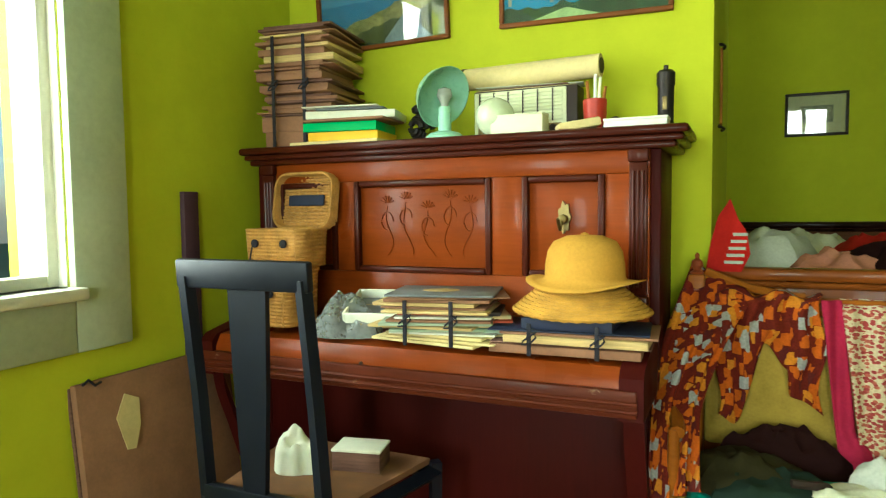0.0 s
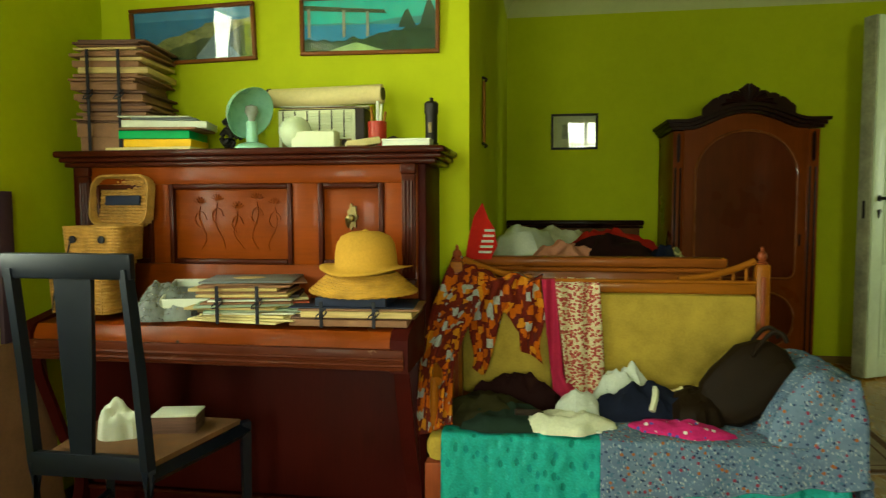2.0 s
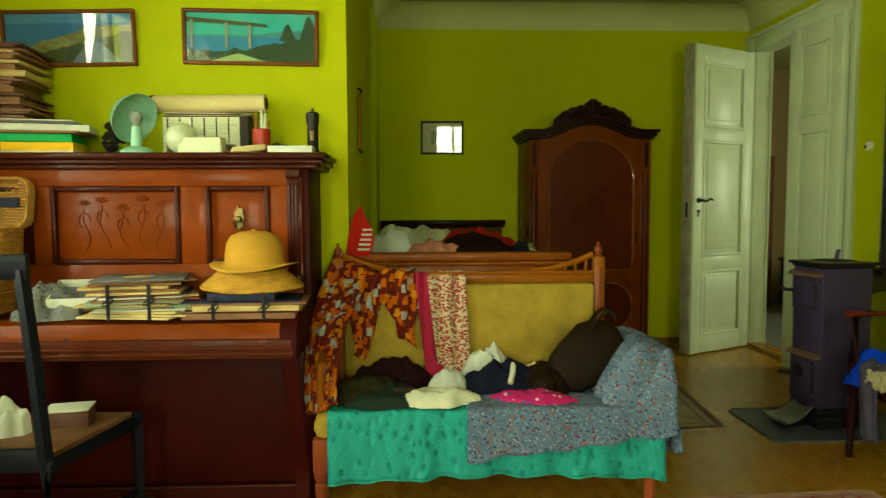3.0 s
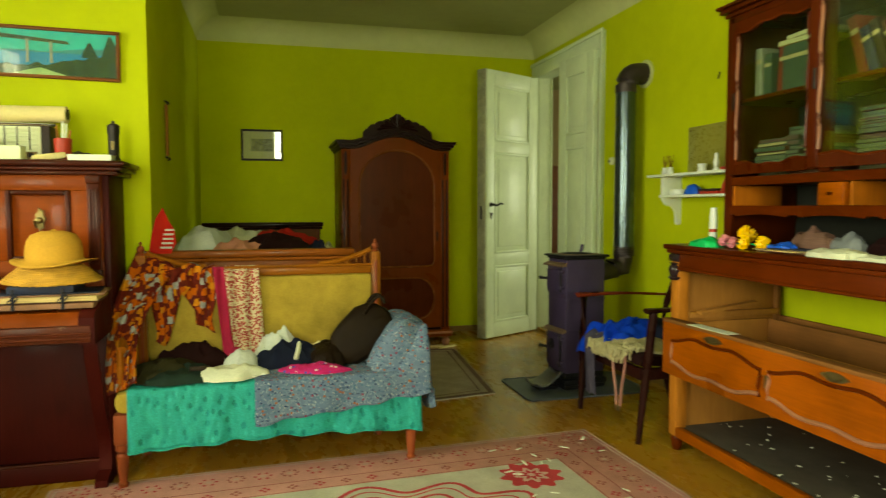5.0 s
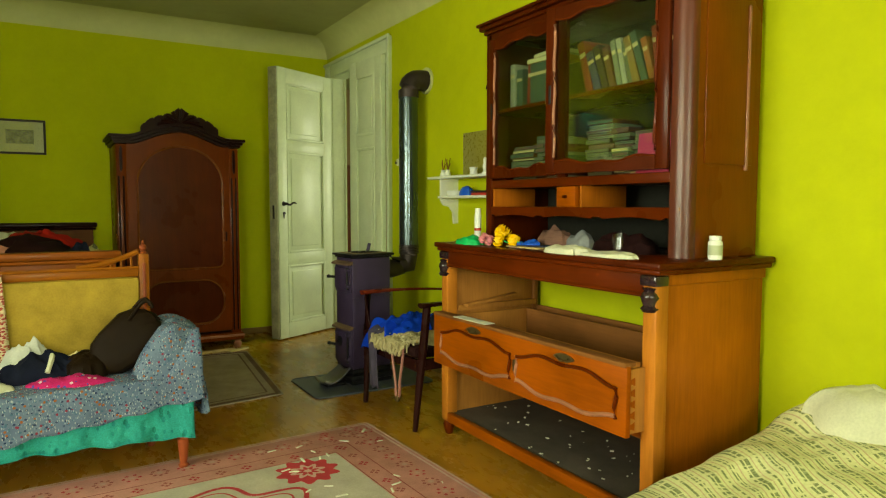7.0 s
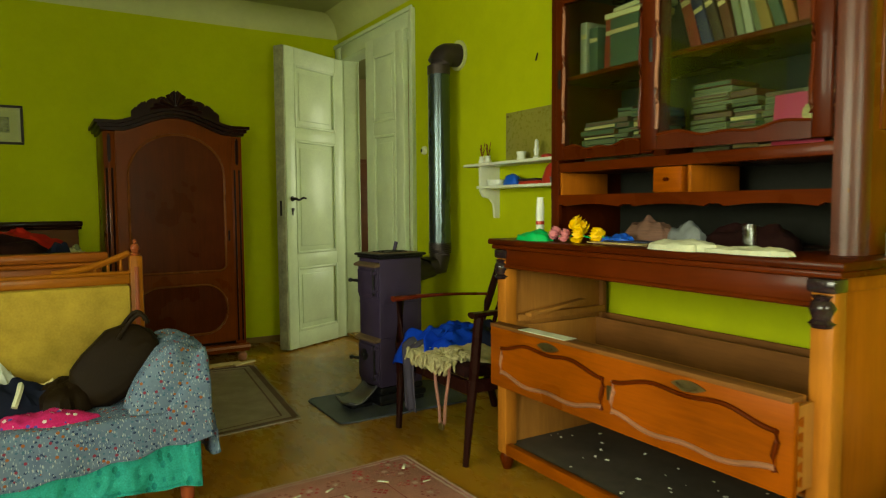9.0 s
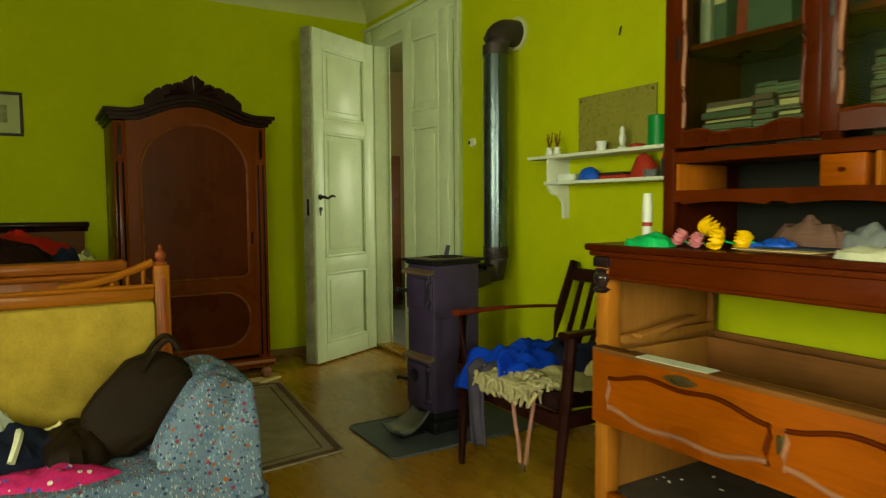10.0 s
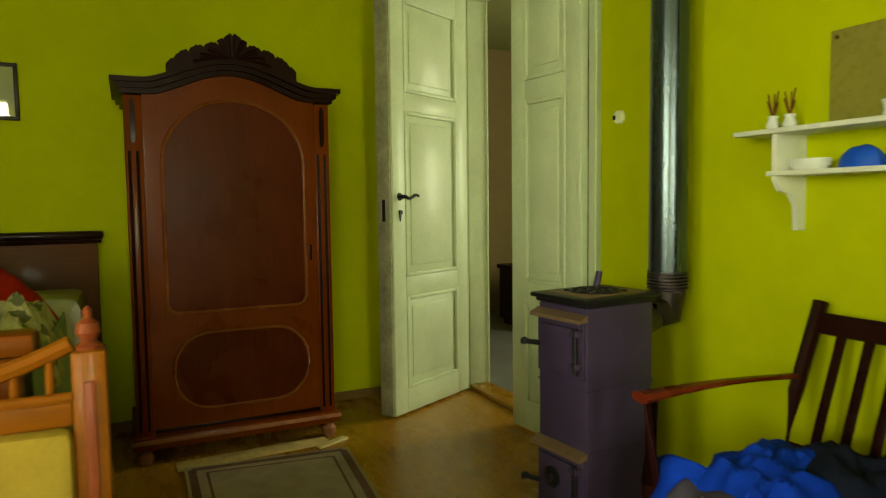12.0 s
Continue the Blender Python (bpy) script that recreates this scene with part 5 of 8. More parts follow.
for x, y in ((0.005, 3.255), (1.275, 3.255), (0.035, 3.66), (1.185, 3.66)):
    part("leg", turned_leg(x, y, 0, 0.20, 0.026), SETTEE_LEG, settee, "turned reddish leg")
for x in (0.005, 1.275):
    part("leg_block", box(x - 0.028, x + 0.028, 3.227, 3.283, 0.20, 0.33), SETTEE_LEG, settee)
part("front_rail", box(0.033, 1.247, 3.235, 3.265, 0.235, 0.325), SETTEE_WOOD, settee)
for x in ((-0.02, 0.02), (1.25, 1.29)):
    part("side_rail", box(x[0] + 0.004, x[1] - 0.004, 3.283, 3.64, 0.235, 0.325), SETTEE_WOOD, settee)
bm = mk()
bx(bm, -0.022, 1.295, 3.232, 3.66, 0.325, 0.425, b=0.035)
part("seat", bm, MUSTARD, settee, "mustard velvet sprung seat")
for x in (0.035, 1.170):
    po = part("back_post", box(x - 0.024, x + 0.024, 3.618, 3.668, 0.20, 0.985, b=0.005), SETTEE_WOOD, settee)
    part("post_flute", box(x - 0.008, x + 0.008, 3.613, 3.619, 0.45, 0.94, b=0.002), SETTEE_LEG, po)
    part("finial", lathe(mk(), ((0.003, 0), (0.018, 0), (0.02, 0.006), (0.010, 0.012), (0.018, 0.026), (0.015, 0.040), (0.006, 0.048), (0.007, 0.06), (0.002, 0.066)), (x, 3.643, 0.985), 16), SETTEE_LEG, po)
part("back_top_rail", box(0.059, 1.146, 3.622, 3.662, 0.872, 0.912, b=0.006), SETTEE_WOOD, settee)
part("back_top_bead", rod(mk(), (0.059, 3.624, 0.917), (1.146, 3.624, 0.917), 0.008, seg=8), SETTEE_WOOD, settee)
part("back_cushion", box(0.059, 1.146, 3.600, 3.655, 0.47, 0.872, b=0.018), MUSTARD, settee, "worn mustard velvet back panel")
part("back_low_rail", box(0.059, 1.146, 3.622, 3.662, 0.425, 0.47), SETTEE_WOOD, settee)
for s in (1, -1):
    xc = 1.146 if s > 0 else 0.059
    pts = [(xc - s * 0.27 * (1 - f), 3.642, 0.925 + 0.070 * f ** 1.8) for f in (k / 10 for k in range(11))]
    sw = part("swept_rail", tube(mk(), pts, 0.013, 8), SETTEE_WOOD, settee)
    for k in range(3):
        f = 0.55 + 0.17 * k
        part("spindle", rod(mk(), (xc - s * 0.27 * (1 - f), 3.642, 0.912), (xc - s * 0.27 * (1 - f), 3.642, 0.925 + 0.070 * f ** 1.8), 0.006, seg=8), SETTEE_WOOD, sw)
for x in (0.0, 1.272):
    arm = part("arm", tube(mk(), [(x + 0.01 * math.sin(k), 3.64 - 0.36 * k / 8, 0.60 + 0.03 * math.sin(k * 0.4)) for k in range(9)], 0.02, 8), SETTEE_WOOD, settee)
    part("arm_post", rod(mk(), (x, 3.29, 0.425), (x, 3.29, 0.605), 0.017, 0.015), SETTEE_WOOD, settee)
    part("arm_panel", box(x - 0.012, x + 0.012, 3.31, 3.61, 0.43, 0.585, b=0.01), MUSTARD, settee)


def fold_z(s, x, z_hem):
    """Path over the seat from the back to its front edge and down to a hem: y, z at 0..1."""
    if s < 0.5:
        f = s / 0.5
        return 3.60 - 0.365 * f, 0.431 + 0.004 * math.sin(f * 3)
    f = (s - 0.5) / 0.5
    a = min(1.0, f / 0.22) * math.pi / 2
    y, z = 3.235 - 0.018 * math.sin(a), 0.431 - 0.018 * (1 - math.cos(a))
    if f > 0.22:
        g = (f - 0.22) / 0.78
        z -= (z - z_hem) * g
        y -= 0.010 * g
    return y, z


def teal_at(u, v):
    x = 0.035 + 1.283 * u
    hem = 0.160 + 0.022 * u + 0.02 * math.sin(u * 3.1) - 0.025 * u * u + 0.005 * math.sin(u * 41)
    y, z = fold_z(v, x, hem)
    k = max(0.0, (v - 0.6) / 0.4)
    y -= 0.010 * k * math.sin(u * 34 + 2 * wob(u * 5, 0)) + 0.006 * k * math.sin(u * 71)
    z += 0.006 * wob(x * 9, v * 6, 1) * (1 - k)
    return x, y, z + 0.004


spread = thing("teal_bedspread", 0.68, 3.4, 0.43, 0, "teal damask spread draped over the settee seat", "bedspread")
part("cloth", sheet(teal_at, 90, 34), TEAL, spread, thick=0.004, angle=80)
part("hem", tube(mk(), [teal_at(k / 120, 1.0) for k in range(121)], 0.004, 6), TEAL, spread)


def print_at(u, v):
    x = 0.56 + 0.80 * u
    hem = 0.235 + 0.045 * math.sin(u * 2.6) + 0.14 * max(0, u - 0.52) ** 1.0 - 0.006 * math.sin(u * 30)
    y, z = fold_z(v, x, hem)
    if v > 0.5:
        y -= 0.016
    k = max(0.0, (v - 0.55) / 0.45)
    y -= 0.008 * k * math.sin(u * 21)
    z += 0.012 * abs(wob(x * 8, v * 5, 4)) * (1 - k)
    rise = max(0.0, (u - 0.80) / 0.20)
    if rise > 0 and v < 0.62:
        z += 0.20 * math.sin(rise * math.pi / 2) * min(1, (0.62 - v) * 6) + 0.01 * wob(x * 20, v * 12)
    return x, y, z + 0.013


throw = thing("flower_print_throw", 0.98, 3.4, 0.44, 0, "blue-grey flowered cotton throw over the settee seat and arm", "throw")
part("seat_fall", sheet(print_at, 70, 34), BLUE_PRINT, throw, thick=0.004, angle=80)
part("hem", tube(mk(), [print_at(k / 90, 1.0) for k in range(91)], 0.0035, 6), BLUE_PRINT, throw)


def fall_at(u, v):
    # up from the seat, rounded over the arm, then down outside in soft folds
    y = 3.215 + 0.40 * u
    a = min(1.0, v / 0.55)
    ang = math.pi * (1.12 - 1.12 * a)
    x, z = 1.262 + 0.098 * math.cos(ang), 0.575 + 0.098 * math.sin(ang)
    if ang > 2.2:
        x, z = x - 0.06 * (ang - 2.2), z - 0.075 * (ang - 2.2)
    f = max(0.0, (v - 0.55) / 0.45)
    x += 0.018 * f + 0.026 * math.sin(u * 19 + f * 2 + 2 * wob(u * 3, f)) * f
    z -= (0.30 + 0.05 * math.sin(u * 4)) * f
    s = 0.020 * wob(y * 16, v * 6, 3) - 0.014 * abs(wob(y * 24, v * 9, 7)) + 0.008 * math.sin(u * 33 + v * 4)
    g = max(0.0, 1 - u / 0.17)
    z -= max(0.0, z - 0.36) * g ** 2.4
    return x + s, y - 0.02 * max(0.0, 0.25 - u) * f, z + 0.8 * s


part("arm_fall", sheet(fall_at, 56, 40), BLUE_PRINT, throw, thick=0.004, angle=80)


# scarves over the back
def scarf(name, grid, material, at, label, nu=40, nv=40, category="shawl"):
    return solo(name, sheet(grid, nu, nv), material, at, label, category, thick=0.003, angle=80)


def orange_a(u, v):
    # a long swath from the bed post down along the arm
    a0, a1 = Vector((0.02, 3.67, 1.02)), Vector((0.20, 3.59, 0.93))
    b0, b1 = Vector((-0.055, 3.27, 0.40)), Vector((0.06, 3.24, 0.46))
    t = v
    p = (a0.lerp(a1, u)).lerp(b0.lerp(b1, u), t)
    p.y -= 0.05 * math.sin(t * math.pi) - 0.012
    p += Vector((0.012, -0.018, 0.006)) * math.sin(u * 17 + 3 * t + wob(t * 4, u * 2)) * (0.4 + 0.6 * t)
    p.x -= 0.05 * math.sin(t * math.pi)
    return p


def orange_b(u, v):
    x = 0.10 + 0.27 * u
    drop = 0.30 + 0.09 * math.sin(u * 5.2 + 0.6) + 0.07 * (u > 0.72) - 0.18 * math.exp(-((u - 0.45) / 0.16) ** 2)
    if v < 0.12:
        return x, 3.655 - 0.075 * v / 0.12, 0.934 + 0.012 * math.sin(u * 13)
    f = (v - 0.12) / 0.88
    return x + 0.010 * math.sin(f * 9 + u * 4), 3.585 - 0.012 * math.sin(u * 24 + f * 3) - 0.02 * f, 0.928 - drop * f + 0.01 * math.sin(u * 13)


shawl = thing("orange_shawl", 0.1, 3.5, 0.6, 0, "orange, brown and grey patterned shawl over the settee's corner", "shawl")
part("arm_fall", sheet(orange_a, 48, 48), ORANGE_PRINT, shawl, thick=0.003, angle=80)
part("back_fall", sheet(orange_b, 48, 48), ORANGE_PRINT, shawl, thick=0.003, angle=80)
scarf("patterned_scarf", lambda u, v: (0.415 + 0.165 * u + 0.05 * v * (1 - 0.4 * u), 3.588 - 0.010 * math.sin(u * 14 + v * 3) - 0.05 * v * v - (0.0 if v > 0.04 else -0.05), 0.926 - 0.43 * v - 0.05 * v * u), RED_SPECK, (0.5, 3.58, 0.5), "cream scarf with small dark red print", category="scarf")
scarf("scarf_border", lambda u, v: (0.365 + 0.05 * u + 0.05 * v + 0.10 * max(0, v - 0.75) * u * 4, 3.586 - 0.010 * math.sin(u * 6 + v * 5) - 0.055 * v * v, 0.926 - 0.46 * v - 0.03 * u * v), SCARF_BORDER, (0.4, 3.58, 0.5), "crimson scarf edge hanging over the settee back", 10, 30, category="scarf")
# red top of a printed plastic bag; pale bars stand in for letters
bm = mk()
prism(bm, ((0.055, 0.985), (0.16, 0.985), (0.185, 1.04), (0.175, 1.11), (0.15, 1.15), (0.125, 1.215), (0.09, 1.16), (0.07, 1.08)), 1, 3.742, 3.752)
flag = solo("red_bag_top", bm, RED_CLOTH, (0.1, 3.745, 0.985), "red printed top of a plastic bag behind the settee back", "pennant")
for k in range(5):
    ob = part("white_bar", box(0.110 + 0.006 * k, 0.165 + 0.003 * k, 3.7385, 3.7415, 1.01 + 0.022 * k, 1.020 + 0.022 * k, b=0.001), WHITE_CLOTH, flag, "plain pale bar")

# clothes on the seat
SZ = 0.447
solo("olive_garment", heap(0.16, 3.42, SZ - 0.004, 0.17, 0.15, 0.075, 21), OLIVE_CLOTH, (0.14, 3.45, SZ), "dark olive garment heaped on the settee", "garment")
solo("green_garment", heap(0.23, 3.34, SZ - 0.004, 0.17, 0.10, 0.05, 22), GREEN_CLOTH, (0.23, 3.34, SZ), "bottle green cloth heaped on the settee", "garment")
solo("brown_strap", tube(mk(), [(0.28 + 0.08 * math.sin(k * 0.8), 3.30 + 0.015 * k, SZ + 0.050 - 0.004 * k) for k in range(9)], 0.011, 6), DARK_THING, (0.28, 3.33, SZ), "brown leather strap on the clothes", "strap")
solo("wine_cloth", heap(0.27, 3.53, SZ - 0.004, 0.17, 0.05, 0.12, 23), DARK_CLOTH, (0.27, 3.53, SZ), "dark wine cloth bundled at the settee back", "garment")
solo("cream_blouse", heap(0.46, 3.33, SZ - 0.004, 0.155, 0.105, 0.05, 24, 12), CREAM_CLOTH, (0.46, 3.33, SZ), "crumpled cream blouse on the settee", "blouse")
solo("grey_scarf", heap(0.50, 3.42, SZ + 0.02, 0.085, 0.06, 0.075, 25), WHITE_CLOTH, (0.50, 3.42, SZ), "small pale grey scarf on the blouse", "scarf")
solo("white_shirt", heap(0.68, 3.53, SZ - 0.004, 0.13, 0.055, 0.16, 26, 8), WHITE_CLOTH, (0.68, 3.53, SZ), "crumpled white shirt against the settee back", "shirt")
solo("navy_jacket", heap(0.73, 3.46, SZ - 0.004, 0.20, 0.09, 0.115, 27, 6), NAVY_CLOTH, (0.73, 3.46, SZ), "navy jacket with a cream stripe", "jacket")
solo("cream_band", tube(mk(), [(0.745 + 0.02 * math.sin(k * 0.5), 3.372 + 0.019 * k, SZ + 0.05 + 0.062 * math.sin(min(3.0, k * 0.42))) for k in range(7)], 0.011, 6), CREAM_CLOTH, (0.75, 3.4, SZ), "cream cloth band lying over the jacket", "band")
solo("yellow_blouse", heap(0.86, 3.50, SZ - 0.004, 0.09, 0.05, 0.10, 28), PAPER, (0.86, 3.5, SZ), "pale yellow blouse in the clothes pile", "blouse")
solo("magenta_scarf", heap(0.83, 3.315, SZ - 0.004, 0.165, 0.075, 0.035, 29, -8), MAGENTA, (0.83, 3.31, SZ), "magenta flowered scarf on the settee", "scarf")
bag = thing("brown_bag", 1.07, 3.45, SZ, 0, "brown leather shoulder bag slumped on the settee", "bag")
bm = box(-0.175, 0.175, -0.055, 0.055, -0.115, 0.115, b=0.045)
bmesh.ops.subdivide_edges(bm, edges=bm.edges[:], cuts=3, use_grid_fill=True)
for v in bm.verts:
    v.co.z *= 1 - 0.30 * (v.co.x / 0.175) ** 4
    v.co.x *= 1 - 0.12 * (v.co.z / 0.115) ** 2
    sag = 0.030 * (v.co.x / 0.175) ** 2 * (1 if v.co.z > 0 else -0.4) + 0.014 * wob(v.co.x * 12, v.co.z * 12, 2)
    v.co += Vector((0.010 * wob(v.co.z * 15, 1, 3), (0.016 * math.cos(v.co.x * 9) + 0.012 * wob(v.co.x * 18, v.co.z * 14, 5)) * (1 if v.co.y > 0 else -1), -sag))
part("bag_body", turned(bm, pose(1.065, 3.445, SZ + 0.145, -22, -38, 8)), BAG_BROWN, bag, angle=60)
part("bag_flap", turned(heap(0, 0, 0, 0.10, 0.14, 0.10, 32, folds=0.3, power=0.4), pose(0.90, 3.46, SZ + 0.005, 0, -6, 0)), BAG_BROWN, bag)
part("bag_strap", tube(mk(), [(1.09 + 0.09 * f, 3.46 + 0.05 * math.sin(f * 3), SZ + 0.205 + 0.02 * f + 0.045 * math.sin(f * math.pi)) for f in (k / 14 for k in range(15))], 0.006, 6), BAG_BROWN, bag)
for k, dy in enumerate((-0.045, 0.035)):
    part("bag_handle", tube(mk(), [(1.075 + 0.10 * f + 0.02 * math.sin(f * math.pi), 3.445 + dy + 0.02 * math.sin(f * 5), SZ + 0.245 + 0.055 * math.sin(f * math.pi) + 0.055 * f) for f in (j / 16 for j in range(17))], 0.008, 8), BAG_BROWN, bag, "upright leather loop handle")
part("bag_zip", turned(box(-0.04, 0.05, -0.003, 0.003, -0.004, 0.004, b=0.001), pose(1.185, 3.40, SZ + 0.155, 0, -52, 8)), PAPER_EDGE, bag, "pale zip edge")
for k, (x, y) in enumerate(((0.56, 3.262), (0.60, 3.30), (0.545, 3.31))):
    solo("white_button", lathe(mk(), ((0.002, 0), (0.011, 0.001), (0.011, 0.005), (0.002, 0.007)), (x, y, SZ + 0.004), 12), PAPER_WHITE, (x, y, SZ), "small white button on the throw", "button", "buttons on the throw")

# ---- bed behind the settee ----
bed = thing("wooden_bed", 0.58, 5.0, 0, 0, "chestnut wooden bed with panelled ends", "bed")
part("footboard", box(0.10, 1.06, 3.785, 3.825, 0.15, 0.955, b=0.006), BED_WOOD, bed)
part("foot_rail", box(0.085, 1.085, 3.768, 3.842, 0.955, 0.995, b=0.012), BED_WOOD, bed)
part("foot_bead", rod(mk(), (0.09, 3.772, 0.945), (1.08, 3.772, 0.945), 0.010, seg=8), BED_WOOD, bed)
part("headboard", box(0.08, 1.09, 6.30, 6.345, 0.15, 1.04, b=0.006), BED_DARK, bed)
part("head_rail", box(0.075, 1.12, 6.27, 6.372, 1.04, 1.08, b=0.012), WARD_DARK, bed)
part("head_bead", rod(mk(), (0.08, 6.285, 1.028), (1.11, 6.285, 1.028), 0.009, seg=8), WARD_DARK, bed)
for x in (0.10, 1.05):
    part("side_board", box(x - 0.018, x + 0.018, 3.825, 6.30, 0.28, 0.55), BED_WOOD, bed)
    for y in (3.805, 6.32):
        part("leg", box(x - 0.03, x + 0.03, y - 0.03, y + 0.03, 0, 0.16), BED_WOOD, bed)
part("mattress", box(0.12, 1.03, 3.83, 6.29, 0.30, 0.80, b=0.05), CREAM_CLOTH, bed, "tall cream mattress and bedding")
BZ = 0.80
solo("white_pillow", heap(0.27, 4.35, BZ, 0.20, 0.28, 0.29, 41, nu=34, folds=0.25, power=0.45), WHITE_CLOTH, (0.27, 4.35, BZ), "plump white pillow on the bed", "pillow")
solo("pink_cover", heap(0.48, 4.2, BZ, 0.24, 0.30, 0.22, 42, folds=0.4), PINK_CLOTH, (0.48, 4.2, BZ), "salmon pink cover bunched on the bed", "cover")
solo("red_quilt", heap(0.72, 4.75, BZ, 0.33, 0.62, 0.25, 43, folds=0.35, nu=40), RED_CLOTH, (0.72, 4.75, BZ), "bright red quilt heaped on the bed", "quilt")
solo("dark_blanket", heap(0.68, 4.30, BZ, 0.30, 0.32, 0.25, 44, folds=0.3, nu=36), DARK_CLOTH, (0.68, 4.30, BZ), "dark wine blanket heaped on the bed", "blanket")
solo("cream_cover", heap(0.44, 5.15, BZ, 0.28, 0.35, 0.26, 45, folds=0.4), CREAM_CLOTH, (0.44, 5.15, BZ), "cream cover heaped on the bed", "cover")
solo("patterned_cloth", heap(0.98, 4.35, BZ, 0.10, 0.42, 0.17, 46, folds=0.6), cells("olive_print", ((0.0, (0.36, 0.33, 0.14)), (0.5, (0.12, 0.13, 0.06)), (0.75, (0.45, 0.42, 0.24))), 40), (0.98, 4.35, BZ), "olive patterned cloth at the bed's edge", "cloth")
solo("blue_cloth", heap(0.90, 4.20, BZ + 0.08, 0.09, 0.10, 0.12, 47), NAVY_CLOTH, (0.9, 4.2, BZ), "small navy bundle on the bed", "cloth")


def hang_at(u, v):
    y = 3.95 + 0.75 * u
    return 1.055 + 0.03 * v + 0.012 * math.sin(u * 16 + v * 2) * v, y, 0.90 - 0.40 * v - 0.05 * math.sin(u * 6) * v


scarf("sage_sheet", hang_at, SAGE_CLOTH, (1.07, 4.3, 0.6), "sage green sheet hanging over the bed's side", category="sheet")

# wall things in the alcove
pic = thing("framed_print", 0.60, YF - 0.01, 1.77, 0, "small black framed print under reflecting glass", "picture")
pic.matrix_basis = pose(0.596, YF - 0.012, 1.768, 1.8, 0, 0)
for a in ((-0.18, 0.18, -0.138, -0.120), (-0.18, 0.18, 0.120, 0.138), (-0.18, -0.162, -0.12, 0.12), (0.162, 0.18, -0.12, 0.12)):
    part("frame_bar", box(a[0], a[1], -0.014, 0.008, a[2], a[3], b=0.004), IRON, pic, local=True)
part("mat_board", box(-0.162, 0.162, 0.002, 0.005, -0.12, 0.12, b=0), plain("mat_board", (0.42, 0.43, 0.24), 0.8), pic, local=True)
part("print", box(-0.095, 0.095, 0.0, 0.0018, -0.055, 0.055, b=0), plain("small_engraving", (0.24, 0.26, 0.17), 0.8, var=0.8, big=30, fine=90), pic, local=True)
part("picture_glass", box(-0.162, 0.162, -0.006, -0.004, -0.12, 0.12, b=0), GLASS, pic, local=True).visible_shadow = False
rodt = thing("wall_rod", XJ, 4.33, 1.49, 0, "slim yellow wooden rod with black ends on the wall", "wall rod")
part("shaft", turned(box(XJ + 0.006, XJ + 0.016, 4.28, 4.35, 1.51, 1.80, b=0.003), Matrix()), RAW, rodt)
for z in (1.498, 1.815):
    part("hook_end", tube(mk(), [(XJ + 0.011 + 0.012 * math.sin(k * 0.7), 4.315 + 0.016 * math.cos(k * 0.7), z + 0.010 * (k - 4) / 4) for k in range(9)], 0.006, 6), IRON, rodt)

# ---- wardrobe ----
ward = thing("wardrobe", 1.71, 6.1, 0, 0, "dark walnut wardrobe with arched cornice and carved crest", "wardrobe")
W0, W1, WF = 1.235, 2.170, 5.82
for x in ((W0, W0 + 0.025), (W1 - 0.025, W1)):
    part("side_panel", box(x[0], x[1], WF + 0.02, 6.37, 0.12, 1.70), WARD, ward)
part("back_panel", box(W0 + 0.025, W1 - 0.025, 6.35, 6.37, 0.12, 1.70), WARD_DARK, ward)
part("carcass_floor", box(W0 + 0.025, W1 - 0.025, WF + 0.03, 6.35, 0.12, 0.15), WARD_DARK, ward)
for x in ((W0, W0 + 0.075), (W1 - 0.075, W1)):
    st = part("corner_stile", box(x[0], x[1], WF - 0.012, WF + 0.02, 0.12, 1.70, b=0.006), WARD, ward)
    for dx in (0.018, 0.052):
        part("stile_bead", rod(mk(), (x[0] + dx, WF - 0.012, 0.16), (x[0] + dx, WF - 0.012, 1.45), 0.007, seg=8), WARD_DARK, st)
    part("carved_drop", prism(mk(), [(x[0] + 0.036 + (0.011 + 0.009 * abs(math.sin(a)) ** 3) * math.cos(a), 1.585 + 0.10 * math.sin(a)) for a in (2 * math.pi * k / 14 for k in range(14))], 1, WF - 0.024, WF - 0.010), WARD_DARK, st)
bow = lambda s: 1.740 + 0.105 * (0.5 + 0.5 * math.cos(math.pi * max(-1, min(1, (s - 0.5) / 0.37)))) ** 0.7
door_pts = [(W0 + 0.075, 0.16), (W1 - 0.075, 0.16)] + [(W1 - 0.075 - (W1 - W0 - 0.15) * k / 24, bow(0.92 - 0.84 * k / 24) - 0.035) for k in range(25)]
wd = part("door", prism(mk(), door_pts, 1, WF - 0.006, WF + 0.018), WARD, ward, "walnut door with two moulded panels")
xa, xb = 1.385, 2.035
arch = [(xa + (xb - xa) * 0.5 * (1 - math.cos(math.pi * k / 22)), 1.40 + 0.295 * math.sin(math.pi * k / 22)) for k in range(23)]
up_out = [(xb - 0.05, 0.700)] + [(xb - 0.05 * (1 - math.sin(radians(15 * k))), 0.75 - 0.05 * math.cos(radians(15 * k))) for k in range(1, 7)] + arch[::-1] + [(xa + 0.05 * (1 - math.cos(radians(15 * k))), 0.75 - 0.05 * math.sin(radians(15 * k))) for k in range(7)]
low_out = rounded(xa + 0.02, xb, 0.235, 0.600, 0.165, 10)
for nm, out in (("upper_panel", up_out), ("lower_panel", low_out)):
    pn = part(nm, prism(mk(), out, 1, WF - 0.010, WF - 0.004), WARD_PANEL, wd, "dark flame-grained panel")
    part("panel_bead", tube(mk(), [(x, WF - 0.012, z) for x, z in out], 0.0085, 8, True), WARD_BEAD, pn, "glossy bead with a pale highlight in its colour")
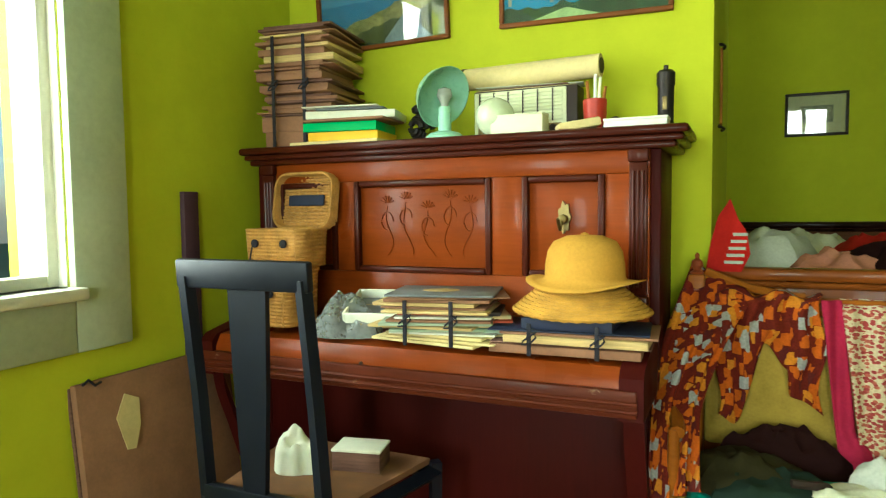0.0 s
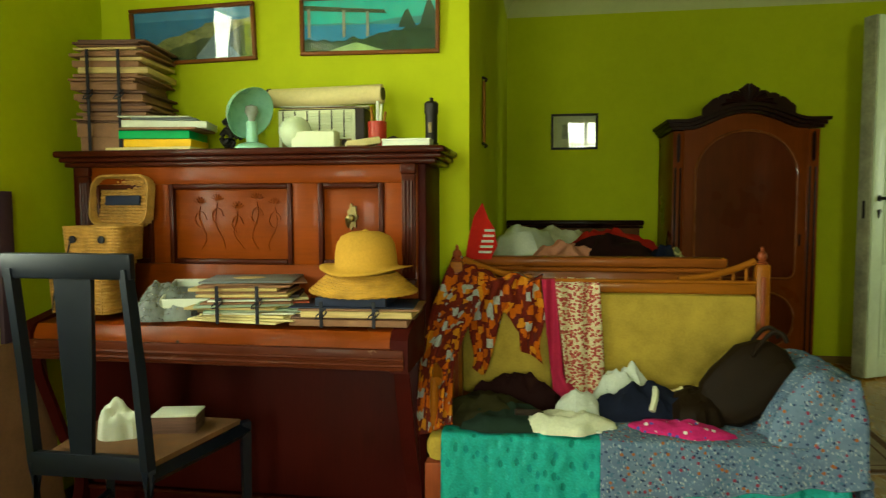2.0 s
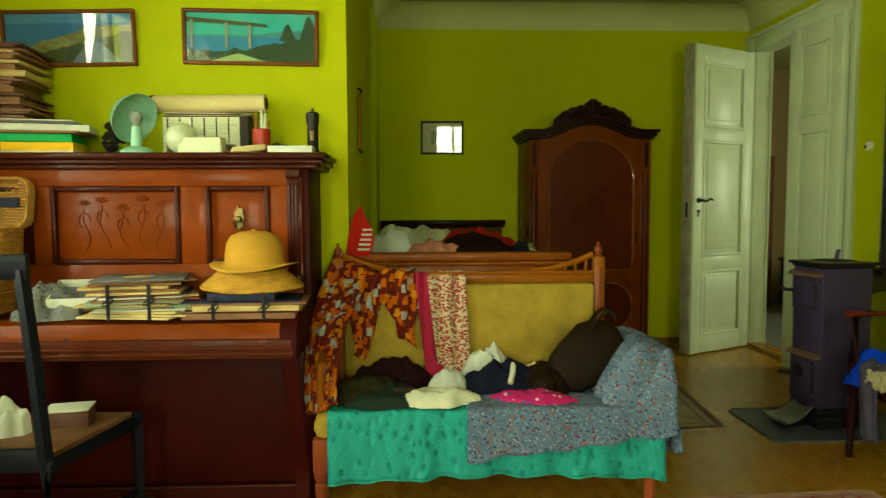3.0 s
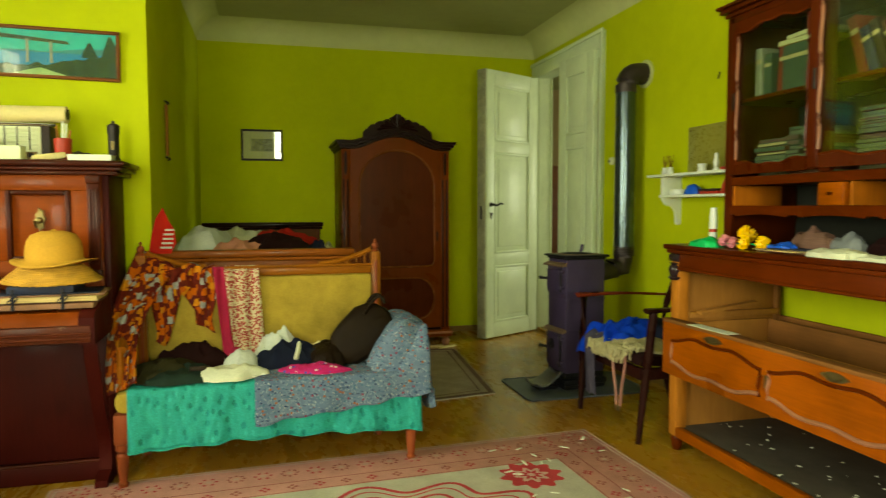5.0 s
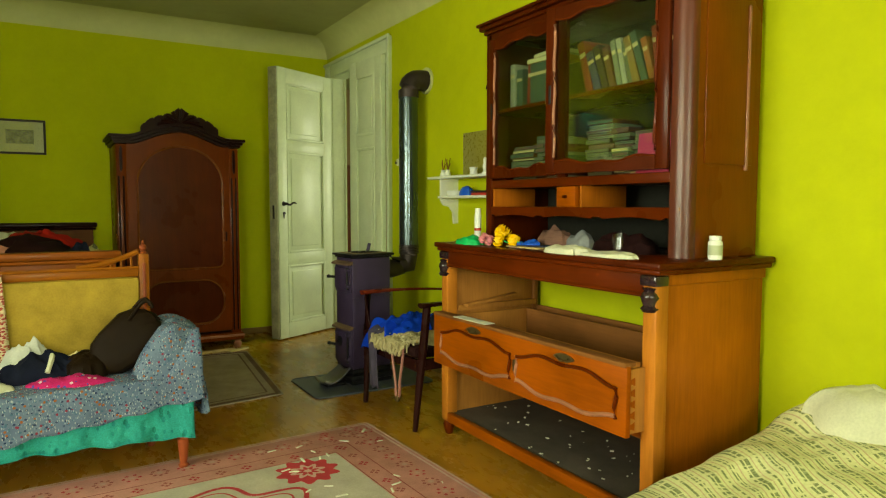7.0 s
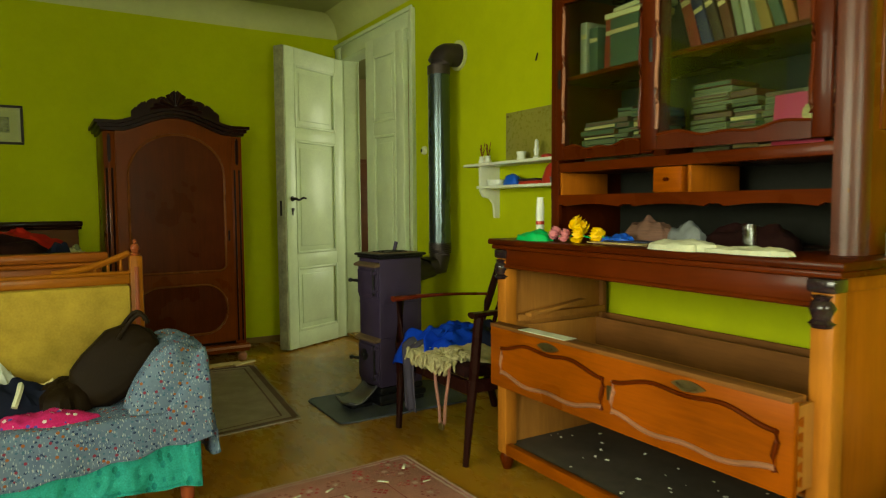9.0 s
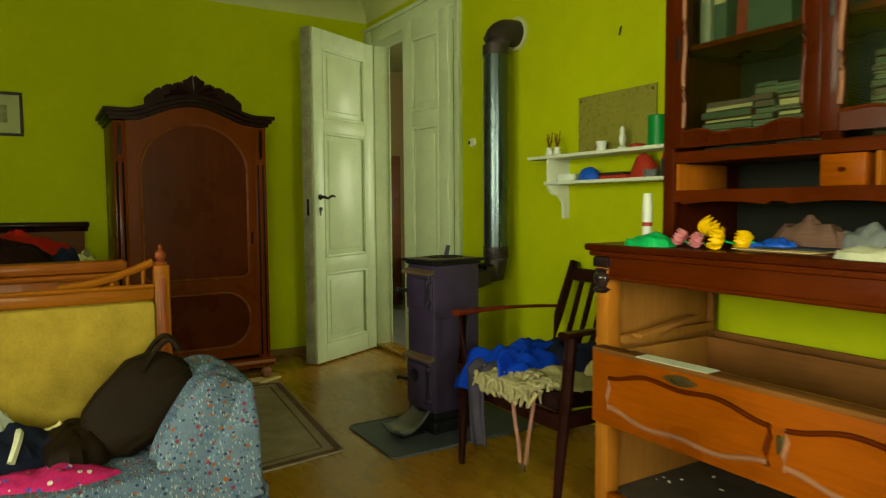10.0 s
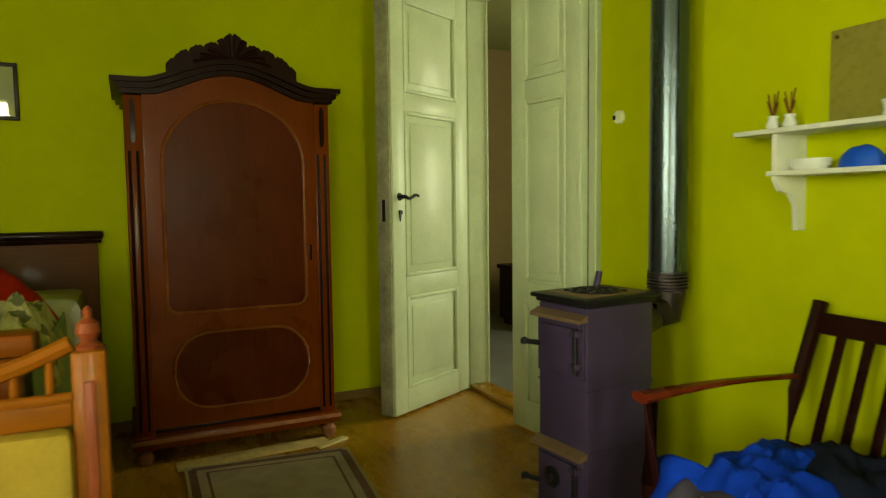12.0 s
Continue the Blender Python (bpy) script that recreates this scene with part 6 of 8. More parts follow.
part("lock", box(W1 - 0.115, W1 - 0.100, WF - 0.012, WF - 0.004, 0.92, 1.0), WARD_DARK, wd)
for k, (ov, z0, z1) in enumerate(((0.015, 0.0, 0.022), (0.032, 0.022, 0.046), (0.05, 0.046, 0.068))):
    n = 40
    bm = mk()
    lo = [(W0 - ov + (W1 - W0 + 2 * ov) * j / n, bow(j / n) - 0.035 + z0) for j in range(n + 1)]
    hi = [(W0 - ov + (W1 - W0 + 2 * ov) * j / n, bow(j / n) - 0.035 + z1) for j in range(n, -1, -1)]
    g = [[bm.verts.new((p[0], y, p[1])) for p in lo + hi] for y in (WF - 0.015 - ov, 6.37)]
    kk = len(lo) + len(hi)
    for i in range(kk):
        bm.faces.new((g[0][i], g[1][i], g[1][(i + 1) % kk], g[0][(i + 1) % kk]))
    for i in range(n):
        for q in (0, 1):
            bm.faces.new((g[q][i], g[q][i + 1], g[q][kk - 2 - i], g[q][kk - 1 - i]))
    part("cornice", bm, WARD_DARK, ward, "dark bowed cornice")
crest = []
for k in range(97):
    w = k / 48 - 1
    dome = 0.112 * max(0.0, 1 - abs(w) ** 2.3) ** 0.75
    lobes = 0.024 * abs(math.sin(w * math.pi * 4.5)) ** 0.5 * (1 - 0.5 * abs(w)) + 0.006 * abs(math.sin(w * math.pi * 13.5))
    crest.append((1.713 + 0.295 * w, 1.826 + dome + lobes + 0.048 * math.exp(-(w / 0.13) ** 2)))
base = [(x, bow(0.5 + (x - 1.71) / 0.92) + 0.012) for x, _ in crest][::-1]
bm = mk()
a = [bm.verts.new((x, WF - 0.035, z)) for x, z in crest]
b = [bm.verts.new((x, WF - 0.035, z)) for x, z in base[::-1]]
a2 = [bm.verts.new((x, WF - 0.005, z)) for x, z in crest]
b2 = [bm.verts.new((x, WF - 0.005, z)) for x, z in base[::-1]]
for k in range(96):
    bm.faces.new((a[k], a[k + 1], b[k + 1], b[k])), bm.faces.new((a2[k], a2[k + 1], b2[k + 1], b2[k])), bm.faces.new((a[k], a[k + 1], a2[k + 1], a2[k]))
cr = part("crest", bm, WARD_DARK, ward, "carved dark shell crest")
bm = mk()
for k in range(9):
    an = radians(18 + 18 * k)
    r = 0.088 + 0.04 * math.sin(an) ** 6
    tube(bm, [(1.71 + 0.2 * math.cos(an) * s * 0.95, WF - 0.037, bow(0.5 + 0.2 * math.cos(an) * s / 0.92) + 0.03 + r * math.sin(an) * s * 0.95) for s in (0.15, 0.4, 0.7, 0.95)], lambda f: 0.006 + 0.010 * f, 8)
part("shell_ribs", bm, WARD_DARK, cr)
part("plinth", box(W0 - 0.02, W1 + 0.02, WF - 0.035, 6.37, 0.075, 0.135, b=0.008), WARD, ward)
part("plinth_edge", box(W0 - 0.024, W1 + 0.024, WF - 0.043, WF - 0.034, 0.105, 0.125, b=0.003), WORN_SHEEN_TRIM, ward, "scuffed pale plinth edge")
for x in (W0 + 0.03, W1 - 0.03):
    for y in (WF + 0.01, 6.32):
        part("bun_foot", lathe(mk(), ((0.003, 0), (0.025, 0), (0.036, 0.02), (0.036, 0.045), (0.022, 0.062), (0.03, 0.076), (0.003, 0.077)), (x, y, 0), 18), WORN_SHEEN_TRIM, ward, "round worn wooden foot")
solo("folded_paper", turned(box(-0.07, 0.07, -0.05, 0.05, 0, 0.03, b=0.008), pose(2.06, 5.92, 1.762, 0, 2, 10)), PAPER, (2.06, 5.92, 1.762), "yellowed folded paper on the wardrobe cornice", "paper")
solo("wood_offcut", turned(box(-0.09, 0.09, -0.02, 0.02, 0, 0.012, b=0.002), pose(2.12, 5.70, 0.0, 0, 0, 24)), PAPER, (2.12, 5.70, 0), "thin pale wood offcut at the wardrobe foot", "offcut")
solo("floor_paper", turned(box(-0.36, 0.36, -0.06, 0.06, 0, 0.003, b=0.001), pose(1.75, 5.74, 0.0005, 0, 0, 3)), PAPER_EDGE, (1.75, 5.74, 0), "dusty paper strip under the wardrobe front", "paper")

# ---- stove ----
stove = thing("iron_stove", 2.64, 4.28, 0, 6, "tall violet-grey enamelled iron stove with two cast doors", "stove")
sw, sd = 0.148, 0.116
part("body", box(-sw, sw, -sd, sd, 0.115, 0.868, b=0.008), STOVE, stove, local=True)
for z in (0.40, 0.60):
    part("body_seam", box(-sw - 0.002, sw + 0.002, -sd - 0.002, sd + 0.002, z, z + 0.006, b=0.001), STOVE, stove, local=True)
bm = mk()
for z0, z1, o, b in ((0.075, 0.118, 0.004, 0.016), (0.034, 0.078, 0.020, 0.018), (0.010, 0.038, 0.008, 0.010)):
    bx(bm, -sw - o, sw + o, -sd - o, sd + o, z0, z1, b=b)
part("base_box", bm, STOVE_BLACK, stove, "swelling glossy black cast base", local=True)
for x in (-sw + 0.02, sw - 0.02):
    for y in (-sd + 0.02, sd - 0.02):
        part("foot", rod(mk(), (x, y, 0.008), (x, y, 0.034), 0.018, 0.024), STOVE_BLACK, stove, local=True)
part("top_neck", box(-sw - 0.008, sw + 0.008, -sd - 0.008, sd + 0.008, 0.868, 0.882, b=0.005), STOVE_BLACK, stove, local=True)
tp = part("top_plate", box(-sw - 0.022, sw + 0.022, -sd - 0.022, sd + 0.022, 0.882, 0.898, b=0.006), STOVE_BLACK, stove, local=True)
part("top_inlay", box(-sw + 0.015, sw - 0.015, -sd + 0.015, sd - 0.015, 0.898, 0.901, b=0.001), STOVE_TAN, tp, "rust-dusted raised hob field", local=True)
for r in (0.085, 0.055, 0.026):
    part("hob_ring", tube(mk(), [(r * math.cos(a), r * 0.92 * math.sin(a), 0.9015) for a in (2 * math.pi * k / 32 for k in range(32))], 0.005, 6, True), STOVE_BLACK, tp, local=True)
for k in range(4):
    a = radians(45 + 90 * k)
    part("hob_rib", tube(mk(), [(0.03 * math.cos(a), 0.028 * math.sin(a), 0.902), (0.115 * math.cos(a), 0.09 * math.sin(a), 0.902)], 0.005, 6), STOVE_BLACK, tp, local=True)


def stove_door(nm, z0, z1, label):
    """A cast door: stepped frame, proud leaf, projecting hood, hinge lugs and latch."""
    for o, d, b in ((0.006, 0.010, 0.004), (0.018, 0.018, 0.005)):
        part("door_frame", box(-sw - d, -sw + 0.001, -sd + o, sd - o, z0 + o, z1 - o, b=b), STOVE, stove, local=True)
    leaf = part(nm, box(-sw - 0.032, -sw - 0.017, -sd + 0.034, sd - 0.034, z0 + 0.030, z1 - 0.034, b=0.005), STOVE, stove, label, local=True)
    part("door_hood", prism(mk(), ((-sw, z1 + 0.010), (-sw - 0.034, z1 - 0.004), (-sw - 0.036, z1 - 0.016), (-sw, z1 - 0.012)), 1, -sd - 0.004, sd + 0.004), STOVE_TAN, stove, "heat-browned hood over the door", local=True)
    for z in (z0 + 0.045, z1 - 0.060):
        part("hinge_lug", box(-sw - 0.040, -sw - 0.010, -sd + 0.004, -sd + 0.040, z, z + 0.022, b=0.006), STOVE, leaf, local=True)
    part("hinge_pin", rod(mk(), (-sw - 0.034, -sd + 0.016, z0 + 0.03), (-sw - 0.034, -sd + 0.016, z1 - 0.03), 0.007, seg=10), STOVE_BLACK, leaf, local=True)
    part("door_latch", rod(mk(), (-sw - 0.030, sd - 0.045, (z0 + z1) / 2), (-sw - 0.052, sd + 0.012, (z0 + z1) / 2), 0.010, 0.008, 10), STOVE_BLACK, leaf, local=True)
    part("latch_knob", lathe(mk(), ((0.002, 0), (0.014, 0.004), (0.014, 0.020), (0.002, 0.026)), (-sw - 0.052, sd + 0.012, (z0 + z1) / 2 - 0.012), 12), STOVE_BLACK, leaf, local=True)
    return leaf


stove_door("fire_door", 0.630, 0.838, "violet-grey cast fire door")
ad = stove_door("ash_door", 0.135, 0.400, "violet-grey cast ash door")
part("draught_wheel", lathe(mk(), ((0.002, 0), (0.036, 0.0), (0.036, 0.006), (0.012, 0.010), (0.010, 0.018), (0.002, 0.02)), (-sw - 0.031, 0.01, 0.30), 20, pose(0, 0, 0, 0, -90, 0)), STOVE_BLACK, ad, local=True)
part("ash_lip", sheet(lambda u, v: (-sw - 0.19 * v, (u - 0.5) * (0.150 + 0.030 * math.sin(v * 2.6)), 0.105 - 0.082 * math.sin(min(1.0, v * 1.25) * math.pi / 2) + 0.020 * (2 * u - 1) ** 2 + 0.018 * max(0, v - 0.8) * 5), 14, 14), WORN_IRON, stove, "worn bright slipper-shaped ash lip", local=True, thick=0.012, angle=60)
part("lip_foot", box(-sw - 0.165, -sw - 0.02, -0.06, 0.06, 0.008, 0.030, b=0.010), STOVE_BLACK, stove, local=True)
part("poker_handle", tube(mk(), [(0.085 + 0.004 * k, 0.085, 0.898 + 0.014 * k) for k in range(5)], 0.012, 8), STOVE, stove, local=True)
plate = thing("hearth_plate", 2.5, 4.26, 0, 0, "grey sheet metal hearth plate under the stove", "hearth plate")
part("sheet", prism(mk(), [(x, y) for x, y in rounded(2.185, 3.05, 3.985, 4.535, 0.05, 5)], 2, 0.001, 0.007), PLATE, plate)
part("rolled_edge", tube(mk(), [(x, y, 0.007) for x, y in rounded(2.19, 3.045, 3.99, 4.53, 0.05, 5)], 0.004, 6, True), PLATE, plate)
pipe = thing("stove_pipe", 3.05, 4.37, 0.75, 0, "blued steel stove pipe with dark elbows", "stove pipe")
part("straight_pipe", rod(mk(), (3.045, 4.37, 0.93), (3.045, 4.37, 2.02), 0.070, 0.070, 32), PIPE, pipe)
el = part("lower_elbow", tube(mk(), [(2.78, 4.315, 0.77), (2.88, 4.345, 0.77), (2.965, 4.383, 0.772)] + [(3.045 - 0.08 * math.cos(a), 4.383 - 0.013 * math.sin(a), 0.852 - 0.08 * math.cos(math.pi / 2 - a)) for a in (radians(15 * k) for k in range(1, 6))] + [(3.045, 4.37, 0.86), (3.045, 4.37, 0.94)], 0.066, 24), PIPE_DARK, pipe)
for k in range(6):
    part("elbow_rib", rod(mk(), (3.045, 4.37, 0.872 + 0.012 * k), (3.045, 4.37, 0.878 + 0.012 * k), 0.074, 0.074, 28), PIPE_DARK, el)
ue = part("upper_elbow", tube(mk(), [(3.045, 4.37, 2.0)] + [(3.125 - 0.08 * math.cos(a), 4.37, 2.05 + 0.085 * math.sin(a)) for a in (radians(18 * k) for k in range(6))] + [(3.198, 4.37, 2.137)], 0.073, 24), PIPE_DARK, pipe)
part("wall_collar", rod(mk(), (3.186, 4.37, 2.137), (3.199, 4.37, 2.137), 0.095, 0.095, 28), WHITE_LIME, ue, "pale plaster collar")
part("pipe_seam", box(3.018, 3.024, 4.298, 4.303, 0.95, 2.0, b=0.001), PIPE, pipe)

# ---- armchair ----
arm = thing("armchair", 2.72, 3.48, 0, 0, "dark red wooden armchair with a slatted back", "armchair")
YN, YFAR = 3.16, 3.83
for y in (YN, YFAR):
    XN = 0.05 if y == YN else 0.0
    part("front_leg", tube(mk(), [(2.435 + XN * 0.2, y - 0.04 * (y > 3.5), 0), (2.452 + XN * 0.4, y - 0.03 * (y > 3.5), 0.25), (2.462 + XN * 0.7, y - 0.01 * (y > 3.5), 0.45), (2.47 + XN, y, 0.675)], lambda f: 0.015 + 0.010 * math.sin(f * 2.2), 8), CHAIR_RED, arm)
    part("back_post", tube(mk(), [(3.09, y, 0), (2.98, y, 0.36), (3.04, y, 0.62), (3.145, y, 0.885)], 0.022, 8), CHAIR_RED, arm)
    bm = mk()
    n = 14
    tube(bm, [(2.43 + XN + (0.60 - XN) * s, y, 0.690 + 0.018 * math.sin(s * 3.0) - 0.03 * s) for s in (k / n for k in range(n + 1))], lambda f: 0.026 - 0.012 * math.sin(min(1, f * 1.4) * 1.5), 8)
    bmesh.ops.transform(bm, matrix=Matrix.Translation((0, y, 0.675)) @ Matrix.Diagonal((1, 1.25, 0.6, 1)) @ Matrix.Translation((0, -y, -0.675)), verts=bm.verts)
    # far arm takes the brighter red of lit wood, near arm the dark
    part("arm_rest", bm, ARM_LIT if y == YFAR else CHAIR_RED, arm, "polished curved arm")
    part("side_rail", box(2.46, 2.99, y - 0.012, y + 0.012, 0.33, 0.39), CHAIR_RED, arm)
part("seat_frame", box(2.445, 2.475, YN, YFAR, 0.33, 0.39), CHAIR_RED, arm)
part("seat", turned(box(-0.27, 0.27, -0.30, 0.30, -0.03, 0.03, b=0.02), pose(2.725, 3.485, 0.405, 0, 4, 0)), DARK_CLOTH, arm)
part("back_top_rail", turned(box(-0.012, 0.012, YN + 0.015, YFAR - 0.015, -0.032, 0.032, b=0.006), pose(3.122, 0, 0.823, 0, 20, 0)), CHAIR_RED, arm)
part("back_low_rail", tube(mk(), [(3.00, YN, 0.46), (3.0, YFAR, 0.46)], 0.016, 8), CHAIR_RED, arm)
for k in range(7):
    y = YN + 0.085 + 0.083 * k
    part("back_slat", turned(box(-0.006, 0.006, -0.014, 0.014, 0, 0.375, b=0.003), pose(3.0, y, 0.455, 0, 19, 0)), CHAIR_RED, arm)
fl = thing("fleece", 2.64, 3.50, 0.42, 0, "cream sheepskin fleece on the chair seat", "fleece")
part("pelt", heap(2.64, 3.50, 0.424, 0.23, 0.27, 0.05, 61, folds=0.7, nu=60), FLEECE, fl)
part("front_edge", sheet(lambda u, v: (2.47 - 0.055 * min(1, v * 2) + 0.012 * wob(u * 26, v * 5, 2), 3.27 + 0.34 * u + 0.010 * math.sin(u * 60), 0.462 + 0.010 * wob(u * 22, v * 4, 5) - 0.09 * max(0, v - 0.35) * (1 + 0.35 * math.sin(u * 55))), 70, 14), FLEECE, fl, "shaggy fleece edge", thick=0.014, angle=80)
rl = random.Random(77)
bm = mk()
for k in range(90):
    y, x = rl.uniform(3.24, 3.64), rl.uniform(2.40, 2.58)
    z = 0.47 if x > 2.46 else 0.452
    h = rl.uniform(0.5, 1.0)
    tube(bm, [(x - 0.030 * h * f, y + 0.016 * math.sin(f * 4 + k), z + 0.012 * math.sin(f * 3) - 0.050 * h * f * f) for f in (0, 0.35, 0.7, 1.0)], lambda f: 0.013 * (1 - 0.75 * f), 6)
part("wool_fringe", bm, FLEECE, fl, "matted curly wool locks", angle=80)["kind"] = "stuff"
jk = thing("blue_jacket", 2.70, 3.64, 0.44, 0, "royal blue jacket thrown on the chair", "jacket")
part("jacket_body", heap(2.70, 3.63, 0.44, 0.25, 0.17, 0.105, 62, 20, nu=72, folds=0.95, power=0.5), BLUE_CLOTH, jk)
part("jacket_lining", heap(2.86, 3.53, 0.455, 0.15, 0.17, 0.10, 64, 40, nu=48, folds=1.2, power=0.5), NAVY_CLOTH, jk, "dark navy jacket lining")
part("front_flap", sheet(lambda u, v: (2.44 + 0.22 * u - 0.03 * v, 3.50 + 0.05 * u + 0.012 * math.sin(v * 8), 0.545 - 0.02 * u - 0.16 * v * (1 - 0.55 * u) + 0.018 * math.sin(u * 11 + v * 3)), 22, 16), BLUE_CLOTH, jk, thick=0.006, angle=80)
part("sleeve", sheet(lambda u, v: (2.425 + 0.10 * (1 - v) + 0.012 * math.sin(u * 8), 3.66 + 0.19 * u + 0.01 * math.sin(v * 9), 0.50 - 0.12 * v * v + 0.03 * math.sin(u * 3.1) - 0.05 * v), 20, 16), BLUE_CLOTH, jk, thick=0.006, angle=80)
solo("violet_trousers", sheet(lambda u, v: (2.425 - 0.006 * math.sin(u * 9 + v * 4) + (0.12 * (1 - v / 0.2) if v < 0.2 else 0), 3.575 + 0.15 * u * (1 - 0.35 * v) + 0.025 * math.sin(v * 2.2), 0.485 - 0.40 * max(0, v - 0.12) + 0.01 * math.sin(u * 7)), 16, 30), VIOLET_CLOTH, (2.43, 3.65, 0.3), "grey-violet trousers hanging from the chair", "trousers", thick=0.008, angle=80)
solo("cream_cushion", heap(2.90, 3.33, 0.43, 0.10, 0.15, 0.09, 63, folds=0.35), cloth_mat("faded_yellow_cushion", (0.45, 0.41, 0.17)), (2.9, 3.42, 0.43), "faded yellow cushion at the chair back", "cushion")
bl = thing("belt", 2.43, 3.33, 0.2, 0, "pinkish leather belt dangling from the chair", "belt")
part("strap", tube(mk(), [(2.428 - 0.004 * math.sin(k), 3.40 - 0.13 * f, 0.44 - 0.30 * math.sin(f * math.pi)) for k, f in ((k, k / 18) for k in range(19))], 0.008, 6), plain("pink_leather", (0.34, 0.15, 0.12), 0.5), bl)
part("buckle", box(2.416, 2.430, 3.315, 3.350, 0.125, 0.155, b=0.003), BRASS, bl)

# ---- wall shelf ----
shelf = thing("wall_shelf", 3.12, 3.6, 1.1, 0, "white painted two-board wall shelf on brackets", "shelf")
part("upper_board", box(3.035, 3.199, 3.00, 4.075, 1.402, 1.418, b=0.003), WHITE_SHELF, shelf)
part("lower_board", box(3.055, 3.199, 3.00, 3.965, 1.272, 1.288, b=0.003), WHITE_SHELF, shelf)
for y in (3.93, 3.06):
    part("bracket", prism(mk(), ((3.199, 1.402), (3.06, 1.402), (3.062, 1.26), (3.085, 1.225), (3.13, 1.215), (3.158, 1.18), (3.165, 1.10), (3.199, 1.10)), 1, y, y + 0.018), WHITE_SHELF, shelf)
gp = thing("smoked_glass_panel", 3.19, 3.6, 1.42, 0, "smoked olive glass panel pinned above the shelf", "glass panel")
part("panel", box(3.186, 3.192, 3.355, 3.850, 1.42, 1.706, b=0.001), MIRROR_DULL, gp)
for y, z in ((3.83, 1.685), (3.375, 1.685)):
    part("pin", rod(mk(), (3.198, y, z), (3.180, y, z), 0.006), BRASS, gp)
for k, y in enumerate((3.985, 3.925)):
    o = thing("small_vase", 3.11, y, 1.418, 0, "small white pot holding dry twigs", "vase", "vases on the shelf")
    part("pot", lathe(mk(), ((0.003, 0), (0.017, 0), (0.022, 0.016), (0.014, 0.036), (0.017, 0.046), (0.003, 0.045)), (3.11, y, 1.418), 16), WHITE_PLASTIC, o)
    bm = mk()
    for q in range(6):
        tube(bm, [(3.11 + 0.010 * math.cos(q * 1.3) * s * 2, y + 0.014 * math.sin(q * 1.9) * s * 2, 1.455 + 0.075 * s * (0.7 + 0.1 * q)) for s in (0, 0.5, 1)], 0.0025, 5)
    part("twigs", bm, RAW_DARK, o)
o = thing("plaster_cup", 3.12, 3.62, 1.418, 0, "small white plaster cup on the shelf", "cup")
part("cup", lathe(mk(), ((0.003, 0), (0.024, 0), (0.026, 0.012), (0.022, 0.024), (0.029, 0.05), (0.024, 0.05), (0.003, 0.02)), (3.12, 3.62, 1.418), 18), WHITE_PLASTIC, o)
solo("plaster_figurine", lathe(mk(), ((0.003, 0), (0.020, 0), (0.020, 0.012), (0.010, 0.02), (0.016, 0.05), (0.010, 0.075), (0.012, 0.088), (0.008, 0.102), (0.002, 0.108)), (3.12, 3.49, 1.418), 14), WHITE_PLASTIC, (3.12, 3.49, 1.418), "tiny cream plaster figurine on the shelf", "figurine")
solo("red_dish", lathe(mk(), ((0.003, 0), (0.03, 0), (0.034, 0.018), (0.012, 0.024), (0.003, 0.025)), (3.12, 3.40, 1.418), 16), RED_TIN, (3.12, 3.40, 1.418), "small red dish on the shelf", "dish")
o = thing("green_tin", 3.11, 3.275, 1.418, 0, "tall green tin canister on the shelf", "tin")
part("can", rod(mk(), (3.11, 3.275, 1.418), (3.11, 3.275, 1.545), 0.045, 0.045, 24), GREEN_TIN, o)
part("can_rim", tube(mk(), [(3.11 + 0.045 * math.cos(a), 3.275 + 0.045 * math.sin(a), 1.545) for a in (2 * math.pi * k / 24 for k in range(24))], 0.003, 6, True), GREEN_TIN, o)
o = thing("soap_dish", 3.12, 3.86, 1.288, 0, "white oval soap dish on the lower shelf", "dish")
part("dish", lathe(mk(), ((0.003, 0), (0.045, 0), (0.055, 0.012), (0.056, 0.034), (0.003, 0.036)), (3.12, 3.86, 1.288), 24, Matrix.Diagonal((0.75, 1.15, 1, 1))), WHITE_PLASTIC, o)
solo("blue_pouch", heap(3.12, 3.70, 1.288, 0.045, 0.07, 0.055, 71, nu=22, folds=0.4), BLUE_PLASTIC, (3.12, 3.7, 1.288), "small shiny blue pouch on the shelf", "pouch")
stack("booklet_pair", 3.12, 3.53, 1.288, 0.10, 0.17, [(0.018, RED_TIN, 1, 1, 4), (0.014, DARK_THING, 0.9, 1, -4)], 0, "two dark red booklets on the shelf", "papers")
solo("cloth_beret", heap(3.12, 3.36, 1.288, 0.05, 0.075, 0.10, 72, nu=22, folds=0.3, power=0.8), RED_TIN, (3.12, 3.36, 1.288), "red cloth beret on the lower shelf", "hat")
solo("blue_pot", lathe(mk(), ((0.003, 0), (0.03, 0), (0.034, 0.03), (0.003, 0.034)), (3.085, 3.29, 1.288), 16), COVER_GREY, (3.085, 3.29, 1.288), "small grey-blue pot on the shelf", "pot")
o = thing("spray_can", 3.09, 3.215, 1.288, 0, "small blue can with a red cap", "can")
part("can", rod(mk(), (3.09, 3.215, 1.288), (3.09, 3.215, 1.36), 0.020, 0.020, 16), NAVY, o)
part("cap", rod(mk(), (3.09, 3.215, 1.36), (3.09, 3.215, 1.385), 0.018, 0.014, 16), RED_TIN, o)
th = thing("light_switch", XR, 4.82, 1.56, 0, "small round cream light switch on the wall", "switch")
part("plate", rod(mk(), (XR - 0.001, 4.82, 1.565), (XR - 0.018, 4.82, 1.565), 0.030, 0.027, 20), CREAM_BOX, th)
